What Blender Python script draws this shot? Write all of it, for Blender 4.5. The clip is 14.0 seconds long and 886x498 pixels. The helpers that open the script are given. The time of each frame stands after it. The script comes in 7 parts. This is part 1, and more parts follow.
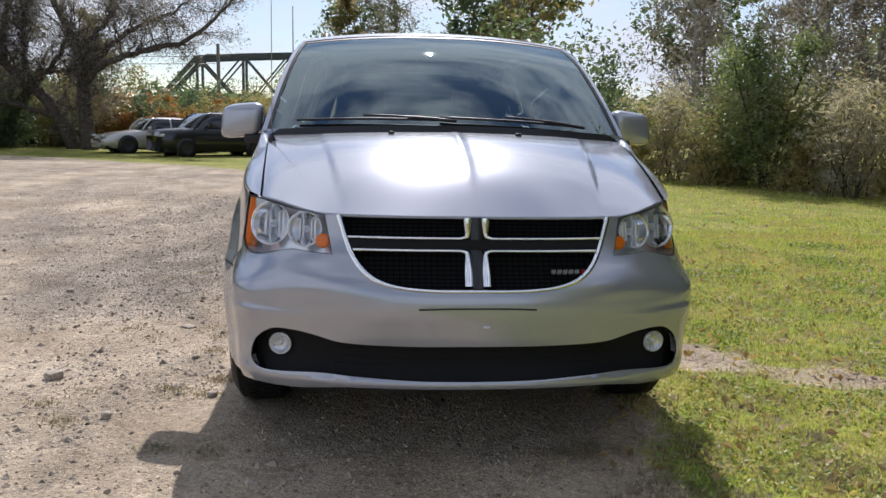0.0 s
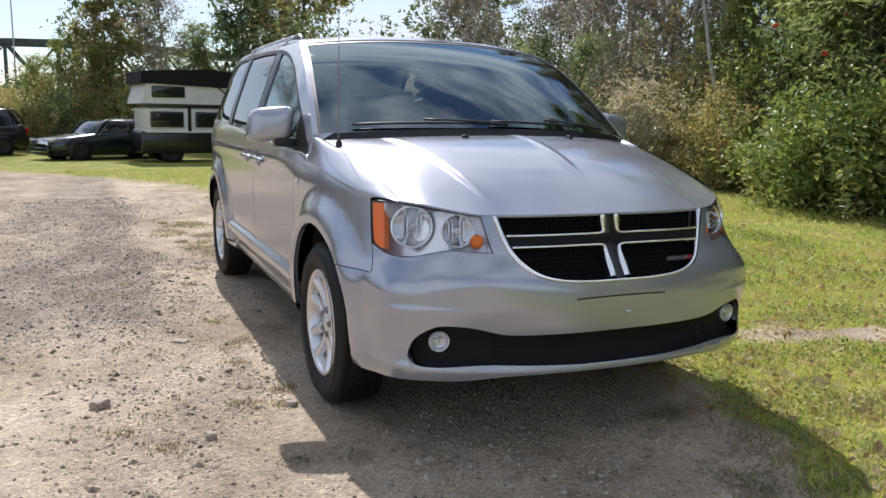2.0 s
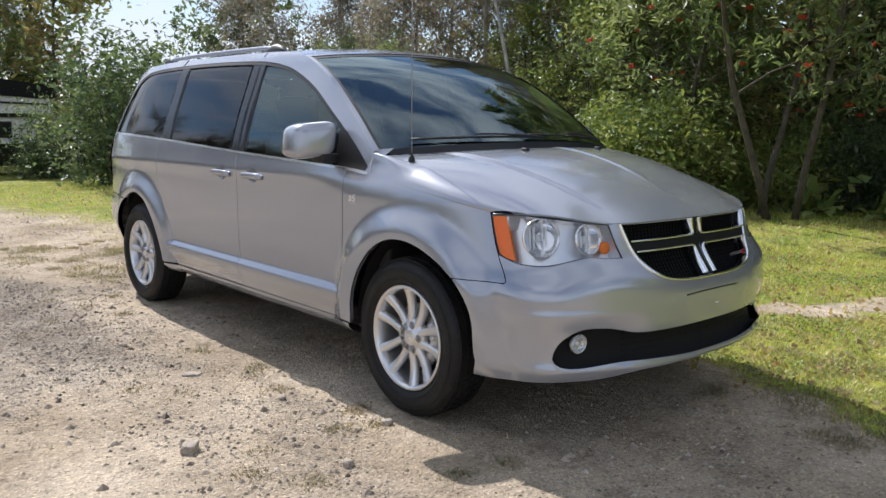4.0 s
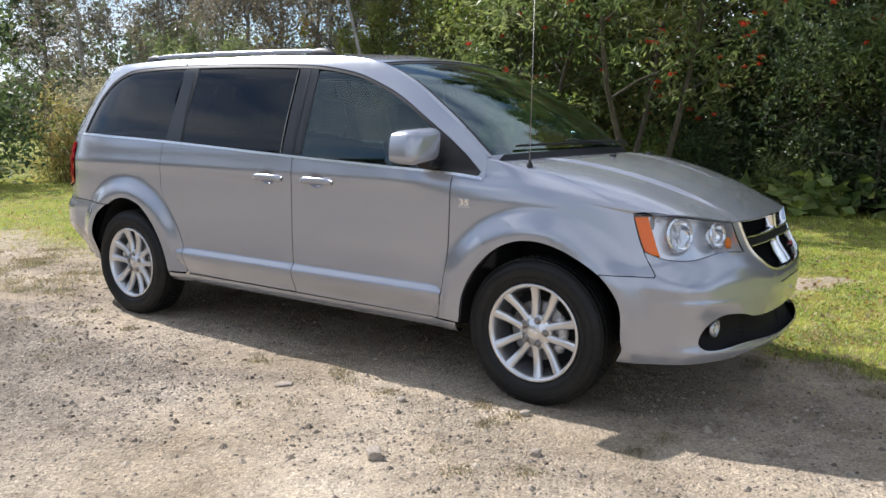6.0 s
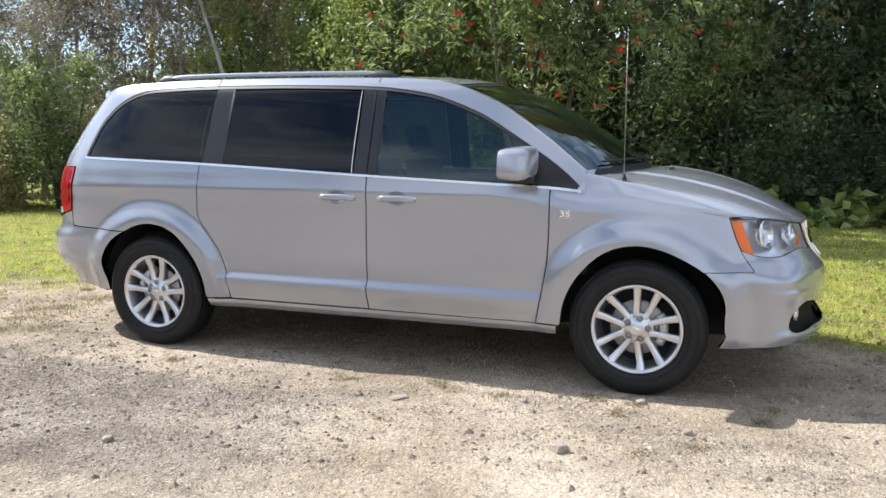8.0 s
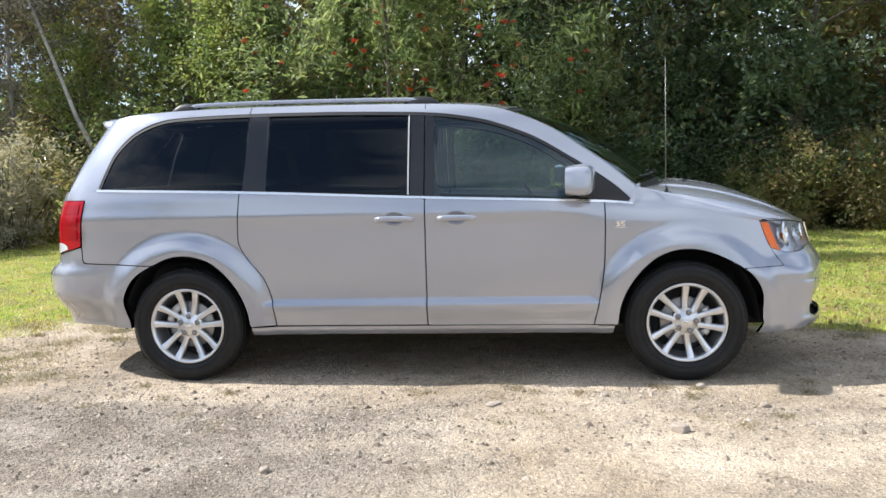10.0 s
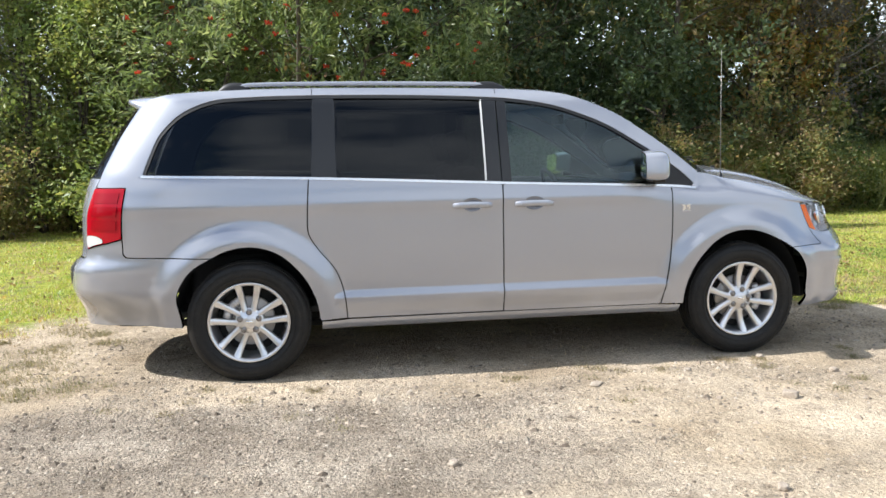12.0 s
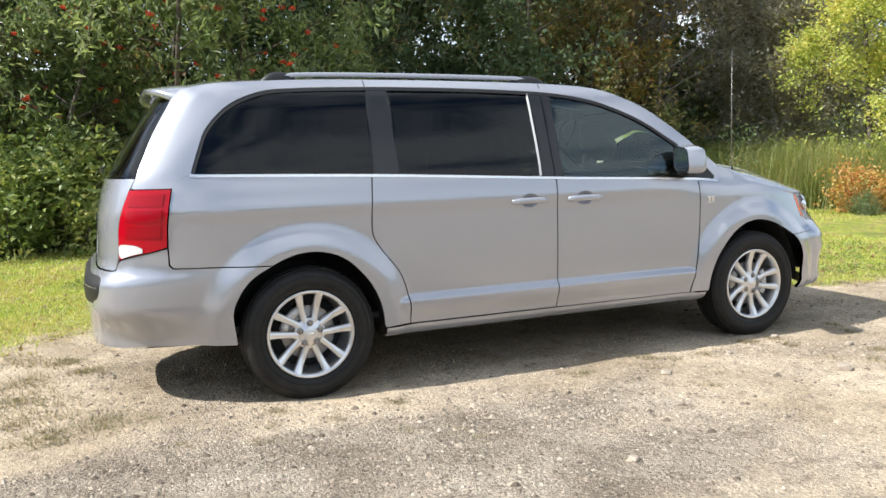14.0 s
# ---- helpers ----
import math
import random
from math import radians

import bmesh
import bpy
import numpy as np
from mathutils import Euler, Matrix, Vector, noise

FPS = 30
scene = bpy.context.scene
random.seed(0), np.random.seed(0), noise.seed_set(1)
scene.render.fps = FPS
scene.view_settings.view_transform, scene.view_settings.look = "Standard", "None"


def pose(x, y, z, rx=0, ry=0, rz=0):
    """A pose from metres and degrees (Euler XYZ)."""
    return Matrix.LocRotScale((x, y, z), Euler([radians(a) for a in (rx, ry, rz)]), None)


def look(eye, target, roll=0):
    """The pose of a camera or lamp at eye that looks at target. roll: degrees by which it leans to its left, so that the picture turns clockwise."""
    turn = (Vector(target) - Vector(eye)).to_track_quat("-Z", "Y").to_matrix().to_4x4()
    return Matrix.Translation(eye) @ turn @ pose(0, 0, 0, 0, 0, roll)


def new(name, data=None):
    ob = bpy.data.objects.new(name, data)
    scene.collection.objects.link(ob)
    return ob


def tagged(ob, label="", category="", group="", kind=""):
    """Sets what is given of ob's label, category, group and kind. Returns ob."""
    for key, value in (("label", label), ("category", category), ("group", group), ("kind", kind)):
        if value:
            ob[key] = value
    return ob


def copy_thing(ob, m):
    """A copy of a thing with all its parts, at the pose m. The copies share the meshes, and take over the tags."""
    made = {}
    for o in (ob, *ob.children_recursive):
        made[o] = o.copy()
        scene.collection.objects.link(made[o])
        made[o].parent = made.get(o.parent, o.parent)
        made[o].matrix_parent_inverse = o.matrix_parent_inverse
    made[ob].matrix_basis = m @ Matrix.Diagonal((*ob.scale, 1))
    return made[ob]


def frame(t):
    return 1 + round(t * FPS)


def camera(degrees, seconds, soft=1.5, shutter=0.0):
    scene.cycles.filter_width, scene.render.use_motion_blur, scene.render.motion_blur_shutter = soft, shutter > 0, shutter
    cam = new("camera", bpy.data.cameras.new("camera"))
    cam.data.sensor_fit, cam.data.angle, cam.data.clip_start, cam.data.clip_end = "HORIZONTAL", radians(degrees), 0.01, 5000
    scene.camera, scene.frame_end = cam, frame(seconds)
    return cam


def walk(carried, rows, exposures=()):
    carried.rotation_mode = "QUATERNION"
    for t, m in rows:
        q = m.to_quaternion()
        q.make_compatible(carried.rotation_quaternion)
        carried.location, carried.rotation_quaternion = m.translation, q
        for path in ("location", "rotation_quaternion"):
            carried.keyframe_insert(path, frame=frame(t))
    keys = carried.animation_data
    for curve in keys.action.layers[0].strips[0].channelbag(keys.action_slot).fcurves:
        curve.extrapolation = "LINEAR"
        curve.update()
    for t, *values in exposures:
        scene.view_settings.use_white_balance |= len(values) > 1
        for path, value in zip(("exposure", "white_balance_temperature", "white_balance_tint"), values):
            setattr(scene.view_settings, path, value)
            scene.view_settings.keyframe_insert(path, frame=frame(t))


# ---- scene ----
from mathutils.geometry import delaunay_2d_cdt
cam = camera(57.8, 14.0)
PATH = [
    (0, (-0.374, -3.569, 1.238), (-0.186, -1.603, 0.92), 1.2),
    (0.5, (-0.677, -3.552, 1.244), (-0.375, -1.604, 0.91), 1.1),
    (1, (-1.065, -3.555, 1.295), (-0.606, -1.638, 0.956), 0.7),
    (1.5, (-1.437, -3.476, 1.274), (-0.806, -1.607, 0.942), 0.3),
    (2, (-1.809, -3.411, 1.263), (-1.023, -1.601, 0.939), 1.0),
    (2.2, (-1.97, -3.391, 1.253), (-1.133, -1.602, 0.94), 1.3),
    (4.3, (-3.258, -2.588, 1.293), (-1.894, -1.159, 0.982), 0.4),
    (4.5, (-3.371, -2.504, 1.289), (-1.973, -1.108, 0.976), 0.4),
    (5, (-3.7, -2.255, 1.317), (-2.211, -0.955, 1.009), 0.3),
    (5.5, (-3.965, -1.974, 1.323), (-2.389, -0.783, 1.006), 0.8),
    (6, (-4.245, -1.69, 1.325), (-2.598, -0.598, 1.017), 1.0),
    (6.5, (-4.516, -1.402, 1.329), (-2.789, -0.435, 1.042), 1.2),
    (7, (-4.726, -1.077, 1.327), (-2.944, -0.208, 1.065), 1.1),
    (7.5, (-4.969, -0.761, 1.305), (-3.132, -0.009, 1.061), 0.6),
    (8, (-5.15, -0.418, 1.305), (-3.28, 0.244, 1.049), 0.3),
    (8.2, (-5.223, -0.295, 1.3), (-3.339, 0.334, 1.062), 0.1),
    (10.3, (-5.773, 1.235, 1.313), (-3.787, 1.347, 1.102), -1.8),
    (10.5, (-5.787, 1.406, 1.316), (-3.799, 1.469, 1.102), -2.0),
    (11, (-5.745, 1.823, 1.296), (-3.757, 1.772, 1.09), -1.7),
    (11.5, (-5.737, 2.21, 1.318), (-3.757, 2.043, 1.083), -0.9),
    (12, (-5.65, 2.597, 1.307), (-3.684, 2.317, 1.072), -1.2),
    (12.5, (-5.57, 2.968, 1.287), (-3.626, 2.562, 1.049), -1.3),
    (13, (-5.44, 3.348, 1.271), (-3.533, 2.799, 1.019), -1.5),
    (13.5, (-5.251, 3.692, 1.27), (-3.377, 3.035, 1.032), -1.8),
    (14, (-5.073, 4.064, 1.281), (-3.244, 3.288, 1.049), -1.6),
]
walk(cam, [(t, look(eye, target, roll)) for t, eye, target, roll in PATH],
     exposures=[(0, 0.08, 6050, 16), (1, 0.19, 6050, 16), (1.5, 0.14, 6050, 16), (2, 0.25, 6050, 15), (4.5, 0.28, 6050, 13), (6, 0.37, 5980, 12.5), (7.5, 0.60, 5950, 12), (10.5, 0.77, 6020, 10.5), (14, 0.74, 6220, 8.5)])


# ---- world, sun, exposure ----
SUN_EL, SUN_AZ = 44.0, 5.0           # degrees; azimuth from +y towards +x
world = bpy.data.worlds.new("sky")
scene.world = world
world.use_nodes = True
wt = world.node_tree
wt.nodes.clear()
w_out = wt.nodes.new("ShaderNodeOutputWorld")
w_bg = wt.nodes.new("ShaderNodeBackground")
w_sky = wt.nodes.new("ShaderNodeTexSky")
w_sky.sky_type, w_sky.sun_disc = 'NISHITA', False
w_sky.sun_elevation, w_sky.sun_rotation = radians(SUN_EL), radians(SUN_AZ)
w_sky.dust_density, w_sky.air_density = 0.1, 1.0
w_bg.inputs["Strength"].default_value = 0.10
# broken white cloud over the blue
w_tc = wt.nodes.new("ShaderNodeTexCoord")
w_map = wt.nodes.new("ShaderNodeMapping")
w_map.inputs["Scale"].default_value = (1.0, 1.0, 3.2)
w_noise = wt.nodes.new("ShaderNodeTexNoise")
w_noise.inputs["Scale"].default_value = 2.2
w_noise.inputs["Detail"].default_value = 7.0
w_noise.inputs["Roughness"].default_value = 0.58
w_ramp = wt.nodes.new("ShaderNodeValToRGB")
w_ramp.color_ramp.elements[0].position, w_ramp.color_ramp.elements[1].position = 0.39, 0.58
w_mix = wt.nodes.new("ShaderNodeMix")
w_mix.data_type = 'RGBA'
w_mix.inputs[7].default_value = (7.2, 7.6, 8.1, 1)
# clouds towards the sun are lit through and brighter
w_dot = wt.nodes.new("ShaderNodeVectorMath")
w_dot.operation = 'DOT_PRODUCT'
w_dot.inputs[1].default_value = (math.sin(radians(SUN_AZ)) * math.cos(radians(SUN_EL)), math.cos(radians(SUN_AZ)) * math.cos(radians(SUN_EL)), math.sin(radians(SUN_EL)))
w_near = wt.nodes.new("ShaderNodeMapRange")
w_near.interpolation_type = 'SMOOTHSTEP'
w_near.inputs[1].default_value, w_near.inputs[2].default_value = 0.70, 1.0
w_near.inputs[3].default_value, w_near.inputs[4].default_value = 1.0, 1.25
w_lit = wt.nodes.new("ShaderNodeVectorMath")
w_lit.operation = 'SCALE'
w_lit.inputs[0].default_value = (7.2, 7.6, 8.1)
wt.links.new(w_tc.outputs["Generated"], w_dot.inputs[0])
wt.links.new(w_dot.outputs["Value"], w_near.inputs[0])
wt.links.new(w_near.outputs[0], w_lit.inputs[3])
wt.links.new(w_lit.outputs[0], w_mix.inputs[7])
wt.links.new(w_tc.outputs["Generated"], w_map.inputs["Vector"])
wt.links.new(w_map.outputs[0], w_noise.inputs["Vector"])
wt.links.new(w_noise.outputs["Fac"], w_ramp.inputs["Fac"])
wt.links.new(w_ramp.outputs["Color"], w_mix.inputs[0])
wt.links.new(w_sky.outputs[0], w_mix.inputs[6])
wt.links.new(w_mix.outputs[2], w_bg.inputs["Color"])
wt.links.new(w_bg.outputs[0], w_out.inputs["Surface"])

sun_data = bpy.data.lights.new("sun", 'SUN')
sun_data.energy, sun_data.angle, sun_data.color = 5.0, radians(0.53), (1.0, 0.94, 0.86)
sun = new("sun", sun_data)
sun_dir = Vector((math.sin(radians(SUN_AZ)) * math.cos(radians(SUN_EL)), math.cos(radians(SUN_AZ)) * math.cos(radians(SUN_EL)), math.sin(radians(SUN_EL))))
sun.matrix_world = look(sun_dir * 40, (0, 0, 0))
scene.view_settings.exposure = 0.0


# ---- materials ----
def material(name, color, rough=0.5, metal=0.0, coat=0.0, **more):
    m = bpy.data.materials.new(name)
    m.use_nodes = True
    b = m.node_tree.nodes["Principled BSDF"]
    b.inputs["Base Color"].default_value = (*color, 1)
    b.inputs["Roughness"].default_value = rough
    b.inputs["Metallic"].default_value = metal
    b.inputs["Coat Weight"].default_value = coat
    for key, value in more.items():
        b.inputs[key.replace("_", " ")].default_value = value
    return m


def node(m, kind, **values):
    n = m.node_tree.nodes.new(kind)
    for key, value in values.items():
        n.inputs[key.replace("_", " ")].default_value = value
    return n


def vary(m, scale, spread, detail=4.0, bump=0.0, rough=None, coords="Object"):
    """Two-scale noise on the base colour (a list of colour stops), and a fine bump."""
    t, b = m.node_tree, m.node_tree.nodes["Principled BSDF"]
    tc = node(m, "ShaderNodeTexCoord")
    n1 = node(m, "ShaderNodeTexNoise", Scale=scale, Detail=detail, Roughness=0.6)
    n2 = node(m, "ShaderNodeTexNoise", Scale=scale * 9.0, Detail=3.0)
    add = node(m, "ShaderNodeMath")
    add.operation = 'MULTIPLY_ADD'
    add.inputs[1].default_value = 0.45
    sub = node(m, "ShaderNodeMath")
    sub.operation = 'MULTIPLY_ADD'
    sub.inputs[1].default_value, sub.inputs[2].default_value = 0.75, -0.1
    ramp = node(m, "ShaderNodeValToRGB")
    els = ramp.color_ramp.elements
    while len(els) < len(spread):
        els.new(0.5)
    for i, c in enumerate(spread):
        els[i].position = 0.28 + 0.44 * i / (len(spread) - 1)
        els[i].color = (*c, 1)
    for n in (n1, n2):
        t.links.new(tc.outputs[coords], n.inputs["Vector"])
    t.links.new(n1.outputs["Fac"], sub.inputs[0])
    t.links.new(n2.outputs["Fac"], add.inputs[0])
    t.links.new(sub.outputs[0], add.inputs[2])
    t.links.new(add.outputs[0], ramp.inputs["Fac"])
    t.links.new(ramp.outputs["Color"], b.inputs["Base Color"])
    if bump:
        bp = node(m, "ShaderNodeBump", Strength=bump, Distance=0.02)
        t.links.new(n2.outputs["Fac"], bp.inputs["Height"])
        t.links.new(bp.outputs[0], b.inputs["Normal"])
    return m


def glass(name, tint, gloss=1.0, ior=1.95, cast=(1.0, 1.0, 1.0)):
    """A thin pane: tinted see-through with a Fresnel gloss."""
    m = bpy.data.materials.new(name)
    m.use_nodes = True
    t = m.node_tree
    t.nodes.clear()
    out, mix = node(m, "ShaderNodeOutputMaterial"), node(m, "ShaderNodeMixShader")
    see, shine, fre = node(m, "ShaderNodeBsdfTransparent"), node(m, "ShaderNodeBsdfGlossy"), node(m, "ShaderNodeFresnel")
    see.inputs["Color"].default_value = (*tint, 1)
    shine.inputs["Roughness"].default_value = 0.015
    shine.inputs["Color"].default_value = (gloss * cast[0], gloss * cast[1], gloss * cast[2], 1)
    fre.inputs["IOR"].default_value = ior
    t.links.new(fre.outputs[0], mix.inputs[0])
    t.links.new(see.outputs[0], mix.inputs[1])
    t.links.new(shine.outputs[0], mix.inputs[2])
    t.links.new(mix.outputs[0], out.inputs["Surface"])
    return m


M_PAINT = material("silver_paint", (0.398, 0.411, 0.454), 0.218, 0.52, 0.8, Coat_Roughness=0.05)
M_BLACK = material("black_plastic", (0.010, 0.010, 0.011), 0.5)
M_VOID = material("matt_black_plastic", (0.011, 0.011, 0.012), 0.7, Specular_IOR_Level=0.2)
M_TRIM = material("satin_black_trim", (0.012, 0.0125, 0.014), 0.24)
M_RUBBER = vary(material("tyre_rubber", (0.02, 0.02, 0.02), 0.55, Specular_IOR_Level=0.30), 9.0, [(0.008, 0.008, 0.008), (0.013, 0.0128, 0.0125), (0.024, 0.0228, 0.021)], bump=0.15)
M_DARK = material("underbody_dark", (0.012, 0.012, 0.012), 0.9)
M_CHROME = material("chrome", (0.90, 0.91, 0.92), 0.13, 1.0)
M_STRIP = material("bright_trim", (0.78, 0.79, 0.80), 0.24, 0.85)
M_CHANNEL = material("window_channel_grey", (0.30, 0.31, 0.32), 0.42, 0.3)
M_ALLOY = material("alloy_silver", (0.72, 0.72, 0.73), 0.28, 0.85, 0.6)
M_STEEL = material("brake_steel", (0.34, 0.32, 0.30), 0.45, 0.85)
M_GLASS = glass("clear_tinted_glass", (0.30, 0.40, 0.37), 1.0, 2.4, (0.86, 1.0, 1.0))
M_SIDEGLASS = glass("side_glass", (0.58, 0.72, 0.70), 1.0, 1.72, (0.86, 1.0, 1.0))
M_PRIV = glass("privacy_glass", (0.10, 0.108, 0.115), 1.0, 1.42)
M_LENS = glass("clear_lens", (0.97, 0.97, 0.98), 1.0, 1.32)
M_REFL = material("lamp_reflector", (0.90, 0.91, 0.92), 0.08, 1.0)
M_AMBER = material("amber_lens", (1.0, 0.235, 0.012), 0.28, 0.0, 0.15, Specular_IOR_Level=0.3)
M_RED = material("red_lens", (0.37, 0.001, 0.010), 0.14, 0.0, 0.15, Specular_IOR_Level=0.3)
M_RED_DEEP = material("deep_red_lens", (0.29, 0.0009, 0.008), 0.2, 0.0, 0.1, Specular_IOR_Level=0.3)
M_WHITE = material("white_lens", (0.62, 0.62, 0.62), 0.15, 0.0, 1.0)
M_SEAT = vary(material("dark_cloth", (0.03, 0.03, 0.033), 0.9), 6.0, [(0.02, 0.02, 0.022), (0.04, 0.04, 0.043)], bump=0.1)
M_DASH = material("dark_vinyl", (0.03, 0.03, 0.03), 0.55)
M_MIRROR = material("mirror_glass", (0.9, 0.9, 0.9), 0.01, 1.0)


# ---- mesh tools ----
def thing(name, label, category, at=(0, 0, 0), turn=0.0, group=""):
    ob = new(name)
    ob.empty_display_size = 0.2
    ob.matrix_basis = pose(*at, 0, 0, turn)
    return tagged(ob, label, category, group)


def meshed(name, verts, faces, mat, parent=None, label="", smooth=True, normals=None):
    """One mesh object from vertices and faces; mat may be a list, with a face's slot as (verts, slot) pairs."""
    me = bpy.data.meshes.new(name)
    me.from_pydata([tuple(v) for v in verts], [], [tuple(int(i) for i in f) for f in faces])
    me.materials.append(mat)
    me.validate()
    if smooth:
        me.polygons.foreach_set("use_smooth", [True] * len(me.polygons))
    if normals is not None:
        me.normals_split_custom_set_from_vertices([tuple(n) for n in normals])
    me.update()
    ob = new(name, me)
    if parent:
        ob.parent = parent
    if label:
        ob["label"] = label
    return ob


def join(*pieces):
    vs, fs, k = [], [], 0
    for v, f in pieces:
        vs += [tuple(p) for p in v]
        fs += [tuple(i + k for i in q) for q in f]
        k += len(v)
    return vs, fs


def moved(piece, m):
    return [m @ Vector(v) for v in piece[0]], piece[1]


def rbox(x0, x1, y0, y1, z0, z1, bevel=0.01, seg=2):
    bm = bmesh.new()
    bmesh.ops.create_cube(bm, size=1, matrix=Matrix.LocRotScale(((x0 + x1) / 2, (y0 + y1) / 2, (z0 + z1) / 2), None, (abs(x1 - x0), abs(y1 - y0), abs(z1 - z0))))
    if bevel:
        bmesh.ops.bevel(bm, geom=bm.edges[:], offset=bevel, segments=seg, affect='EDGES', profile=0.6)
    bm.verts.index_update()
    out = [v.co.copy() for v in bm.verts], [[v.index for v in f.verts] for f in bm.faces]
    bm.free()
    return out


def lathe(profile, seg=48, closed=False):
    """Turn (radius, x) pairs round the x axis."""
    n = len(profile)
    vs = [(x, r * math.cos(2 * math.pi * k / seg), r * math.sin(2 * math.pi * k / seg)) for k in range(seg) for r, x in profile]
    fs = []
    for k in range(seg):
        a, b = k * n, (k + 1) % seg * n
        for i in range(n - (0 if closed else 1)):
            j = (i + 1) % n
            fs.append((a + i, b + i, b + j, a + j))
    return vs, fs


def tube(points, radius, seg=10, caps=True):
    """A round tube along points; radius is a number or a list."""
    pts = [Vector(p) for p in points]
    rad = radius if hasattr(radius, "__len__") else [radius] * len(pts)
    vs, fs = [], []
    for i, p in enumerate(pts):
        d = (pts[min(i + 1, len(pts) - 1)] - pts[max(i - 1, 0)]).normalized()
        u = d.orthogonal().normalized() if i == 0 else (u - d * u.dot(d)).normalized()
        w = d.cross(u)
        vs += [p + (u * math.cos(2 * math.pi * k / seg) + w * math.sin(2 * math.pi * k / seg)) * rad[i] for k in range(seg)]
    for i in range(len(pts) - 1):
        for k in range(seg):
            a, b = i * seg + k, i * seg + (k + 1) % seg
            fs.append((a, b, b + seg, a + seg))
    if caps:
        fs += [tuple(range(seg - 1, -1, -1)), tuple(range(len(vs) - seg, len(vs)))]
    return vs, fs


def grid(f, us, vs_):
    """A sheet of quads from f(u, v)."""
    pts = [f(u, v) for u in us for v in vs_]
    n = len(vs_)
    return pts, [(i * n + j, i * n + j + 1, (i + 1) * n + j + 1, (i + 1) * n + j) for i in range(len(us) - 1) for j in range(n - 1)]


def spl(x, xs, ys):
    """A smooth curve through points (Catmull-Rom)."""
    if x <= xs[0]:
        return ys[0]
    if x >= xs[-1]:
        return ys[-1]
    i = int(np.searchsorted(xs, x, side='right')) - 1
    h = xs[i + 1] - xs[i]
    t = (x - xs[i]) / h
    m0 = (ys[i + 1] - ys[i - 1]) / (xs[i + 1] - xs[i - 1]) if i > 0 else (ys[1] - ys[0]) / h
    m1 = (ys[i + 2] - ys[i]) / (xs[i + 2] - xs[i]) if i + 2 < len(xs) else (ys[i + 1] - ys[i]) / h
    return (2 * t ** 3 - 3 * t ** 2 + 1) * ys[i] + (t ** 3 - 2 * t ** 2 + t) * h * m0 + (3 * t ** 2 - 2 * t ** 3) * ys[i + 1] + (t ** 3 - t ** 2) * h * m1


def sstep(a, b, x):
    t = min(1.0, max(0.0, (x - a) / (b - a)))
    return t * t * (3 - 2 * t)


def curve_line(points, step=0.02):
    """Points with straight runs between, cut to short steps."""
    out = []
    for (a, b), (c, d) in zip(points, points[1:]):
        n = max(1, int(math.hypot(c - a, d - b) / step + 0.5))
        out += [(a + (c - a) * k / n, b + (d - b) * k / n) for k in range(n)]
    return out + [points[-1]]


def round_line(points, step=0.02):
    """A smooth line through points."""
    s = [0.0]
    for (a, b), (c, d) in zip(points, points[1:]):
        s.append(s[-1] + math.hypot(c - a, d - b))
    n = max(2, int(s[-1] / step))
    xs, ys = [p[0] for p in points], [p[1] for p in points]
    return [(spl(s[-1] * k / n, s, xs), spl(s[-1] * k / n, s, ys)) for k in range(n + 1)]


def arc(cy, cz, r, a0, a1, step=0.02, tall=1.0):
    n = max(3, int(abs(a1 - a0) * math.pi / 180 * r / step))
    return [(cy + r * math.cos(radians(a0 + (a1 - a0) * k / n)), cz + tall * r * math.sin(radians(a0 + (a1 - a0) * k / n))) for k in range(n + 1)]


def inside(p, poly):
    x, y = p
    hit = False
    for (x0, y0), (x1, y1) in zip(poly, poly[1:] + poly[:1]):
        if (y0 > y) != (y1 > y) and x < (x1 - x0) * (y - y0) / (y1 - y0) + x0:
            hit = not hit
    return hit


def flat_fill(outline, holes=(), step=0.03, rows=()):
    """Triangles that fill an outline with holes, with a lattice of points between."""
    loops = [outline, *holes]
    pts, edges = [], []
    for lp in loops:
        k = len(pts)
        pts += [Vector(p) for p in lp]
        edges += [(k + i, k + (i + 1) % len(lp)) for i in range(len(lp))]
    rim = np.array([tuple(p) for p in pts])
    lo, hi = rim.min(0), rim.max(0)
    for a in np.arange(lo[0] + step / 2, hi[0], step):
        for b in sorted([*rows, *(v for v in np.arange(lo[1] + step / 2, hi[1], step) if not rows or min(abs(v - w) for w in rows) > step * 0.4)]):
            if ((rim - (a, b)) ** 2).sum(1).min() > (step * 0.55) ** 2 and inside((a, b), outline) and not any(inside((a, b), h) for h in holes):
                pts.append(Vector((a, b)))
    out = delaunay_2d_cdt(pts, edges, [], 0, 1e-6)
    vs = [tuple(v) for v in out[0]]
    fs = []
    for f in out[2]:
        c = (sum(vs[i][0] for i in f) / len(f), sum(vs[i][1] for i in f) / len(f))
        if inside(c, outline) and not any(inside(c, h) for h in holes):
            fs.append(tuple(f))
    return vs, fs


# ---- the minivan: wrap surface ----
# q runs along the plan outline (equal to y along the straight side), z is height; the car points to -y.
def outline_table(n, depth, width):
    a = np.linspace(0, math.pi / 2, 4000)
    fy, fx = np.sin(a) ** (2 / n), np.cos(a) ** (2 / n)
    s = np.concatenate([[0], np.cumsum(np.hypot(np.diff(fy * depth), np.diff(fx * width)))])
    return s, fx, fy


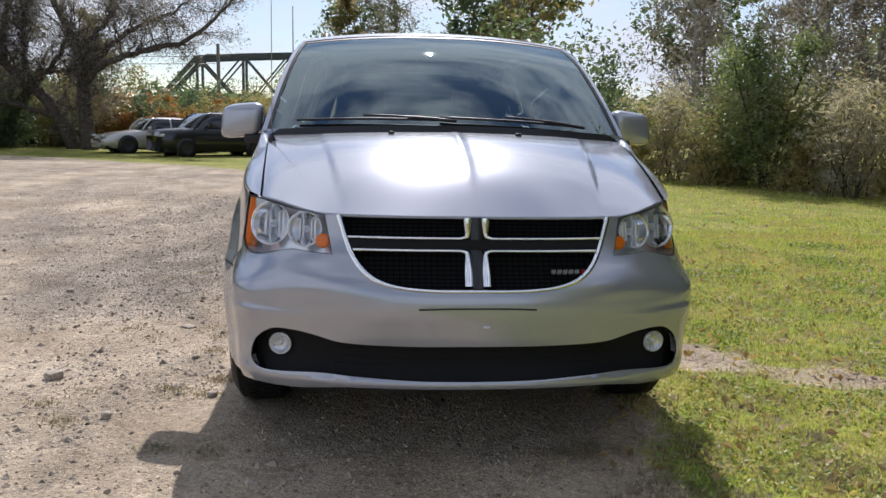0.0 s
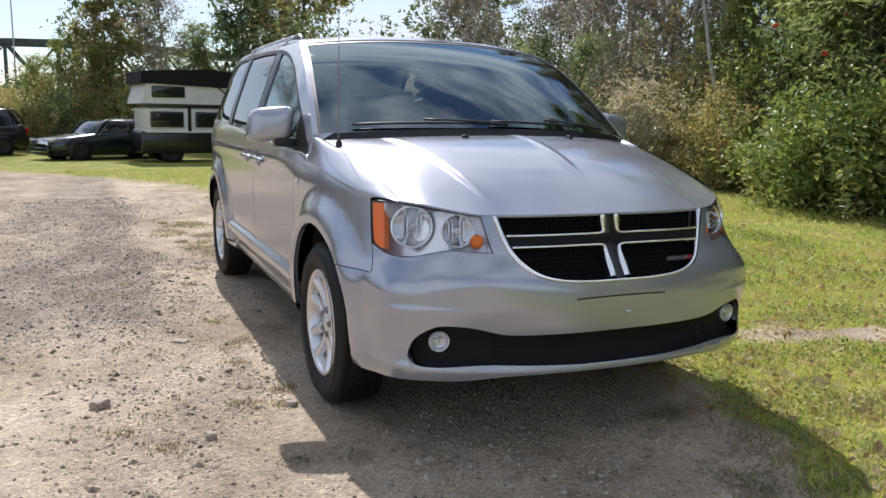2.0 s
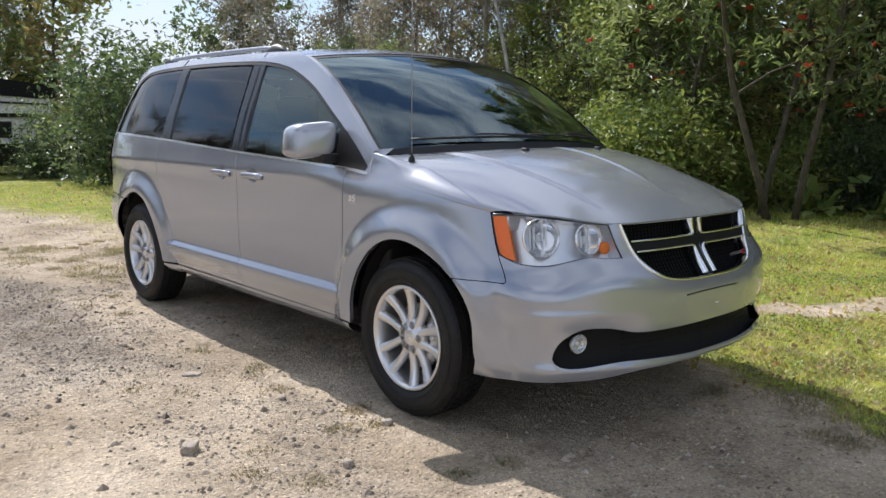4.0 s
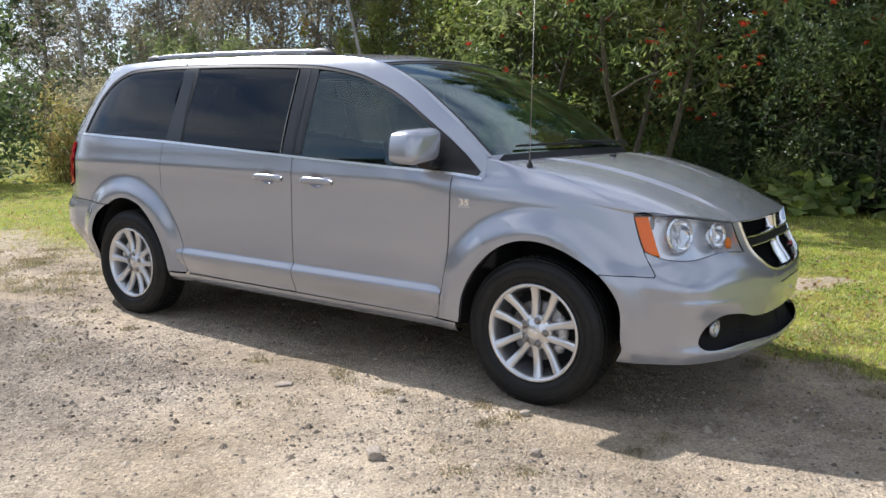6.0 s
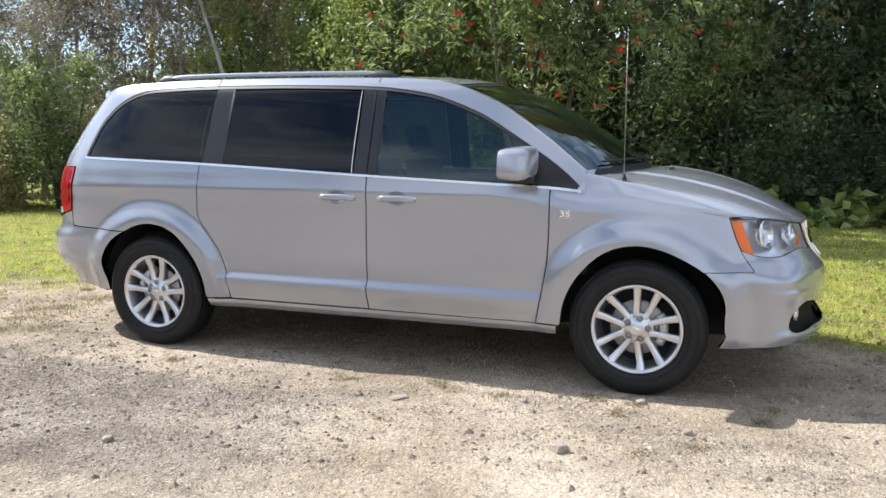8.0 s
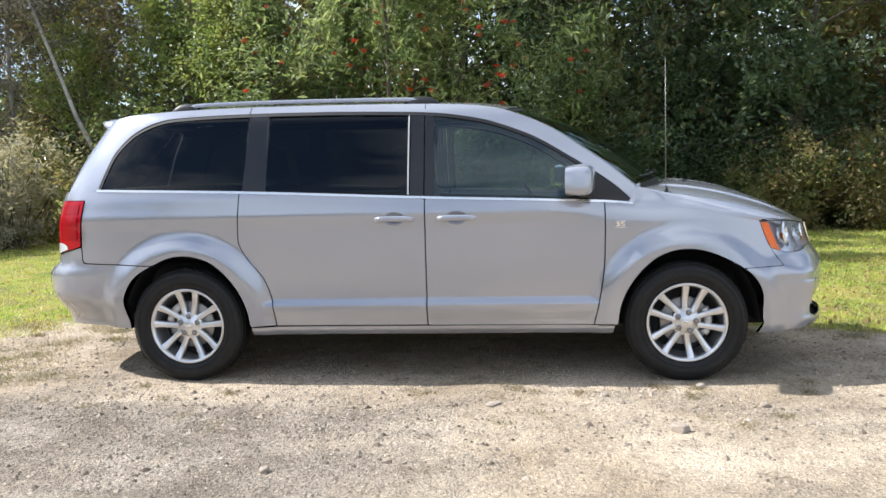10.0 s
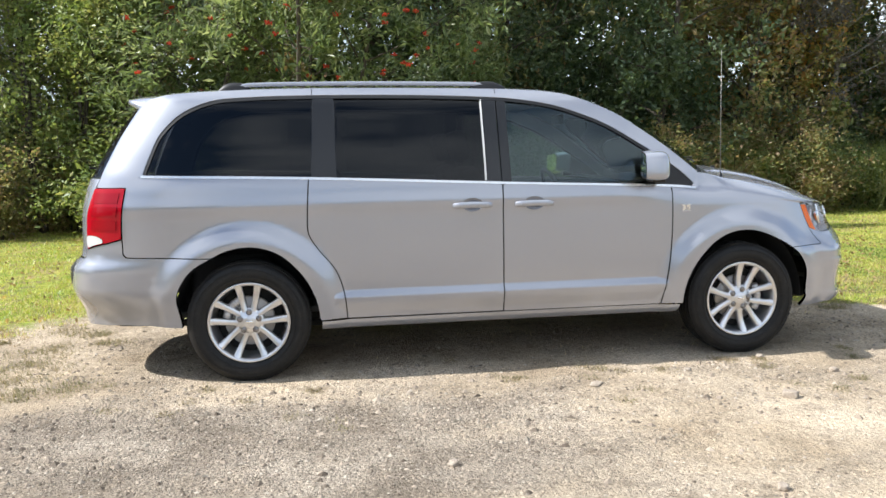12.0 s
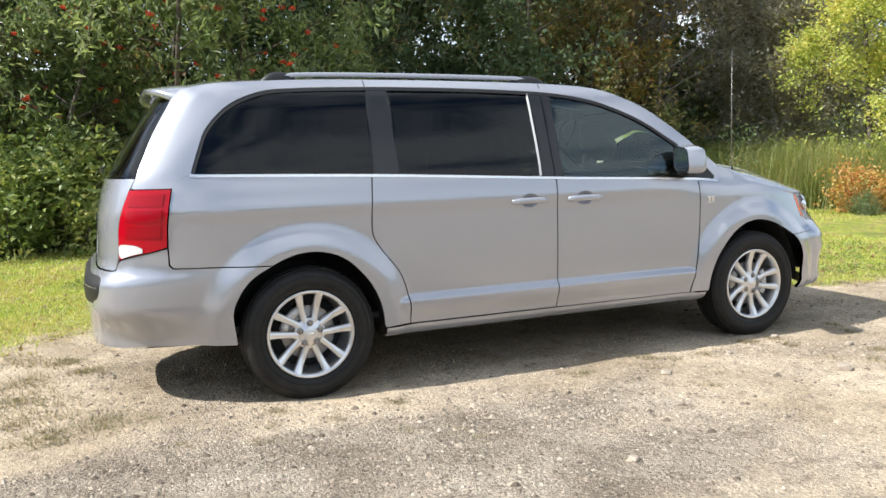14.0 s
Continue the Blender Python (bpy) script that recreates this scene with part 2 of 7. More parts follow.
def plan_table(points, depth, width):
    """The same kind of table for a drawn half plan of (width, depth) shares, from the flank to the middle."""
    u = np.linspace(0, len(points) - 1, 900)
    ks = list(range(len(points)))
    fx = np.array([spl(v, ks, [p[0] for p in points]) for v in u])
    fy = np.array([spl(v, ks, [p[1] for p in points]) for v in u])
    s = np.concatenate([[0], np.cumsum(np.hypot(np.diff(fy * depth), np.diff(fx * width)))])
    return s, fx, fy


FRONT0, REAR0 = 0.5, 2.6
TF, TR = outline_table(3.0, 1.43, 0.92), outline_table(5.0, 1.53, 0.92)
TR2 = outline_table(3.2, 1.53, 0.92)
TR2 = (TR2[0] * TR[0][-1] / TR2[0][-1], TR2[1], TR2[2])      # rounder under the rear bumper
TF2 = outline_table(4.2, 1.43, 0.92)      # fuller corners low on the bumper
TF2 = (TF2[0] * TF[0][-1] / TF2[0][-1], TF2[1], TF2[2])

# the bumper runs back straight to a tight corner
TF3 = plan_table([(1.0, 0.0), (1.0, 0.25), (0.994, 0.44), (0.984, 0.585), (0.966, 0.705), (0.938, 0.790), (0.894, 0.840), (0.815, 0.884), (0.652, 0.938), (0.435, 0.979), (0.21, 0.997), (0.0, 1.0)], 1.43, 0.92)
TF3 = (TF3[0] * TF[0][-1] / TF3[0][-1], TF3[1], TF3[2])
WZ = [0.18, 0.27, 0.34, 0.60, 0.85, 1.0, 1.14, 1.30, 1.50, 1.60, 1.66, 1.72]
WX = [0.86, 0.885, 0.898, 0.922, 0.926, 0.924, 0.915, 0.872, 0.802, 0.765, 0.735, 0.68]
NZ = [0.20, 0.28, 0.325, 0.350, 0.369, 0.385, 0.44, 0.52, 0.60, 0.67, 0.78, 0.92, 1.05]
NY = [-0.88, -0.930, -0.962, -0.970, -0.958, -0.953, -0.946, -0.955, -0.962, -0.947, -0.875, -0.848, -0.84]
RZ = [0.20, 0.31, 0.42, 0.52, 0.66, 0.705, 0.75, 1.00, 1.20, 1.31, 1.44, 1.58, 1.72]
RY = [4.09, 4.158, 4.166, 4.172, 4.178, 4.152, 4.105, 4.085, 4.03, 3.97, 3.89, 3.79, 3.69]
HUB_Z, TYRE_R, AXLES = 0.350, 0.358, (0.0, 3.078)


_rows = {}


def q_at(x, z):
    """The place along the nose where the skin has this half width at height z."""
    key = round(z, 3)
    if key not in _rows:
        qs = np.linspace(Q_NOSE, FRONT0, 140)
        _rows[key] = (np.array([skin(q, z).x for q in qs]), qs)
    return float(np.interp(abs(x), *_rows[key]))


def q_rear(x):
    return REAR0 + float(np.interp(-abs(x) / 0.92, -TR[1], TR[0]))


Q_NOSE, Q_TAIL = FRONT0 - TF[0][-1], REAR0 + TR[0][-1]


def skin(q, z, inset=0.0):
    """The car's side and ends as one surface, on the x > 0 half."""
    w = spl(z, WZ, WX)
    if q < FRONT0:
        s = FRONT0 - q
        fx, fy = float(np.interp(s, TF[0], TF[1])), float(np.interp(s, TF[0], TF[2]))
        full = sstep(1.12, 0.60, z)
        if full:
            fx += full * (float(np.interp(s, TF2[0], TF2[1])) - fx)
            fy += full * (float(np.interp(s, TF2[0], TF2[2])) - fy)
        low = sstep(0.74, 0.62, z)
        if low:
            fx += low * (float(np.interp(s, TF3[0], TF3[1])) - fx)
            fy += low * (float(np.interp(s, TF3[0], TF3[2])) - fy)
        y = FRONT0 - (FRONT0 - spl(z, NZ, NY)) * fy
    elif q > REAR0:
        s = q - REAR0
        fx, fy = float(np.interp(s, TR[0], TR[1])), float(np.interp(s, TR[0], TR[2]))
        low = sstep(0.56, 0.34, z)
        if low:
            fx += low * (float(np.interp(s, TR2[0], TR2[1])) - fx)
            fy += low * (float(np.interp(s, TR2[0], TR2[2])) - fy)
        y = REAR0 + (spl(z, RZ, RY) - REAR0) * fy
    else:
        fx, y = 1.0, q
    w *= 1 - 0.045 * sstep(0.9, 0.2, y) * sstep(0.95, 1.12, z)
    bulge = 0.0
    for ya in AXLES:
        r = math.hypot(y - ya, z - HUB_Z)
        bulge = max(bulge, 0.036 * (1 - sstep(0.470, 0.605, r)) * sstep(0.18, 0.34, z))
    if 0.42 < y < 2.75:                      # ledge low on the doors
        side = sstep(0.42, 0.52, y) * sstep(2.75, 2.6, y)
        bulge = max(bulge, side * (0.028 * sstep(0.34, 0.465, z) * min(1.0, max(0.0, (0.513 - z) / 0.034))))
    if y < -0.3 and 0.49 < z < 0.60:         # short crease on the bumper's corners
        bulge += 0.014 * sstep(0.49, 0.565, z) * min(1.0, max(0.0, (0.590 - z) / 0.018)) * sstep(0.42, 0.60, w * fx) * sstep(0.90, 0.78, w * fx)
    bulge += 0.008 * math.exp(-((z - 1.03) / 0.045) ** 2) * sstep(-0.4, 0.4, y)
    return Vector(((w + bulge) * fx, y, z))


def skin_normal(q, z):
    e = 0.004
    a = skin(min(q + e, Q_TAIL), z) - skin(max(q - e, Q_NOSE), z)
    if q < Q_NOSE + 2 * e or q > Q_TAIL - 2 * e:
        a = Vector((1 if q < 1 else -1, 0, 0))
    b = skin(q, z + e) - skin(q, z - e)
    n = a.cross(b)
    return n.normalized() if n.length > 1e-9 else Vector((0, -1 if q < 1 else 1, 0))


def shell(outline, holes=(), step=0.03, sink=0.0, lip=0.02, rows=()):
    """A panel of the skin: filled outline in (q, z), its rim folded inwards by lip. Vertices, faces and normals on x > 0."""
    pts, tris = flat_fill(outline, holes, step, rows)
    vs, ns = [], []
    for q, z in pts:
        n = skin_normal(q, z)
        vs.append(skin(q, z) - n * sink)
        ns.append(n)
    fs = []
    for f in tris:
        a, b, c = (vs[i] for i in f[:3])
        fs.append(f if (b - a).cross(c - a).dot(ns[f[0]]) > 0 else tuple(reversed(f)))
    if lip:
        for lp in (outline, *holes):
            k, m = len(vs), len(lp)
            cq, cz = sum(p[0] for p in lp) / m, sum(p[1] for p in lp) / m
            for i, (q, z) in enumerate(lp):
                n, p = skin_normal(q, z), skin(q, z) - skin_normal(q, z) * sink
                t = skin(*lp[(i + 1) % m]) - skin(*lp[i - 1])
                w = t.cross(n)
                w = w.normalized() if w.length > 1e-9 else n
                out = skin(q, z) - skin(cq, cz)
                if w.dot(out) < 0:
                    w = -w
                if lp is not outline:
                    w = -w
                vs += [p, p - n * lip]
                ns += [(n + w).normalized(), w]
            for i in range(m):
                j = (i + 1) % m
                if abs(lp[i][0] - lp[j][0]) < 1e-4 and (lp[i][0] < Q_NOSE + 1e-3 or lp[i][0] > Q_TAIL - 1e-3):
                    continue
                fs.append((k + 2 * i, k + 2 * j, k + 2 * j + 1, k + 2 * i + 1))
    return vs, fs, ns


def flipped(piece):
    vs, fs, ns = piece
    return [Vector((-v[0], v[1], v[2])) for v in vs], [tuple(reversed(f)) for f in fs], [Vector((-n[0], n[1], n[2])) for n in ns]


def doubled(piece):
    a, b = piece, flipped(piece)
    k = len(a[0])
    return list(a[0]) + list(b[0]), list(a[1]) + [tuple(i + k for i in f) for f in b[1]], list(a[2]) + list(b[2])


VAN = thing("minivan", "silver grey seven-seat minivan parked on gravel beside grass", "minivan")


def panel(name, mat, outline, holes=(), parent=None, label="", sides=(1, -1), **more):
    piece = shell(outline, holes, **more)
    made = []
    for s in sides:
        p = piece if s > 0 else flipped(piece)
        made.append(meshed(name, p[0], p[1], mat, parent or VAN, label, True, p[2]))
    return made


def mirrored(name, piece, mat, parent=None, label="", smooth=True):
    """A part and its mirror image on the other flank. parent may be a pair."""
    made = []
    for k, s in enumerate((1, -1)):
        vs = [(s * v[0], v[1], v[2]) for v in piece[0]]
        fs = piece[1] if s > 0 else [tuple(reversed(f)) for f in piece[1]]
        par = parent[k] if parent and isinstance(parent, (list, tuple)) else (parent or VAN)
        made.append(meshed(name, vs, fs, mat, par, label, smooth))
    return made


def belt(q):
    return spl(q, [0.2, 0.5, 1.55, 2.7, 3.75], [1.055, 1.083, 1.128, 1.182, 1.213])


def roof_z(y):
    return spl(y, [0.28, 0.47, 0.63, 0.79, 0.96, 1.13, 1.35, 1.7, 2.2, 2.7, 3.1, 3.53, 3.85, 4.0], [1.165, 1.31, 1.425, 1.53, 1.61, 1.665, 1.692, 1.705, 1.713, 1.715, 1.712, 1.701, 1.687, 1.668])


arch_f = lambda a0, a1: arc(0.0, 0.345, 0.410, a0, a1, tall=1.10)
arch_r = lambda a0, a1: arc(3.078, 0.345, 0.412, a0, a1, tall=1.10)

# front wing: door edge, top edge, lamp edge, bumper seam, wheel arch
wing_door = round_line([(0.540, 0.345), (0.508, 0.50), (0.481, 0.69), (0.472, 0.90), (0.473, 1.078)])
Q_WING, Q_SEAM = -0.488, -0.516


def wing_top(q):
    return spl(q, [Q_WING, -0.25, 0.0, 0.30], [0.945, 0.985, 1.02, 1.055])


a_end = 46.6
wing = ([(q, z) for q, z in wing_door] + [(0.30, 1.060)] + [(q, wing_top(q)) for q in np.linspace(0.27, Q_WING, 30)]
        + round_line([(Q_WING, 0.945), (Q_WING - 0.010, 0.87), (Q_WING - 0.022, 0.785)])[1:] + curve_line([(Q_WING - 0.023, 0.775), (Q_SEAM + 0.002, 0.685)])
        + [(p[0], p[1]) for p in curve_line([(Q_SEAM + 0.012, 0.679), (-0.292, 0.676)])]
        + arch_f(180 - a_end, 4) + [(0.415, 0.345)])
panel("front_wing", M_PAINT, wing, step=0.02)

# doors
door_f = ([(q + 0.008, z) for q, z in wing_door] + [(q, belt(q) - 0.008) for q in np.linspace(0.52, 1.545, 50)] + curve_line([(1.548, 1.10), (1.548, 0.347)])[0:] + curve_line([(1.53, 0.345), (0.57, 0.343)]))
LEDGE = (0.470, 0.4785, 0.487, 0.496, 0.505, 0.5135, 0.522)


def cup_loop(y):
    return [(y + 0.064 * math.cos(a), 1.003 + 0.041 * math.sin(a)) for a in np.linspace(0, 2 * math.pi, 29)[:-1]]


FD = panel("front_door", M_PAINT, door_f, [cup_loop(1.36)], lip=0.022, rows=LEDGE)
slide_edge = round_line([(2.706, 1.175), (2.716, 0.95), (2.712, 0.86), (2.664, 0.775), (2.568, 0.655), (2.525, 0.55), (2.507, 0.45), (2.500, 0.35)])
door_s = curve_line([(1.556, 0.347), (1.556, 1.115)]) + [(q, belt(q) - 0.008) for q in np.linspace(1.57, 2.685, 55)] + slide_edge + curve_line([(2.49, 0.348), (1.58, 0.347)])
SD = panel("sliding_door", M_PAINT, door_s, [cup_loop(1.74)], lip=0.022, rows=LEDGE)

# rear quarter, from the sliding door round the arch to the lamp and the bumper
rq = [(q + 0.008, z) for q, z in reversed(slide_edge)] + [(q, belt(q) - 0.008) for q in np.linspace(2.73, 3.70, 45)]
rq += curve_line([(3.7495, 1.2105), (3.8025, 1.1535)]) + round_line([(3.8005, 1.149), (3.798, 1.0), (3.800, 0.86)]) + curve_line([(3.800, 0.85), (3.794, 0.775), (3.775, 0.756)])
b_end = math.degrees(math.asin((0.742 - 0.345) / 0.4532))
rq += curve_line([(3.76, 0.755), (3.078 + 0.412 * math.cos(radians(b_end)) + 0.012, 0.742)]) + arch_r(b_end, 178) + [(2.660, 0.345)]
panel("rear_quarter_panel", M_PAINT, rq, step=0.022)

# sill under the doors
SILL = [(0.0, 0.3385), (0.002, 0.322), (0.009, 0.306), (0.020, 0.290), (0.034, 0.279), (0.060, 0.273), (0.120, 0.273)]


def sill_point(y, k):
    """The sill turns in under the doors; its front end is cut back towards the wheel."""
    d, z = SILL[int(k)]
    y += 0.35 * d * (2.65 - y) / 2.22
    p = skin(y, z)
    return Vector((p.x - d, y, z))


mirrored("sill", grid(sill_point, np.linspace(0.426, 2.654, 60), range(len(SILL))), M_PAINT)

# frame of the side windows up to the roof, and the D-pillar
glass_line = round_line([(3.722, 1.227), (3.729, 1.33), (3.728, 1.46), (3.655, 1.572), (3.48, 1.642), (3.25, 1.662), (2.77, 1.672), (2.2, 1.670), (1.7, 1.655), (1.45, 1.638), (1.21, 1.598), (1.05, 1.548), (0.87, 1.472), (0.67, 1.352), (0.50, 1.242), (0.40, 1.172), (0.31, 1.096)])
opening = glass_line + [(q, belt(q) + 0.006) for q in np.linspace(0.33, 3.70, 120)]
frame_out = [(0.285, 1.064)] + [(y, roof_z(y)) for y in np.linspace(0.285, 3.93, 160)]
frame_out += round_line([(3.99, 1.668), (4.05, 1.655), (4.072, 1.625)]) + curve_line([(4.070, 1.60), (4.016, 1.21), (4.028, 1.157)]) + curve_line([(4.00, 1.154), (3.803, 1.154), (3.750, 1.2115)])
frame_out += [(q, belt(q) - 0.002) for q in np.linspace(3.72, 0.31, 130)]
panel("window_frame", M_PAINT, frame_out, [opening], step=0.035)

# chrome strip along the belt
strip = [(q, belt(q) + 0.007) for q in np.linspace(0.30, 3.725, 110)] + [(q, belt(q) - 0.007) for q in np.linspace(3.725, 0.30, 110)]
panel("belt_strip", M_STRIP, strip, sink=-0.004, lip=0.012, step=0.2, label="thin chrome strip")

# side glass, set back a little; black pillars between
def pane(q0, q1, low=0.012, high=0.008):
    """The part of the opening between two uprights, as an outline."""
    ys = [p[0] for p in reversed(glass_line)]
    zs = [p[1] for p in reversed(glass_line)]
    top = lambda q: float(np.interp(q, ys, zs)) - high
    qs = np.linspace(q0, q1, max(8, int((q1 - q0) / 0.025)))
    up = [(float(q), max(top(q), belt(q) + low + 0.004)) for q in qs]
    return up + [(float(q), belt(q) + low) for q in reversed(qs)]


panel("front_side_window", M_SIDEGLASS, pane(0.585, 1.496), sink=0.012, lip=0.0)
panel("sliding_door_window", M_PRIV, pane(1.640, 2.545), sink=0.012, lip=0.0, label="dark privacy glass")
panel("rear_side_window", M_PRIV, pane(2.688, 3.715), sink=0.008, lip=0.0, label="dark privacy glass")
panel("mirror_sail", M_BLACK, pane(0.335, 0.583, 0.008, 0.004), sink=0.004, label="black triangular corner piece")
panel("front_pillar_trim", M_TRIM, pane(1.496, 1.552, 0.008, 0.003), sink=0.004)
panel("door_pillar_trim", M_TRIM, pane(1.558, 1.640, 0.008, 0.003), sink=0.004)
panel("rear_pillar_trim", M_TRIM, pane(2.540, 2.692, 0.008, 0.003), sink=0.004)
# bright channel at the front edge of the sliding window, its face turned to the rear
for s in (1, -1):
    rows = [(skin(1.652, z), skin_normal(1.652, z)) for z in np.linspace(belt(1.65) + 0.014, 1.642, 14)]
    vs = [Vector((s * v.x, v.y, v.z)) for p, n in rows for v in (p + Vector((0, -0.005, 0)) - n * 0.002, p + Vector((0, 0.005, 0)) - n * 0.009, p + Vector((0, 0.005, 0)) - n * 0.018)]
    fs = [(i * 3 + k, i * 3 + k + 1, i * 3 + k + 4, i * 3 + k + 3) for i in range(13) for k in range(2)]
    meshed("window_channel", vs, fs if s > 0 else [tuple(reversed(f)) for f in fs], M_CHANNEL, VAN, "bright window channel")
seal = [(p[0], p[1] - 0.001) for p in glass_line] + [(p[0] * 0.992 + 0.008, p[1] - 0.020) for p in reversed(glass_line)]
panel("window_seal", M_BLACK, seal, sink=0.003, step=0.2)


# windscreen, roof and bonnet: sheets spanned between the two sides
def edge_at(y):
    return skin(y, roof_z(y))


def span_sheet(y, s):
    """Point across the top at station y, s from -1 to 1."""
    e = edge_at(y)
    front = sstep(1.25, 0.3, y)
    crown = 0.045 * (1 - front) + 0.015 * front
    bow = 0.24 * sstep(1.7, 0.35, y)
    k = 1 - abs(s) ** 2.2
    return Vector((e.x * s, e.y - bow * k, e.z + crown * k + bow * 0.10 * k * front))


def top_part(name, mat, ys, s0, s1, n=33, drop=0.0, parent=None, label=""):
    ss = [s0 + (s1 - s0) * k / (n - 1) for k in range(n)]

    def at(y, s):
        p = span_sheet(y, s)
        e = 0.004
        nn = (span_sheet(y, s + e) - span_sheet(y, s - e)).cross(span_sheet(y + e, s) - span_sheet(y - e, s))
        return p, nn.normalized()
    pts = [at(y, s) for y in ys for s in ss]
    vs = [p - nn * drop for p, nn in pts]
    fs = [(i * n + j, i * n + j + 1, (i + 1) * n + j + 1, (i + 1) * n + j) for i in range(len(ys) - 1) for j in range(n - 1)]
    return meshed(name, vs, fs, mat, parent or VAN, label, True, [nn for p, nn in pts])


Y_WS, Y_ROOF = 1.06, 3.95
top_part("windscreen", M_GLASS, np.linspace(0.285, Y_WS, 30), -0.955, 0.955, drop=0.006, label="tinted windscreen with cloud reflections")
top_part("windscreen_band", M_BLACK, np.linspace(Y_WS - 0.03, Y_WS + 0.004, 4), -0.96, 0.96, drop=0.004)
for s in (-1, 1):
    top_part("windscreen_seal", M_BLACK, np.linspace(0.285, Y_WS, 30), 0.955 if s > 0 else -0.972, 0.972 if s > 0 else -0.955, 3, drop=0.003)
    top_part("windscreen_pillar", M_PAINT, np.linspace(0.285, Y_WS, 30), 0.972 if s > 0 else -1.0, 1.0 if s > 0 else -0.972, 4)
top_part("roof", M_PAINT, np.linspace(Y_WS + 0.004, Y_ROOF, 60), -1, 1, 41)

# bonnet
SEAM_Y = lambda t: -0.585 + t * 0.845


def hood_edge(t):
    """The seam between bonnet and wing, from lamp to windscreen."""
    return Vector((0.763 + 0.067 * t, SEAM_Y(t), spl(t, [0, 0.25, 0.5, 0.75, 1.0], [0.948, 1.015, 1.070, 1.115, 1.150])))


def hood_front(x):
    z = 0.912 + 0.036 * sstep(0.50, 0.76, abs(x))
    p = skin(q_at(x, z), z)
    return Vector((x, p.y, z))


def hood_at(t, s):
    e, f = hood_edge(t), hood_front(0.763 * s)
    yb = 0.26 - 0.22 * (1 - abs(s) ** 2.2)              # rear edge, bowed with the windscreen
    y = f.y + (yb - f.y) * t
    zb = 1.150 + 0.028 * (1 - s * s)
    g = 1 - (1 - t) ** (1.75 + 0.3 * (1 - abs(s)))
    ge = (e.z - 0.948) / (1.150 - 0.948)
    g = g + (ge - g) * abs(s) ** 4
    z = f.z + (zb - f.z) * g
    x = s * e.x
    ridge = abs(x) - (0.455 + 0.145 * t)                  # pressed creases: a short step up to the raised middle
    z += 0.010 * sstep(0.016, -0.016, ridge) * sstep(0.0, 0.30, t) * sstep(1.05, 0.85, t)
    z += 0.006 * math.exp(-(x / 0.020) ** 2) * sstep(0.15, 0.4, t) * sstep(1.0, 0.8, t)
    return Vector((x, y, z))


ts, ss = np.linspace(0, 1, 46), np.linspace(-0.998, 0.998, 161)
pts = [hood_at(t, s) for t in ts for s in ss]
nrm = []
for t in ts:
    for s in ss:
        e = 0.004
        n = (hood_at(t, s + e) - hood_at(t, s - e)).cross(hood_at(min(1, t + e), s) - hood_at(max(0, t - e), s))
        nrm.append(n.normalized())
n = len(ss)
fs = [(i * n + j, i * n + j + 1, (i + 1) * n + j + 1, (i + 1) * n + j) for i in range(len(ts) - 1) for j in range(n - 1)]
k = len(pts)                                             # folded front edge
pts += [pts[j] + Vector((0, 0.008, -0.010)) for j in range(n)]
nrm += [Vector((0, -0.8, -0.6))] * n
fs += [(j, k + j, k + j + 1, j + 1) for j in range(n - 1)]
for j, sx in ((0, -1), (n - 1, 1)):                      # folded flanks
    k = len(pts)
    for i in range(len(ts)):
        pts += [pts[i * n + j], pts[i * n + j] + Vector((-0.004 * sx, 0, -0.03))]
        nrm += [Vector((sx, 0, 0.4)).normalized(), Vector((sx, 0, 0))]
    fs += [(k + 2 * i, k + 2 * i + 1, k + 2 * i + 3, k + 2 * i + 2) if sx > 0 else (k + 2 * i, k + 2 * i + 2, k + 2 * i + 3, k + 2 * i + 1) for i in range(len(ts) - 1)]
HOOD = meshed("bonnet", pts, fs, M_PAINT, VAN, "silver bonnet with long pressed ridges", True, nrm)


# shoulder of the wing between side and bonnet seam
def shoulder(t, v):
    e = hood_edge(t) + Vector((0.0035, 0, 0))
    q = Q_WING + (0.30 - Q_WING) * t
    b = skin(q, wing_top(q))
    c = Vector((b.x + 0.004, b.y * 0.5 + e.y * 0.5, e.z - 0.012))
    d = skin(q, wing_top(q)) - skin(q, wing_top(q) - 0.02)
    c = b + d.normalized() * max(0.02, (e.z - b.z) * 0.75)
    c.y = b.y + (e.y - b.y) * 0.3
    p = b * (1 - v) ** 2 + c * 2 * v * (1 - v) + e * v * v
    rise = sstep(0.66, 1.0, t)
    if rise:
        top = skin(q, 1.160)
        u = min(1.0, v / 0.62)
        g = skin(q, wing_top(q) + (1.160 - wing_top(q)) * (1 - (1 - u) ** 1.4)) if v < 0.62 else top.lerp(e, (v - 0.62) / 0.38)
        if v >= 0.62:
            g.z += 0.006 * math.sin(math.pi * (v - 0.62) / 0.38)
        p = p.lerp(g, rise)
    return p


mirrored("wing_shoulder", (lambda g: (g[0], [tuple(reversed(f)) for f in g[1]]))(grid(shoulder, np.linspace(0, 1, 60), np.linspace(0, 1, 19))), M_PAINT)


def wing_corner(u, v):
    """Closes the wing to the foot of the windscreen pillar, up the pillar's edge and in over its top."""
    a = shoulder(1.0, v)
    if v < 0.6:
        b = skin(0.292, 1.058 + (roof_z(0.292) - 1.058) * (1 - (1 - v / 0.6) ** 1.4))
    else:
        b = span_sheet(0.292, 1.0 - 0.10 * (v - 0.6) / 0.4) + Vector((0, 0, 0.001))
    return a.lerp(b, u)


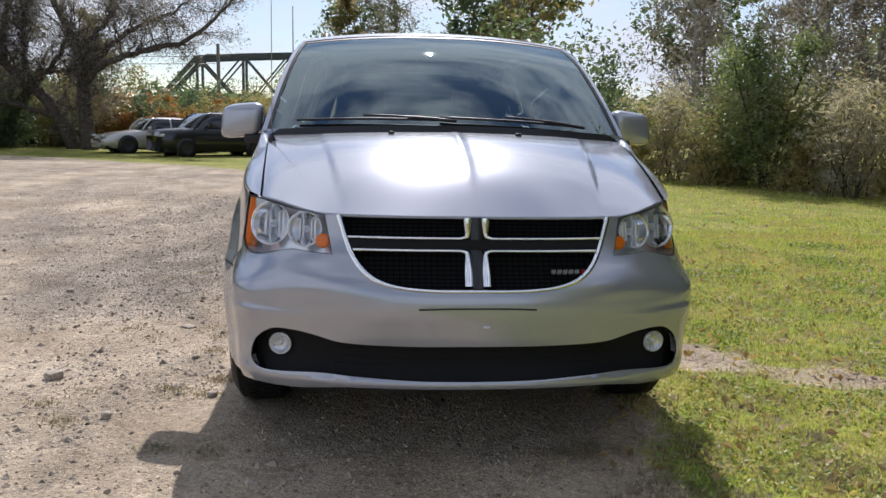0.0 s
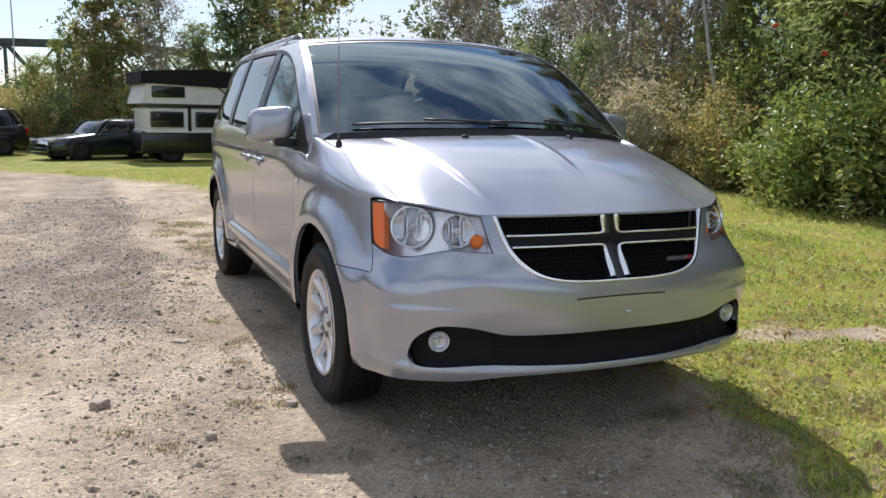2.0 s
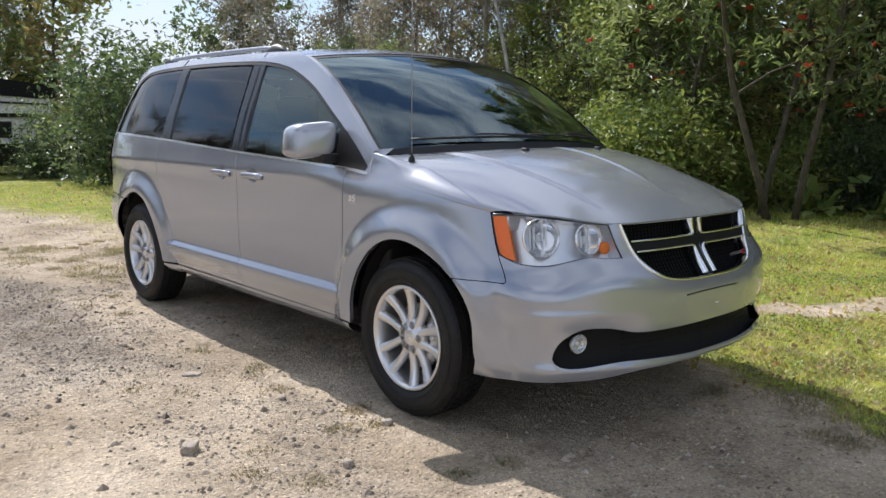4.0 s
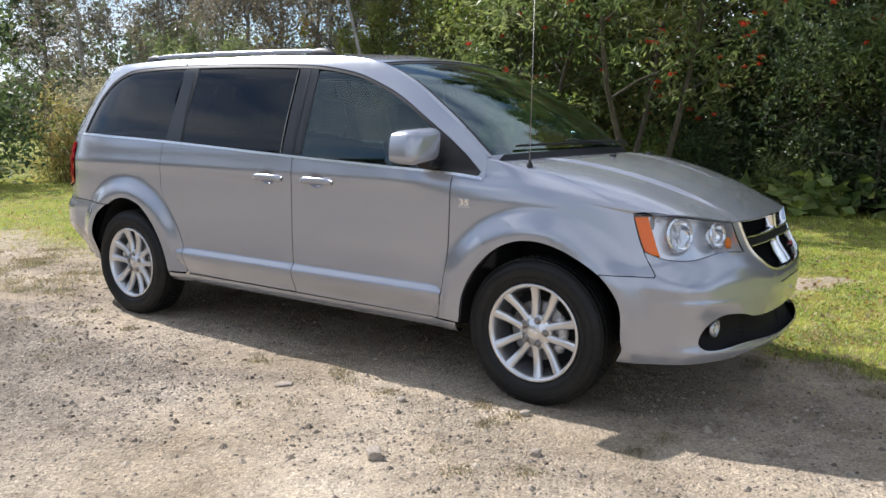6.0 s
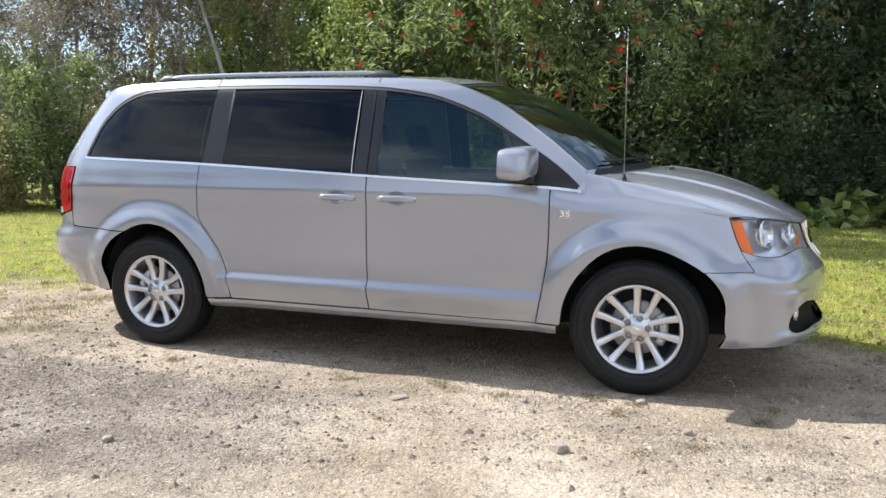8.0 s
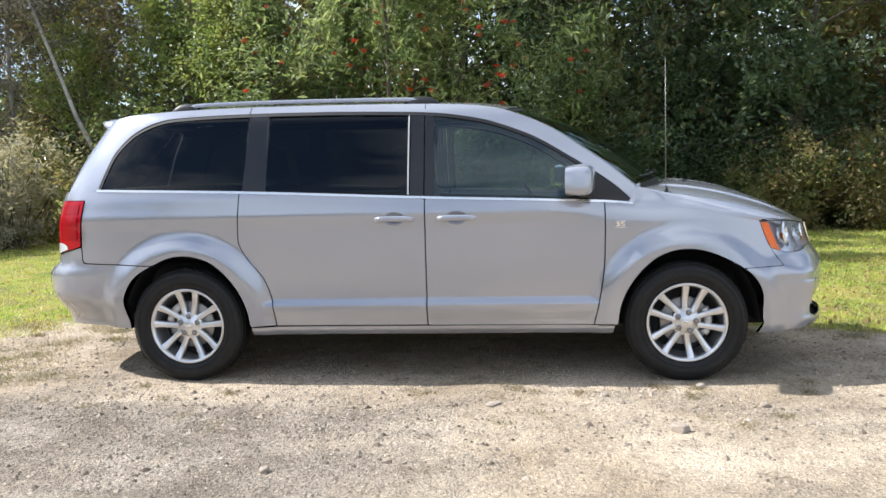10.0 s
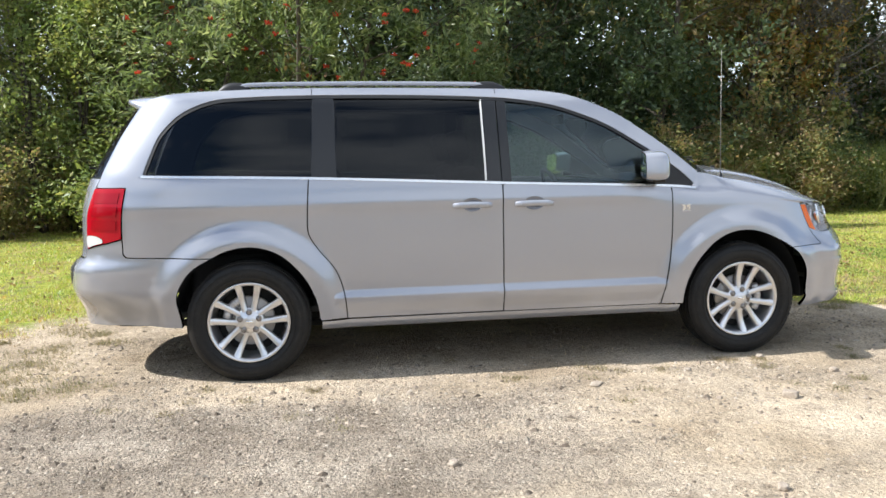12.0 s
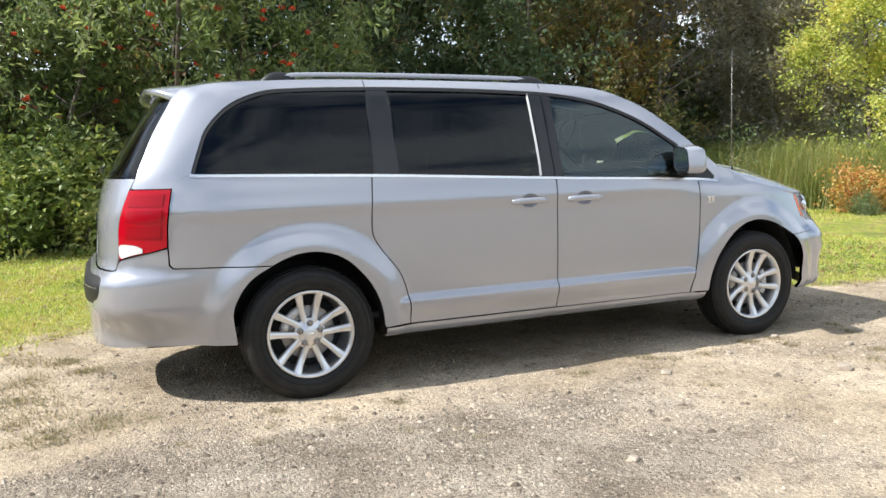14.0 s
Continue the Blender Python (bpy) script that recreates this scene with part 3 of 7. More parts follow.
mirrored("wing_corner", (lambda g: (g[0], g[1]))(grid(wing_corner, np.linspace(0, 1, 6), np.linspace(0, 1, 16))), M_PAINT)

# roof joints above the pillars
for y in (1.553, 2.695):
    line = [skin(y, z) + skin_normal(y, z) * 0.0006 for z in np.linspace(1.672, roof_z(y) - 0.002, 6)]
    mirrored("roof_joint", tube(line, 0.0022, 6), M_BLACK, VAN)

# black tubes sunk in the joints round the doors, standing in for the gaps' shade
def joint(points):
    line = [skin(q, z) - skin_normal(q, z) * 0.007 for q, z in points]
    mirrored("gap_shade", tube(line, 0.0062, 6), M_BLACK, VAN)


joint([(q + 0.004, z) for q, z in wing_door if z < 1.07])
joint([(1.552, z) for z in np.linspace(0.35, 1.12, 30)])
joint([(q + 0.004, z) for q, z in slide_edge])
joint([(q, 0.341) for q in np.linspace(0.56, 2.49, 40)])

# ---- front end ----
QA = q_at
lamp_low = [(QA(0.492, 0.776), 0.776), (-0.93, 0.780), (-0.87, 0.783), (-0.81, 0.772), (-0.70, 0.750), (-0.592, 0.752), (Q_WING - 0.027, 0.780)]
lamp_in = [(QA(0.492, 0.776), 0.776), (QA(0.506, 0.84), 0.84), (QA(0.520, 0.905), 0.905)]
lamp_top = [(QA(0.520, 0.905), 0.907), (QA(0.60, 0.917), 0.917), (QA(0.76, 0.940), 0.940), (Q_WING - 0.003, 0.941)]
lamp_out = [(Q_WING - 0.003, 0.941), (Q_WING - 0.014, 0.87), (Q_WING - 0.027, 0.780)]
grille_side = [(0.0, 0.668), (0.15, 0.669), (0.27, 0.679), (0.345, 0.700), (0.395, 0.735), (0.428, 0.780), (0.452, 0.840), (0.474, 0.908)]
grille_q = round_line([(QA(x, z), z) for x, z in grille_side])
low_hole = round_line([(Q_NOSE, 0.477)] + [(QA(x, z), z) for x, z in ((0.306, 0.478), (0.471, 0.484), (0.545, 0.502), (0.613, 0.514), (0.700, 0.512), (0.760, 0.470), (0.785, 0.412), (0.784, 0.384), (0.764, 0.364), (0.712, 0.359), (0.544, 0.371), (0.394, 0.367), (0.2, 0.360))] + [(Q_NOSE, 0.358)])
bottom = round_line([(Q_NOSE, 0.332), (-1.07, 0.330), (-0.864, 0.306), (-0.72, 0.300), (-0.51, 0.286), (-0.370, 0.281)])
up_side = [(q + 0.034 * sstep(0.56, 0.32, z), z) for q, z in arc(0.0, 0.345, 0.410, 188, 180 - a_end + 1, tall=1.10)]
seam = curve_line([(-0.294, 0.6725), (Q_SEAM + 0.010, 0.6755), (Q_SEAM - 0.003, 0.686), (Q_WING - 0.027, 0.772)])
bumper = bottom + up_side + seam + round_line(list(reversed(lamp_low)))[0:] + round_line(lamp_in)[1:] + [(QA(0.497, 0.909), 0.909)]
bumper += list(reversed(grille_q)) + curve_line([(Q_NOSE, 0.655), (Q_NOSE, 0.49)]) + low_hole + [(Q_NOSE, 0.345)]


def clean(loop):
    out = []
    for p in loop:
        if not out or math.hypot(p[0] - out[-1][0], p[1] - out[-1][1]) > 0.002:
            out.append((float(p[0]), float(p[1])))
    return out


piece = doubled(shell(clean(bumper), step=0.025, lip=0.022, rows=(0.338, 0.349, 0.357, 0.365, 0.553, 0.5635, 0.572, 0.581, 0.590, 0.600)))
meshed("front_bumper", piece[0], piece[1], M_PAINT, VAN, "", True, piece[2])

# black lower intake behind the bumper, with its bars
piece = doubled(shell(clean([(q, z) for q, z in low_hole]), step=0.04, sink=0.050, lip=-0.044))
LOW = meshed("lower_intake", piece[0], piece[1], M_VOID, VAN, "", True, piece[2])
bars = []
for z in (0.385, 0.405, 0.425, 0.445, 0.465):
    line = [skin(QA(x, z), z) - skin_normal(QA(x, z), z) * 0.050 for x in np.linspace(0.0, 0.50, 14)]
    line = [Vector((-p.x, p.y, p.z)) for p in reversed(line)] + line[1:]
    meshed("slat", *tube(line, 0.0035, 6), M_VOID, LOW)

# bare plate clip
meshed("plate_clip", *moved(rbox(-0.012, 0.012, -0.006, 0.006, -0.004, 0.004, 0.001, 1), Matrix.Translation(skin(QA(0.03, 0.548), 0.548))), M_WHITE, VAN)
# chin under the bumper
chin = grid(lambda x, z: Vector((x, skin(QA(min(abs(x), 0.8), 0.33), 0.33).y + 0.16, z)), np.linspace(-0.74, 0.74, 30), [0.275, 0.30, 0.345])
meshed("air_dam", *chin, M_BLACK, VAN)

# thin slot above the intake
slot = round_line([(0.0, 0.612), (0.12, 0.611), (0.20, 0.608)])
line = [skin(QA(x, z), z) for x, z in slot]
meshed("bumper_slot", *tube([Vector((-p.x, p.y, p.z)) for p in reversed(line)] + line[1:], 0.0032, 6), M_BLACK, VAN)

# grille: black backing, honeycomb bars, chrome surround and crossbars
piece = doubled(shell(clean(grille_q + [(QA(0.474, 0.915), 0.915), (Q_NOSE, 0.915)]), step=0.03, sink=0.05, lip=0.0))
GR = meshed("grille", piece[0], piece[1], M_VOID, VAN, "black grille with chrome crosshair bars", True, piece[2])


def on_front(x, z, out=0.0):
    n = skin_normal(QA(x, z), z)
    p = skin(QA(x, z), z) + n * out
    return Vector((math.copysign(p.x, x) if x else 0.0, p.y, p.z))


def half_width(z):
    return float(np.interp(z, [p[1] for p in grille_side], [p[0] for p in grille_side]))


M_NET = material("black_grille_mesh", (0.005, 0.005, 0.0055), 0.8, Specular_IOR_Level=0.08)
mesh_bars = []
for z in np.arange(0.685, 0.905, 0.0125):
    w = half_width(z) - 0.012
    if w > 0.05:
        mesh_bars.append(tube([on_front(x, z, -0.04) for x in np.linspace(-w, w, 18)], 0.0026, 5))
for x in np.arange(-0.44, 0.441, 0.022):
    z0 = float(np.interp(abs(x), [p[0] for p in grille_side], [p[1] for p in grille_side])) + 0.01
    mesh_bars.append(tube([on_front(x, z, -0.04) for z in np.linspace(z0, 0.905, 6)], 0.0022, 5))
meshed("grille_mesh", *join(*mesh_bars), M_NET, GR, "fine black mesh")


def strap(points, width, proud, taper=0.4):
    """A raised bar with chamfered sides along points (x, z) on the nose."""
    vs, fs = [], []
    n = len(points)
    for i, (x, z) in enumerate(points):
        a, b = points[max(0, i - 1)], points[min(n - 1, i + 1)]
        tx, tz = b[0] - a[0], b[1] - a[1]
        ln = math.hypot(tx, tz) or 1
        px, pz = -tz / ln, tx / ln
        w = width[i] if hasattr(width, "__len__") else width
        for o, h in ((-w, -0.03), (-w, proud * 0.3), (-w * (1 - taper), proud), (w * (1 - taper), proud), (w, proud * 0.3), (w, -0.03)):
            vs.append(on_front(x + px * o, z + pz * o, h))
    for i in range(n - 1):
        for k in range(5):
            fs.append((i * 6 + k, i * 6 + k + 1, i * 6 + k + 7, i * 6 + k + 6))
    return vs, fs


rim = round_line(grille_side, 0.025)
left_rim = [(-x, z) for x, z in reversed(rim)]
meshed("grille_surround", *strap(left_rim + rim[1:], [0.0050 + 0.0045 * sstep(0.25, 0.44, abs(x)) for x, z in left_rim + rim[1:]], 0.008), M_CHROME, GR, "chrome surround")
meshed("crossbar", *strap([(x, 0.815) for x in np.linspace(-0.445, 0.445, 30)], 0.021, 0.002, 0.1), M_VOID, GR, "black middle of the crosshair")
meshed("crossbar", *strap([(0, z) for z in np.linspace(0.675, 0.908, 14)], 0.021, 0.002, 0.1), M_TRIM, GR, "black middle of the crosshair")
for sx in (-1, 1):
    for up in (0, 1):
        # each quarter has an L-shaped chrome edge, thicker along the upright
        z_h = 0.836 if up else 0.794
        w = half_width(z_h) - 0.012
        hor = [(sx * x, z_h) for x in np.linspace(w, 0.055, 16)]
        ver = [(sx * 0.031, z) for z in (np.linspace(0.855, 0.906, 5) if up else np.linspace(0.775, 0.682, 7))]
        line = hor + round_line([(sx * 0.055, z_h), (sx * 0.034, z_h + (0.006 if up else -0.006)), ver[0]], 0.01)[1:] + ver[1:]
        wid = [0.0046] * len(hor) + [0.0060 + 0.0095 * min(1, i / 5) for i in range(len(line) - len(hor))]
        meshed("chrome_bar", *strap(line, wid, 0.010), M_CHROME, GR, "chrome crosshair edge")
# maker's mark as plain bars
MARK = []
for i in range(5):
    x0 = 0.262 + i * 0.021
    MARK.append(strap([(x0, 0.735), (x0 + 0.015, 0.735)], 0.0030, -0.018))
meshed("emblem", *join(*MARK), M_STEEL, GR, "small chrome bars of an emblem")
meshed("emblem_stripe", *join(strap([(0.372, 0.730), (0.377, 0.740)], 0.003, -0.018), strap([(0.380, 0.730), (0.385, 0.740)], 0.003, -0.018)), M_RED, GR, "two slanted red stripes")

# headlamps
lamp_loop = clean(round_line(list(reversed(lamp_low))) + round_line(lamp_in)[1:] + round_line(lamp_top)[1:] + round_line(lamp_out)[1:-1])
back = shell(lamp_loop, step=0.02, sink=0.072, lip=0.0)
M_HOUSE = material("lamp_housing", (0.88, 0.89, 0.90), 0.26, 0.55)
M_BEZEL = material("bright_bezel", (0.84, 0.85, 0.86), 0.14, 0.85)
M_BULB = material("bulb_glass", (0.75, 0.77, 0.8), 0.05, 0.3)
LAMPS = []
for s in (1, -1):
    p = back if s > 0 else flipped(back)
    LAMPS.append(meshed("headlamp", p[0], p[1], M_HOUSE, VAN, "twin-reflector headlamp with an amber corner", True, p[2]))
behind = shell(clean([(-0.75 + (q + 0.75) * 1.16, 0.85 + (z - 0.85) * 1.10) for q, z in lamp_loop]), step=0.04, sink=0.098, lip=0.0)
for k, s in enumerate((1, -1)):
    p = behind if s > 0 else flipped(behind)
    meshed("lamp_back", p[0], p[1], M_HOUSE, LAMPS[k], "", True, p[2])
wall = shell(lamp_loop, [clean([(q * 0.985 + 0.015 * -0.75, z * 0.97 + 0.03 * 0.85) for q, z in lamp_loop])], step=0.2, sink=0.006, lip=0.078)
rimpiece = shell(lamp_loop, [clean([(q * 0.986 + 0.014 * -0.75, z * 0.960 + 0.040 * 0.85) for q, z in lamp_loop])], step=0.2, sink=0.001, lip=0.004)
for k, s in enumerate((1, -1)):
    p = rimpiece if s > 0 else flipped(rimpiece)
    meshed("lamp_rim", p[0], p[1], M_BLACK, LAMPS[k], "thin dark edge", True, p[2])
    p = wall if s > 0 else flipped(wall)
    meshed("lamp_wall", p[0], p[1], M_HOUSE, LAMPS[k], "", False)
lens = shell(lamp_loop, step=0.03, sink=0.003, lip=0.0)
for k, s in enumerate((1, -1)):
    p = lens if s > 0 else flipped(lens)
    ob = meshed("lamp_lens", p[0], p[1], M_LENS, LAMPS[k], "clear plastic lens", True, p[2])
    ob.visible_shadow = False


def facing(x, z, deep, forward=1.2):
    """A pose on the nose that has its x axis along the outward normal, leaned half way to straight ahead."""
    q = QA(x, z)
    n = (skin_normal(q, z) + Vector((0, -forward, 0))).normalized()
    p = skin(q, z) - skin_normal(q, z) * deep
    up = Vector((0, 0, 1))
    yy = up.cross(n).normalized()
    zz = n.cross(yy)
    m = Matrix((n, yy, zz)).transposed().to_4x4()
    m.translation = p
    return m


for x, z, r, deep in ((0.748, 0.862, 0.074, 0.034), (0.605, 0.858, 0.058, 0.030)):
    bowl = [(r * 1.06, 0.006), (r * 1.0, 0.012), (r * 0.96, 0.004), (r * 0.85, -0.014), (r * 0.6, -0.032), (r * 0.3, -0.042), (0.002, -0.045)]
    mirrored("reflector", moved(lathe(bowl, 36), facing(x, z, deep)), M_REFL, LAMPS, "round chrome reflector")
    mirrored("bezel", moved(lathe([(r * 1.09, 0.004), (r * 1.09, 0.013), (r * 1.04, 0.015), (r * 0.99, 0.012), (r * 0.985, 0.002)], 40), facing(x, z, deep)), M_BEZEL, LAMPS, "bright ring round the reflector")
    flutes = join(*[rbox(-0.036, -0.018, sx * r * 0.42 - 0.004, sx * r * 0.42 + 0.004, -r * 0.6, r * 0.6, 0.002, 1) for sx in (-1.1, -0.6, 0.6, 1.1)])
    mirrored("flute", moved(flutes, facing(x, z, deep)), M_HOUSE, LAMPS)
    mirrored("bulb", moved(lathe([(0.014, -0.04), (0.014, -0.012), (0.012, -0.004), (0.002, 0.0)], 14), facing(x, z, deep)), M_BULB, LAMPS)
mirrored("turn_signal", moved(lathe([(0.026, 0.0), (0.024, 0.007), (0.016, 0.010), (0.008, 0.009), (0.001, 0.009)], 24), facing(0.540, 0.824, 0.034)), M_AMBER, LAMPS, "round amber turn signal")
am = shell(clean(round_line([(-0.4965, 0.933), (-0.507, 0.86), (-0.519, 0.789)]) + [(-0.545, 0.772)] + round_line([(-0.578, 0.768), (-0.570, 0.86), (-0.557, 0.934)])), step=0.02, sink=0.008, lip=0.03)
for k, s in enumerate((1, -1)):
    p = am if s > 0 else flipped(am)
    meshed("side_marker", p[0], p[1], M_AMBER, LAMPS[k], "amber side marker", True, p[2])

# fog lamps
M_FOG = material("fog_reflector", (0.66, 0.67, 0.69), 0.25, 0.75)
for k, s in enumerate((1, -1)):
    m = facing(0.692, 0.446, 0.030, 2.6) @ Matrix.Scale(0.80, 4)
    fog = lathe([(0.050, -0.01), (0.050, 0.006), (0.047, 0.009), (0.044, 0.005), (0.03, -0.004), (0.012, -0.007), (0.001, -0.007)], 32)
    flip = lambda pc: ([(s * v[0], v[1], v[2]) for v in pc[0]], pc[1] if s > 0 else [tuple(reversed(f)) for f in pc[1]])
    F = meshed("fog_lamp", *flip(moved(fog, m)), M_FOG, VAN, "small round fog lamp")
    meshed("fog_bulb", *flip(moved(lathe([(0.010, -0.007), (0.010, 0.002), (0.001, 0.005)], 12), m)), M_BULB, F)
    g = meshed("fog_lens", *flip(moved(lathe([(0.044, 0.006), (0.03, 0.012), (0.001, 0.015)], 28), m)), M_LENS, F)
    g.visible_shadow = False

# ---- rear end ----
rear_low = round_line([(3.078 + 0.414, 0.330), (3.70, 0.338), (3.95, 0.334), (4.10, 0.324), (4.3, 0.314), (Q_TAIL, 0.311)])
rear_up = curve_line([(Q_TAIL, 0.738), (4.12, 0.738)]) + round_line([(4.09, 0.745), (4.078, 0.785), (4.03, 0.806), (3.95, 0.822), (3.88, 0.836), (3.81, 0.852)]) + curve_line([(3.807, 0.84), (3.801, 0.770), (3.779, 0.750), (3.76, 0.7485), (3.078 + 0.412 * math.cos(radians(b_end)) + 0.014, 0.736)])
rb = rear_low + rear_up + arch_r(b_end - 1, -2)
piece = doubled(shell(clean(rb), step=0.03, lip=0.03))
meshed("rear_bumper", piece[0], piece[1], M_PAINT, VAN, "", True, piece[2])
pad = clean(curve_line([(Q_TAIL, 0.575), (4.20, 0.575)]) + round_line([(4.22, 0.580), (4.150, 0.605), (4.128, 0.648), (4.140, 0.695), (4.18, 0.712)]) + curve_line([(4.2, 0.714), (Q_TAIL, 0.714)]))
piece = doubled(shell(pad, step=0.04, sink=-0.002, lip=0.010))
meshed("bumper_step_pad", piece[0], piece[1], M_BLACK, VAN, "black step pad", True, piece[2])
lampR = clean(round_line([(3.805, 1.147), (3.804, 1.0), (3.808, 0.862)]) + round_line([(3.87, 0.845), (3.95, 0.829), (4.03, 0.812), (4.066, 0.800)]) + round_line([(4.074, 0.83), (4.064, 1.0), (4.034, 1.147)]))
TL = panel("tail_lamp", M_RED, lampR, sink=-0.006, lip=0.03, label="tall red tail lamp")
rev = clean(round_line([(3.93, 0.838), (4.00, 0.822), (4.056, 0.808), (4.068, 0.83), (4.066, 0.872), (4.02, 0.878), (3.965, 0.872), (3.932, 0.858)]))
for k, s in enumerate((1, -1)):
    p = shell(rev, step=0.02, sink=-0.009, lip=0.01)
    p = p if s > 0 else flipped(p)
    meshed("reversing_lens", p[0], p[1], M_WHITE, TL[k], "clear reversing lens", True, p[2])
    for z0, z1 in ((0.908, 0.968), (0.986, 1.046), (1.064, 1.122)):
        blk = shell(clean(curve_line([(3.835, z0), (4.022, z0), (4.014, z1), (3.833, z1), (3.834, z0 + 0.004)])), step=0.05, sink=-0.009, lip=0.008)
        blk = blk if s > 0 else flipped(blk)
        meshed("lens_block", blk[0], blk[1], M_RED_DEEP, TL[k], "deep red lens block", True, blk[2])
# tailgate: lower panel and rear window
gate = clean(curve_line([(Q_TAIL, 0.745), (4.12, 0.745)]) + round_line([(4.098, 0.752), (4.086, 0.83), (4.074, 1.0), (4.040, 1.155)]) + curve_line([(4.024, 1.205), (4.2, 1.205), (Q_TAIL, 1.205)]))
piece = doubled(shell(gate, step=0.04, lip=0.02))
TG = meshed("tailgate", piece[0], piece[1], M_PAINT, VAN, "", True, piece[2])
gw = clean(curve_line([(Q_TAIL, 1.208), (4.2, 1.208), (4.026, 1.214), (4.080, 1.62), (4.3, 1.64), (Q_TAIL, 1.65)]))
piece = doubled(shell(gw, step=0.05, sink=0.004, lip=0.0))
meshed("rear_window", piece[0], piece[1], M_PRIV, TG, "dark rear window", True, piece[2])
meshed("rear_wiper", *tube([(0.05, 4.045, 1.24), (-0.2, 4.05, 1.26), (-0.45, 4.03, 1.27)], [0.012, 0.008, 0.006], 8), M_BLACK, TG)
meshed("plate_recess", *rbox(-0.27, 0.27, 4.075, 4.092, 0.83, 1.0, 0.005), M_TRIM, TG)


def spoiler(u, s):
    """u from the roof's rear edge (0) over the lip and back beneath (1)."""
    p = span_sheet(Y_ROOF, s)
    reach = 0.215 * (1 - 0.72 * abs(s) ** 7)
    y = spl(u, [0, 0.25, 0.5, 0.6, 0.75, 1.0], [0, 0.5, 1.0, 1.03, 0.95, 0.2]) * reach
    z = spl(u, [0, 0.25, 0.5, 0.6, 0.75, 1.0], [0, -0.008, -0.024, -0.040, -0.058, -0.075])
    z -= 0.045 * max(0.0, (abs(s) - 0.80) / 0.20) ** 2.2 * min(1.0, 2.0 * u)
    return Vector((p.x * (1 - 0.02 * u), p.y + y, p.z + z))


meshed("spoiler", *(lambda g: (g[0], g[1]))(grid(spoiler, np.linspace(0, 1, 18), np.linspace(-1, 1, 41))), M_PAINT, TG, "roof spoiler over the rear window")
mirrored("spoiler_end", (lambda: (lambda row: (row, [tuple(range(len(row)))]))([spoiler(u, 1.0) for u in np.linspace(0, 1, 18)]))(), M_PAINT, TG)
meshed("exhaust_tip", *tube([(-0.58, 3.72, 0.335), (-0.58, 3.95, 0.328)], 0.026, 14), M_CHROME, VAN)

# ---- roof rails ----
for s in (1, -1):
    def rail_at(y, lift):
        p = span_sheet(y, s * 0.90)
        return p + Vector((0, 0, lift))
    ys = np.linspace(1.56, 3.33, 40)
    bar = [rail_at(y, 0.006 + 0.018 * sstep(1.5, 1.68, y) * sstep(3.40, 3.20, y)) for y in ys]
    vs, fs = [], []
    for p in bar:
        vs += [p + Vector(o) for o in ((-0.020, 0, -0.012), (-0.022, 0, 0.004), (-0.012, 0, 0.012), (0.012, 0, 0.012), (0.022, 0, 0.004), (0.020, 0, -0.012))]
    for i in range(len(bar) - 1):
        fs += [(i * 6 + k, i * 6 + (k + 1) % 6, i * 6 + 6 + (k + 1) % 6, i * 6 + 6 + k) for k in range(6)]
    R = meshed("roof_rail", vs, fs, M_PAINT, VAN, "roof rail with black end feet")
    for y0, y1 in ((1.47, 1.70), (3.20, 3.46)):
        mid = (y0 + y1) / 2
        foot = grid(lambda y, a: rail_at(y, -0.006) + Vector((0.028 * math.cos(a) * (1 - ((y - mid) / (y1 - y0) * 2) ** 4 * 0.6), 0, (0.040 * (1 - abs((y - mid) / (y1 - y0) * 2) ** 2.5) + 0.008) * math.sin(a))), np.linspace(y0, y1, 16), np.linspace(0, math.pi, 9))
        meshed("rail_foot", foot[0], foot[1], M_BLACK, R, "black plastic foot")

# ---- wheels ----
W_RIM = 0.236
tyre_prof = [(W_RIM + 0.002, -0.085), (W_RIM + 0.012, -0.10), (0.29, -0.112), (0.325, -0.108), (0.343, -0.095), (0.352, -0.082), (TYRE_R - 0.001, -0.06), (TYRE_R, 0.0), (TYRE_R - 0.001, 0.06), (0.352, 0.082), (0.343, 0.095), (0.325, 0.108), (0.29, 0.112), (W_RIM + 0.012, 0.10), (W_RIM + 0.002, 0.085)]


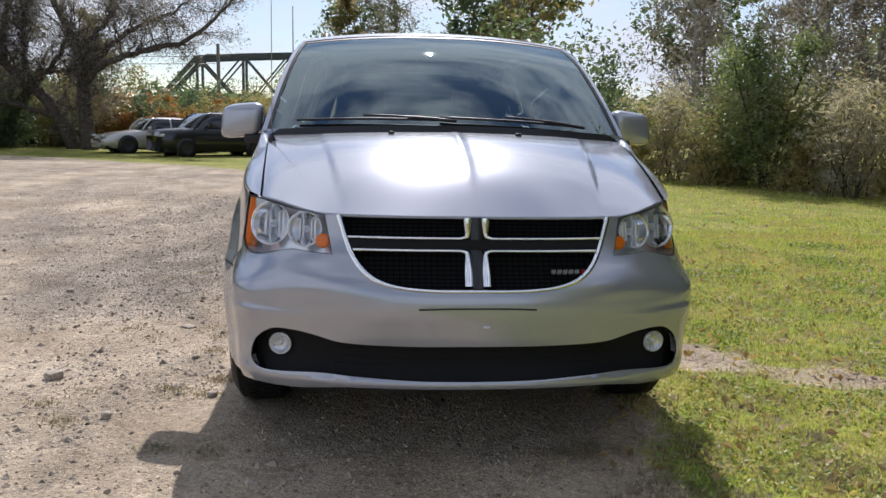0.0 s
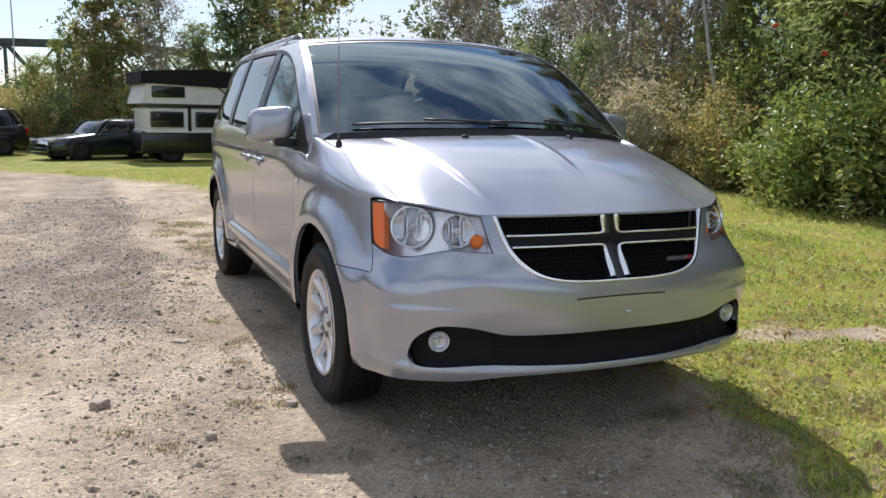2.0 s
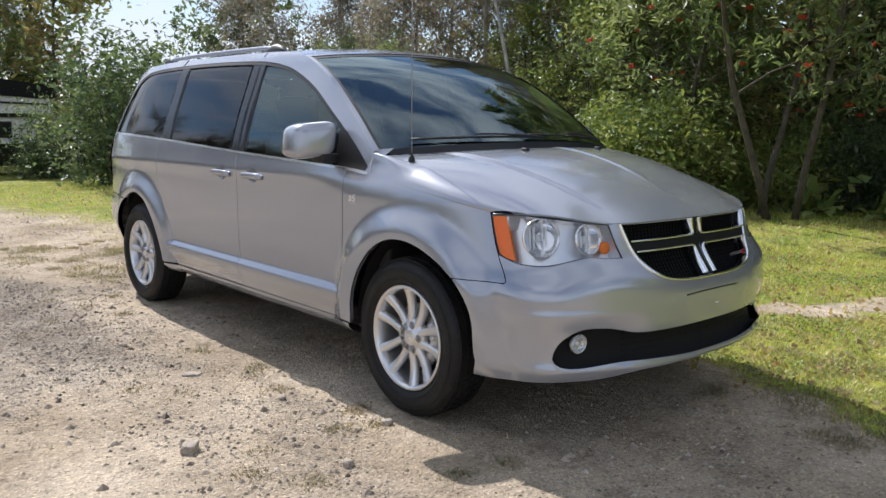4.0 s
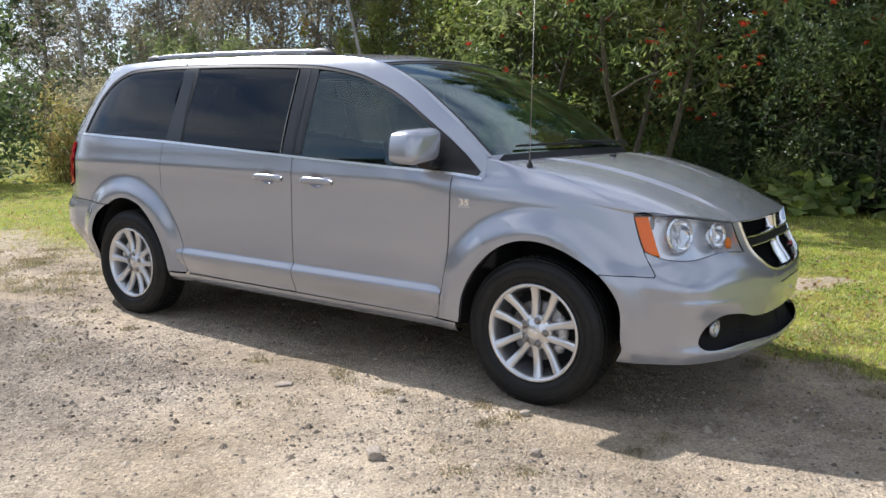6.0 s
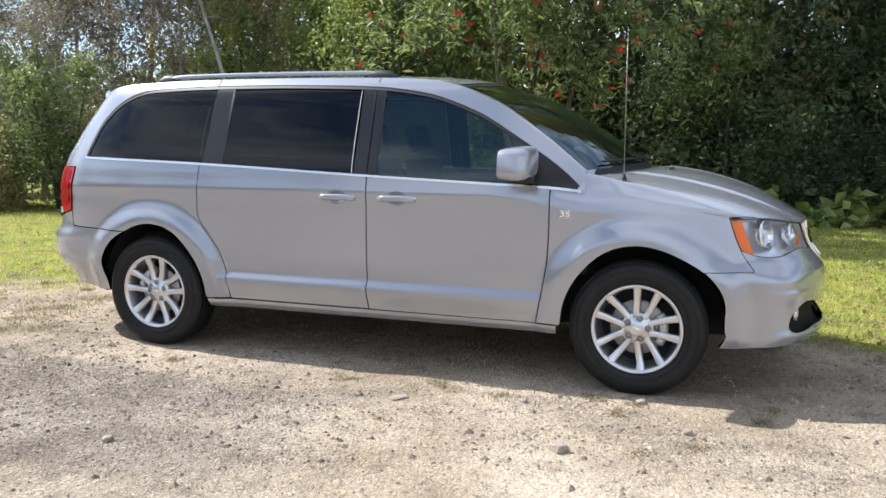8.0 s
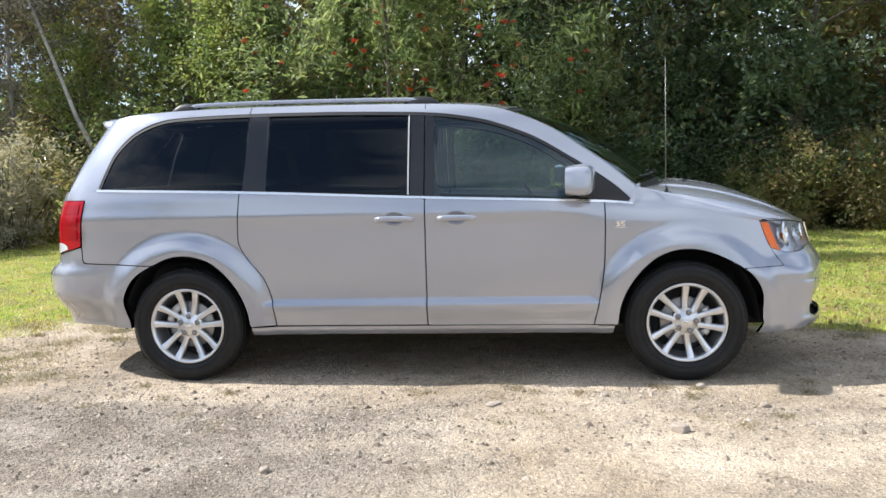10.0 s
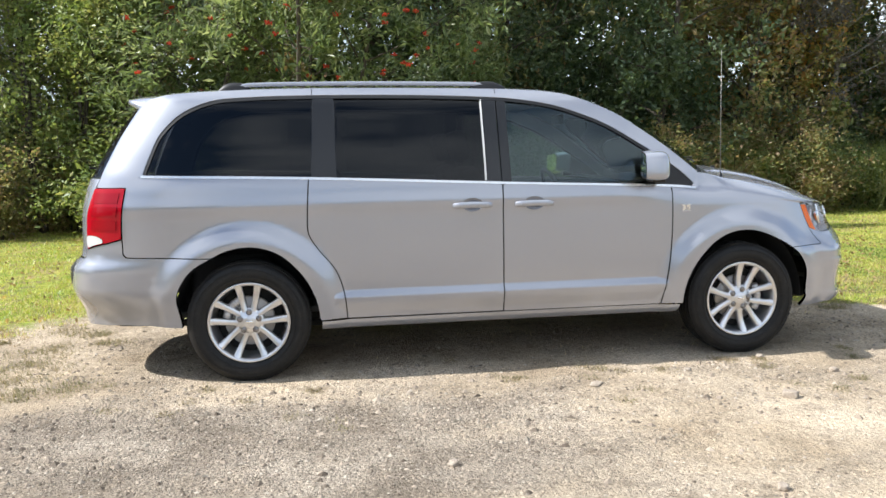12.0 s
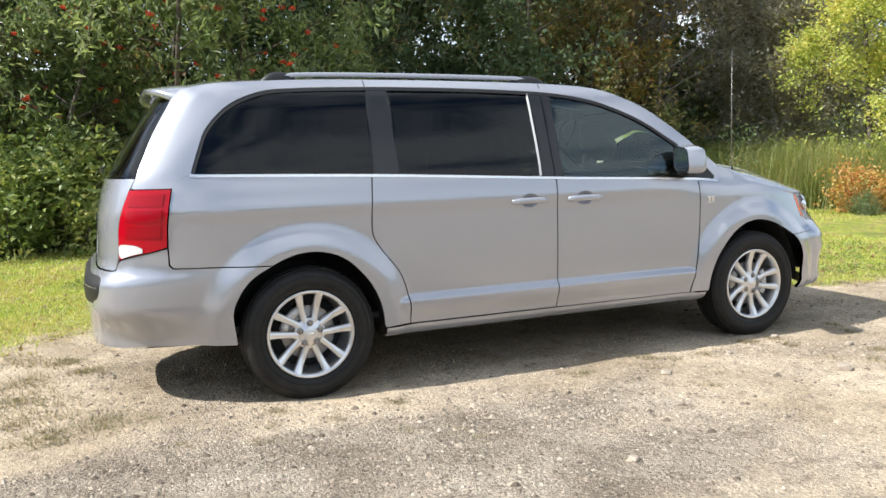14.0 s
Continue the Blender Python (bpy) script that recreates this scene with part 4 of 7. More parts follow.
def wheel_pieces():
    tyre = lathe(tyre_prof, 72)
    tread = []
    for row, (x0, x1) in enumerate(((-0.083, -0.055), (-0.048, -0.022), (-0.015, 0.015), (0.022, 0.048), (0.055, 0.083))):
        for k in range(60):
            a = 2 * math.pi * (k + 0.5 * (row % 2)) / 60
            b = rbox(x0, x1, -0.0155, 0.0155, TYRE_R - 0.012 - (0.005 if row in (0, 4) else 0), TYRE_R + 0.003 - (0.005 if row in (0, 4) else 0), 0, 1)
            tread.append(moved(b, Matrix.Rotation(a, 4, 'X')))
    rings = [lathe([(r - 0.002, 0.1115), (r, 0.1145), (r + 0.002, 0.1115)], 72) for r in (0.268, 0.315)]
    rim = lathe([(W_RIM - 0.012, -0.09), (W_RIM, -0.085), (W_RIM, 0.088), (W_RIM + 0.004, 0.096), (W_RIM - 0.002, 0.101), (W_RIM - 0.012, 0.097), (W_RIM - 0.020, 0.080), (W_RIM - 0.024, 0.04), (W_RIM - 0.04, -0.05)], 72)
    spokes = []
    for k in range(5):
        for sgn in (-1, 1):
            base = radians(72 * k + 90)
            a0, a1 = base + sgn * radians(21), base + sgn * radians(15.0)
            vs, fs = [], []
            for i in range(8):
                u = i / 7
                r = 0.066 + (W_RIM - 0.014 - 0.066) * u
                a = a0 + (a1 - a0) * min(1, u * 1.25) ** 0.7
                wd = 0.0180 - 0.002 * math.sin(u * math.pi) + 0.005 * u
                top = 0.072 - 0.012 * math.sin(u * math.pi) + 0.020 * u
                c = Vector((0, r * math.cos(a), r * math.sin(a)))
                t = Vector((0, -math.sin(a), math.cos(a)))
                for o, h in ((-wd, top - 0.030), (-wd * 0.95, top - 0.006), (-wd * 0.55, top), (wd * 0.55, top), (wd * 0.95, top - 0.006), (wd, top - 0.030)):
                    vs.append(c + t * o + Vector((h, 0, 0)))
            for i in range(7):
                fs += [(i * 6 + j, i * 6 + j + 1, i * 6 + j + 7, i * 6 + j + 6) for j in range(5)]
            spokes.append((vs, fs))
    hub = lathe([(0.088, 0.03), (0.086, 0.060), (0.078, 0.068), (0.042, 0.070), (0.038, 0.075), (0.034, 0.077), (0.001, 0.078)], 40)
    nuts = []
    for k in range(5):
        a = radians(72 * k + 90)
        m = Matrix.Translation((0.0, 0.058 * math.cos(a), 0.058 * math.sin(a)))
        nuts.append((moved(lathe([(0.0180, 0.060), (0.0180, 0.0712), (0.001, 0.0712)], 16), m), moved(lathe([(0.0105, 0.064), (0.0105, 0.080), (0.007, 0.084), (0.001, 0.084)], 6), m)))
    disc = lathe([(0.06, 0.02), (0.145, 0.022), (0.147, 0.018), (0.147, 0.004), (0.06, 0.002)], 48)
    barrel = lathe([(W_RIM - 0.014, -0.085), (W_RIM - 0.030, -0.05), (0.19, -0.03), (0.001, -0.03)], 48)
    cal = []
    for i in range(8):
        a = radians(-35 + 70 * i / 7)
        cal.append(Vector((0.032, 0.135 * math.cos(a), 0.135 * math.sin(a))))
    caliper = join(tube(cal, 0.026, 8), *[moved(rbox(0.045, 0.060, 0.118, 0.150, -0.012, 0.012, 0.004, 1), Matrix.Rotation(radians(b), 4, 'X')) for b in (-26, -8, 8, 26)])
    return tyre, tread, rings, rim, spokes, hub, nuts, disc, barrel, caliper


tyre, tread, rings, rim_m, spokes, hub, nuts, disc, barrel, caliper = wheel_pieces()
M_CALIPER = material("caliper", (0.52, 0.51, 0.50), 0.42, 0.6)
for s in (-1, 1):
    for ya in AXLES:
        m = Matrix.Translation((s * 0.822, ya, HUB_Z)) @ (Matrix.Identity(4) if s > 0 else Matrix.Rotation(math.pi, 4, 'Z'))
        spin = m @ Matrix.Rotation(radians((14 if ya == 0 else 0) * s), 4, 'X')
        W = meshed("wheel", *moved(barrel, spin), M_DARK, VAN, "ten-spoke alloy wheel with black tyre")
        T = meshed("tyre", *moved(tyre, spin), M_RUBBER, W, "black tyre")
        meshed("tread", *moved(join(*tread), spin), M_RUBBER, T, "", False)
        meshed("sidewall_ring", *moved(join(*rings), spin), M_RUBBER, T)
        RM = meshed("rim", *moved(rim_m, spin), M_ALLOY, W, "silver alloy rim")
        for sp in spokes:
            meshed("spoke", *moved(sp, spin), M_ALLOY, RM)
        meshed("hub_cap", *moved(hub, spin), M_ALLOY, RM)
        meshed("cap_mark", *moved(rbox(0.077, 0.0795, -0.018, 0.018, -0.006, 0.006, 0.001, 1), spin), M_CHROME, RM)
        for cup, nut in nuts:
            meshed("nut_recess", *moved(cup, spin), M_STEEL, RM)
            meshed("wheel_nut", *moved(nut, spin), M_STEEL, RM, "", False)
        meshed("brake_disc", *moved(disc, m), M_STEEL, W)
        meshed("brake_caliper", *moved(caliper, m @ Matrix.Rotation(radians((180 if ya == 0 else 45) if s > 0 else (0 if ya == 0 else 135)), 4, 'X')), M_CALIPER, W)
    # wheel housings
    for ya in AXLES:
        vs, fs = grid(lambda a, x: Vector((s * x, ya + 0.43 * math.cos(a), HUB_Z + 0.47 * math.sin(a))), np.linspace(-0.06, math.pi + 0.02, 30), (0.52, 0.72, 0.872))
        meshed("wheel_housing", vs, fs, M_DARK, VAN)
        ring = [(0.52 * s, ya + 0.43 * math.cos(a), HUB_Z + 0.47 * math.sin(a)) for a in np.linspace(-0.06, math.pi + 0.02, 30)]
        meshed("wheel_housing", ring, [tuple(range(30))], M_DARK, VAN)

# ---- underbody, cabin ----
meshed("underbody", *join(rbox(-0.62, 0.62, 0.50, 2.60, 0.24, 0.36, 0.02), rbox(-0.50, 0.50, -0.70, 3.5, 0.26, 0.40, 0.02), rbox(-0.42, 0.42, -0.66, 0.30, 0.40, 0.80, 0.02), tube([(-0.86, 0, HUB_Z), (0.86, 0, HUB_Z)], 0.03), tube([(-0.86, 3.078, HUB_Z), (0.86, 3.078, HUB_Z)], 0.04), tube([(-0.50, 2.5, 0.24), (-0.52, 3.9, 0.31)], 0.022)), M_DARK, VAN)
meshed("cabin_floor", *rbox(-0.78, 0.78, 0.45, 3.60, 0.37, 0.41, 0.01), M_DASH, VAN)
meshed("luggage_trim", *rbox(-0.72, 0.72, 3.60, 3.86, 0.42, 1.12, 0.02), M_DASH, VAN)
lining = clean(curve_line([(0.56, 0.38), (0.52, 1.05)]) + [(q, belt(q) - 0.03) for q in np.linspace(0.55, 3.6, 60)] + curve_line([(3.62, 1.15), (3.64, 0.85), (2.6, 0.80), (2.50, 0.40)]))
panel("door_lining", M_DASH, lining, sink=0.075, lip=0.0, step=0.1)
hl = grid(lambda y, s: span_sheet(y, s) - Vector((0, 0, 0.035)), np.linspace(1.08, 3.7, 24), np.linspace(-0.97, 0.97, 15))
meshed("headlining", *hl, M_SEAT, VAN)
dash = grid(lambda x, a: Vector((x, 0.62 - 0.40 * math.cos(a), 0.82 + 0.29 * math.sin(a) + 0.02 * math.exp(-((x - 0.38) / 0.2) ** 2))), np.linspace(-0.80, 0.80, 24), np.linspace(-0.1, math.pi * 0.55, 14))
meshed("dashboard", *join(dash, rbox(-0.80, 0.80, 0.28, 0.66, 0.60, 0.88, 0.03)), M_DASH, VAN)
cowl = grid(lambda s, v: span_sheet(0.29, s) * (1 - v) + (hood_at(0.985, s) - Vector((0, 0, 0.03))) * v, np.linspace(-0.945, 0.945, 40), np.linspace(0, 1, 6))
meshed("cowl", *cowl, M_BLACK, VAN, "black plastic cowl below the windscreen")
for x in (-0.40, 0.40):
    for y, row in ((1.30, 0), (2.18, 1)):
        seat = meshed("seat", *rbox(x - 0.25, x + 0.25, y - 0.24, y + 0.26, 0.42, 0.70, 0.07, 3), M_SEAT, VAN)
        backm = Matrix.Translation((x, y + 0.26, 0.66)) @ Matrix.Rotation(radians(-14), 4, 'X')
        meshed("seat_back", *moved(rbox(-0.24, 0.24, -0.06, 0.08, 0, 0.58, 0.06, 3), backm), M_SEAT, seat)
        meshed("headrest", *moved(rbox(-0.13, 0.13, -0.05, 0.06, 0.62, 0.82, 0.045, 3), backm), M_SEAT, seat)
meshed("rear_bench", *join(rbox(-0.62, 0.62, 2.95, 3.45, 0.42, 0.72, 0.06, 3), rbox(-0.62, 0.62, 3.40, 3.56, 0.68, 1.22, 0.05, 3)), M_SEAT, VAN)
sw = Matrix.Translation((0.38, 0.86, 1.00)) @ Matrix.Rotation(radians(65), 4, 'X')
ring = [sw @ Vector((0.19 * math.cos(a), 0.19 * math.sin(a), 0)) for a in np.linspace(0, 2 * math.pi, 33)]
meshed("steering_wheel", *join(tube(ring, 0.016, 8, False), moved(rbox(-0.17, 0.17, -0.03, 0.03, -0.02, 0.01, 0.01), sw), tube([sw @ Vector((0, 0, 0)), sw @ Vector((0, 0, -0.3))], 0.03)), M_DASH, VAN)
meshed("interior_mirror", *rbox(-0.12, 0.12, 0.93, 0.96, 1.50, 1.57, 0.012), M_DASH, VAN)

# ---- details on the flanks ----
for s in (1, -1):
    for k, yh in enumerate((1.36, 1.74)):
        door = (FD, SD)[k][0 if s > 0 else 1]
        base = skin(yh, 1.003) + Vector((0.010, 0, 0))
        dish = [(s * (skin(yh, 1.003).x - 0.004 - 0.020 * math.sqrt(max(0.0, 1 - r * r))), yh + 0.066 * r * math.cos(a), 1.003 + 0.043 * r * math.sin(a)) for r in (0.0, 0.3, 0.55, 0.75, 0.9, 1.0) for a in np.linspace(0, 2 * math.pi, 25)[:-1]]
        meshed("handle_cup", dish, [(i * 24 + j, i * 24 + (j + 1) % 24, i * 24 + 24 + (j + 1) % 24, i * 24 + 24 + j) for i in range(5) for j in range(24)], M_PAINT, door)
        line = [(base.x - 0.012 + 0.020 * sstep(0.122, 0.080, abs(d)), yh + d, 1.003 - 0.005 * (d / 0.12) ** 2, 0.0185 * (1 - 0.35 * (abs(d) / 0.12) ** 6)) for d in np.linspace(-0.12, 0.12, 21)]
        vs, fs = [], []
        for x, y, z, hh in line:
            for o in np.linspace(0, 2 * math.pi, 13)[:-1]:
                pw = lambda v: math.copysign(abs(v) ** 0.7, v)
                vs.append((s * (x + 0.010 * pw(math.cos(o))), y, z + hh * pw(math.sin(o))))
        for i in range(len(line) - 1):
            fs += [(i * 12 + j, i * 12 + (j + 1) % 12, i * 12 + 12 + (j + 1) % 12, i * 12 + 12 + j) for j in range(12)]
        fs += [tuple(range(12)), tuple(range(len(vs) - 12, len(vs)))]
        if s > 0:
            fs = [tuple(reversed(f)) for f in fs]
        meshed("door_handle", vs, fs, M_PAINT, door, "body-coloured pull handle")

    # door mirrors: shell, glass, foot
    def mirror_shell(a, b):
        pw = lambda v, e: math.copysign(abs(v) ** e, v)
        cb = math.cos(b)
        x = 0.106 * pw(cb, 0.45) * pw(math.cos(a), 0.5)
        z = 0.086 * pw(cb, 0.45) * pw(math.sin(a), 0.45)
        y = 0.068 * pw(math.sin(b), 0.75) if b < 0 else 0.150 * math.sin(b)
        return Vector((s * (1.005 + x - 0.010 * (z / 0.09)), 0.615 + y - 0.02 * (x / 0.1) * -1, 1.215 + z + 0.010 * (x / 0.1) * -1))
    g = grid(mirror_shell, np.linspace(-math.pi, math.pi, 41), np.linspace(-math.pi / 2, 0.62, 14))
    MS = meshed("door_mirror", g[0], g[1] if s < 0 else [tuple(reversed(f)) for f in g[1]], M_PAINT, VAN, "silver door mirror housing on a black foot")
    back_ring = [mirror_shell(a, 0.60) for a in np.linspace(-math.pi, math.pi, 40)[:-1]]
    meshed("mirror_bezel", back_ring, [tuple(range(len(back_ring)))], M_BLACK, MS)
    c = sum(back_ring, Vector()) / len(back_ring)
    meshed("mirror_glass", [c + (p - c) * 0.9 + Vector((0, 0.004, 0)) for p in back_ring], [tuple(range(len(back_ring)))], M_MIRROR, MS, "mirror glass")
    meshed("mirror_foot", *moved(rbox(-0.06, 0.045, -0.042, 0.042, -0.014, 0.030, 0.012, 2), Matrix.Translation((s * 0.945, 0.590, 1.120)) @ (Matrix.Identity(4) if s > 0 else Matrix.Rotation(math.pi, 4, 'Z'))), M_BLACK, MS, "black mirror foot")
    # number badge on the wing
    fd = bpy.data.curves.new("badge", 'FONT')
    fd.body, fd.size, fd.extrude, fd.align_x, fd.align_y = "35", 0.042, 0.002, 'CENTER', 'CENTER'
    fd.offset = 0.0009
    fo = new("badge_text", fd)
    dg = bpy.context.evaluated_depsgraph_get()
    me = bpy.data.meshes.new_from_object(fo.evaluated_get(dg))
    bpy.data.objects.remove(fo)
    p = skin(0.385, 0.945)
    nn = skin_normal(0.385, 0.945)
    ax = Vector((0, 1, 0)) if s > 0 else Vector((0, -1, 0))
    nv = Vector((s * nn.x, nn.y, nn.z))
    ax = (ax - nv * ax.dot(nv)).normalized()
    mm = Matrix((ax, nv.cross(ax), nv)).transposed().to_4x4()
    mm.translation = Vector((s * p.x, p.y, p.z)) + nv * 0.003
    me.transform(mm @ Matrix.Diagonal((1.4, 0.95, 1.0, 1.0)))
    me.materials.clear()
    me.materials.append(M_CHROME)
    bo = new("anniversary_badge", me)
    bo.parent = VAN
    bo["label"] = "chrome number 35 badge"
    for dz in (-0.020, 0.020):
        meshed("badge_frame", *moved(rbox(-0.034, 0.034, -0.0011, 0.0011, -0.001, 0.002, 0.0003, 1), mm @ Matrix.Translation((0, dz, 0))), M_CHROME, bo)

# antenna on the passenger wing
ab = Vector((-0.80, 0.105, 1.120))
meshed("antenna", *join(lathe_z := moved(lathe([(0.016, 0.0), (0.015, 0.022), (0.008, 0.030), (0.006, 0.04)], 14), Matrix.Translation(ab) @ Matrix.Rotation(radians(-90), 4, 'Y'))), M_BLACK, VAN, "black antenna base")
meshed("antenna_mast", *tube([ab + Vector((0, 0, 0.03)), ab + Vector((0.004, 0.004, 0.80))], [0.0024, 0.0014], 6), M_STEEL, VAN, "thin whip antenna")
# washer nozzles
for x in (-0.268, 0.268):
    hp = min((hood_at(t, s) for t in np.linspace(0.6, 1, 60) for s in np.linspace(-0.6, 0.6, 60)), key=lambda p: (p.x - x) ** 2 + (p.y + 0.105) ** 2)
    meshed("washer_nozzle", *moved(rbox(-0.012, 0.012, -0.014, 0.016, -0.004, 0.012, 0.004), Matrix.Translation(hp)), M_BLACK, HOOD)
# wipers parked along the windscreen's foot
for x0, x1, lean in ((-0.02, -0.70, 0.0), (0.60, -0.05, 0.0)):
    def on_glass(x, y):
        p = span_sheet(y, x / edge_at(y).x)
        return p + Vector((0, -0.008, 0.010))
    a, b = on_glass(x0, 0.315), on_glass(x1, 0.345)
    mid = [on_glass(x0 + (x1 - x0) * u, 0.308 + 0.016 * u) for u in np.linspace(0, 1, 12)]
    WP = meshed("wiper", *tube(mid, 0.006, 6), M_BLACK, VAN, "black wiper blade")
    arm = [on_glass(x0 + (x1 - x0) * u, 0.298 + 0.025 * u) + Vector((0, -0.01, 0.008 + 0.012 * math.sin(u * math.pi))) for u in np.linspace(-0.06, 0.55, 8)]
    meshed("wiper_arm", *tube(arm, [0.008] * 4 + [0.005] * 4, 6), M_BLACK, WP)
mirrored("lamp_shelf", rbox(0.66, 0.795, -0.50, -0.40, 0.87, 0.938, 0.01), M_HOUSE, VAN)


# ---- ground ----


def ground_z(x, y):
    """Level round the van, falling a little towards the far parked cars."""
    z = -0.28 * sstep(7, 27, y)
    near = 1.0 - sstep(6, 14, math.hypot(x, y - 1))
    z += 0.012 * near * noise.noise(Vector((x * 0.9, y * 0.9, 3.1))) + 0.008 * near * noise.noise(Vector((x * 3.1, y * 3.1, 1.7))) + 0.006 * near * noise.noise(Vector((x * 8.0, y * 8.0, 0.7)))
    return z


EDGE_Y = [-12, -6, -3, -2, -1, 0, 0.5, 2, 4, 4.6, 5.0, 5.3, 8.3, 12.7, 15.6, 19.5, 24, 40]
EDGE_X = [-1.5, -0.6, 0.1, 0.45, 0.85, 1.05, 1.20, 1.12, 1.05, 0.85, 0.2, -0.45, -0.35, -1.5, -3.1, -5.6, -11, -40]


def lawn_at(x, y):
    """How much grass grows at a place, 0 to 1."""
    edge = float(np.interp(y, EDGE_Y, EDGE_X)) + 0.30 * noise.noise(Vector((x * 0.8, y * 0.8, 9.0))) + 0.14 * noise.noise(Vector((x * 3.0, y * 3.0, 5.0)))
    wide = 0.35 + 0.5 * sstep(2, 8, abs(y - 1.5))
    v = sstep(-wide, wide * 0.9, x - edge)
    # a bare track across the lawn beside the van's nose
    ax, ay, bx, by = 1.2, 0.55, 3.6, -0.75
    u = min(1, max(0, ((x - ax) * (bx - ax) + (y - ay) * (by - ay)) / ((bx - ax) ** 2 + (by - ay) ** 2)))
    d = math.hypot(x - ax - u * (bx - ax), y - ay - u * (by - ay)) + 0.22 * noise.noise(Vector((x * 2.5, y * 2.5, 2.0))) + 0.10 * noise.noise(Vector((x * 8.0, y * 8.0, 2.0)))
    v *= 0.30 + 0.70 * sstep(0.05, 0.40, d)
    # thin turf behind the rear bumper
    if y > 4:
        v *= 0.30 + 0.70 * sstep(0.0, 2.4, x - edge + 0.5 * noise.noise(Vector((x, y, 4.0))))
    return v


def sand_at(x, y):
    """Packed sand (1) or loose grey gravel (0) at a place on the lot."""
    v = 0.46 + 0.42 * noise.noise(Vector((x * 1.0 + 2.0, y * 0.45, 11.0))) + 0.30 * noise.noise(Vector((x * 2.6, y * 1.5, 4.0))) + 0.16 * noise.noise(Vector((x * 7.0, y * 5.0, 8.0)))
    along = sstep(0.7, 1.6, y)
    v -= 0.26 * along * sstep(-2.75, -2.3, x) * sstep(-1.4, -1.7, x)        # worn wheel track
    v += 0.28 * along * sstep(-1.55, -1.30, x)                               # sand beside the van
    v += 0.40 * (1 - along) * sstep(-2.9, -2.4, x)
    v -= 0.26 * math.exp(-(((x + 1.22) / 0.30) ** 2 + ((y - 0.55) / 0.55) ** 2))
    v += 0.25 * sstep(3.9, 4.6, y) * sstep(-1.9, -1.2, x)
    return min(1.0, max(0.0, v))


M_GROUND = bpy.data.materials.new("gravel_and_lawn")
M_GROUND.use_nodes = True


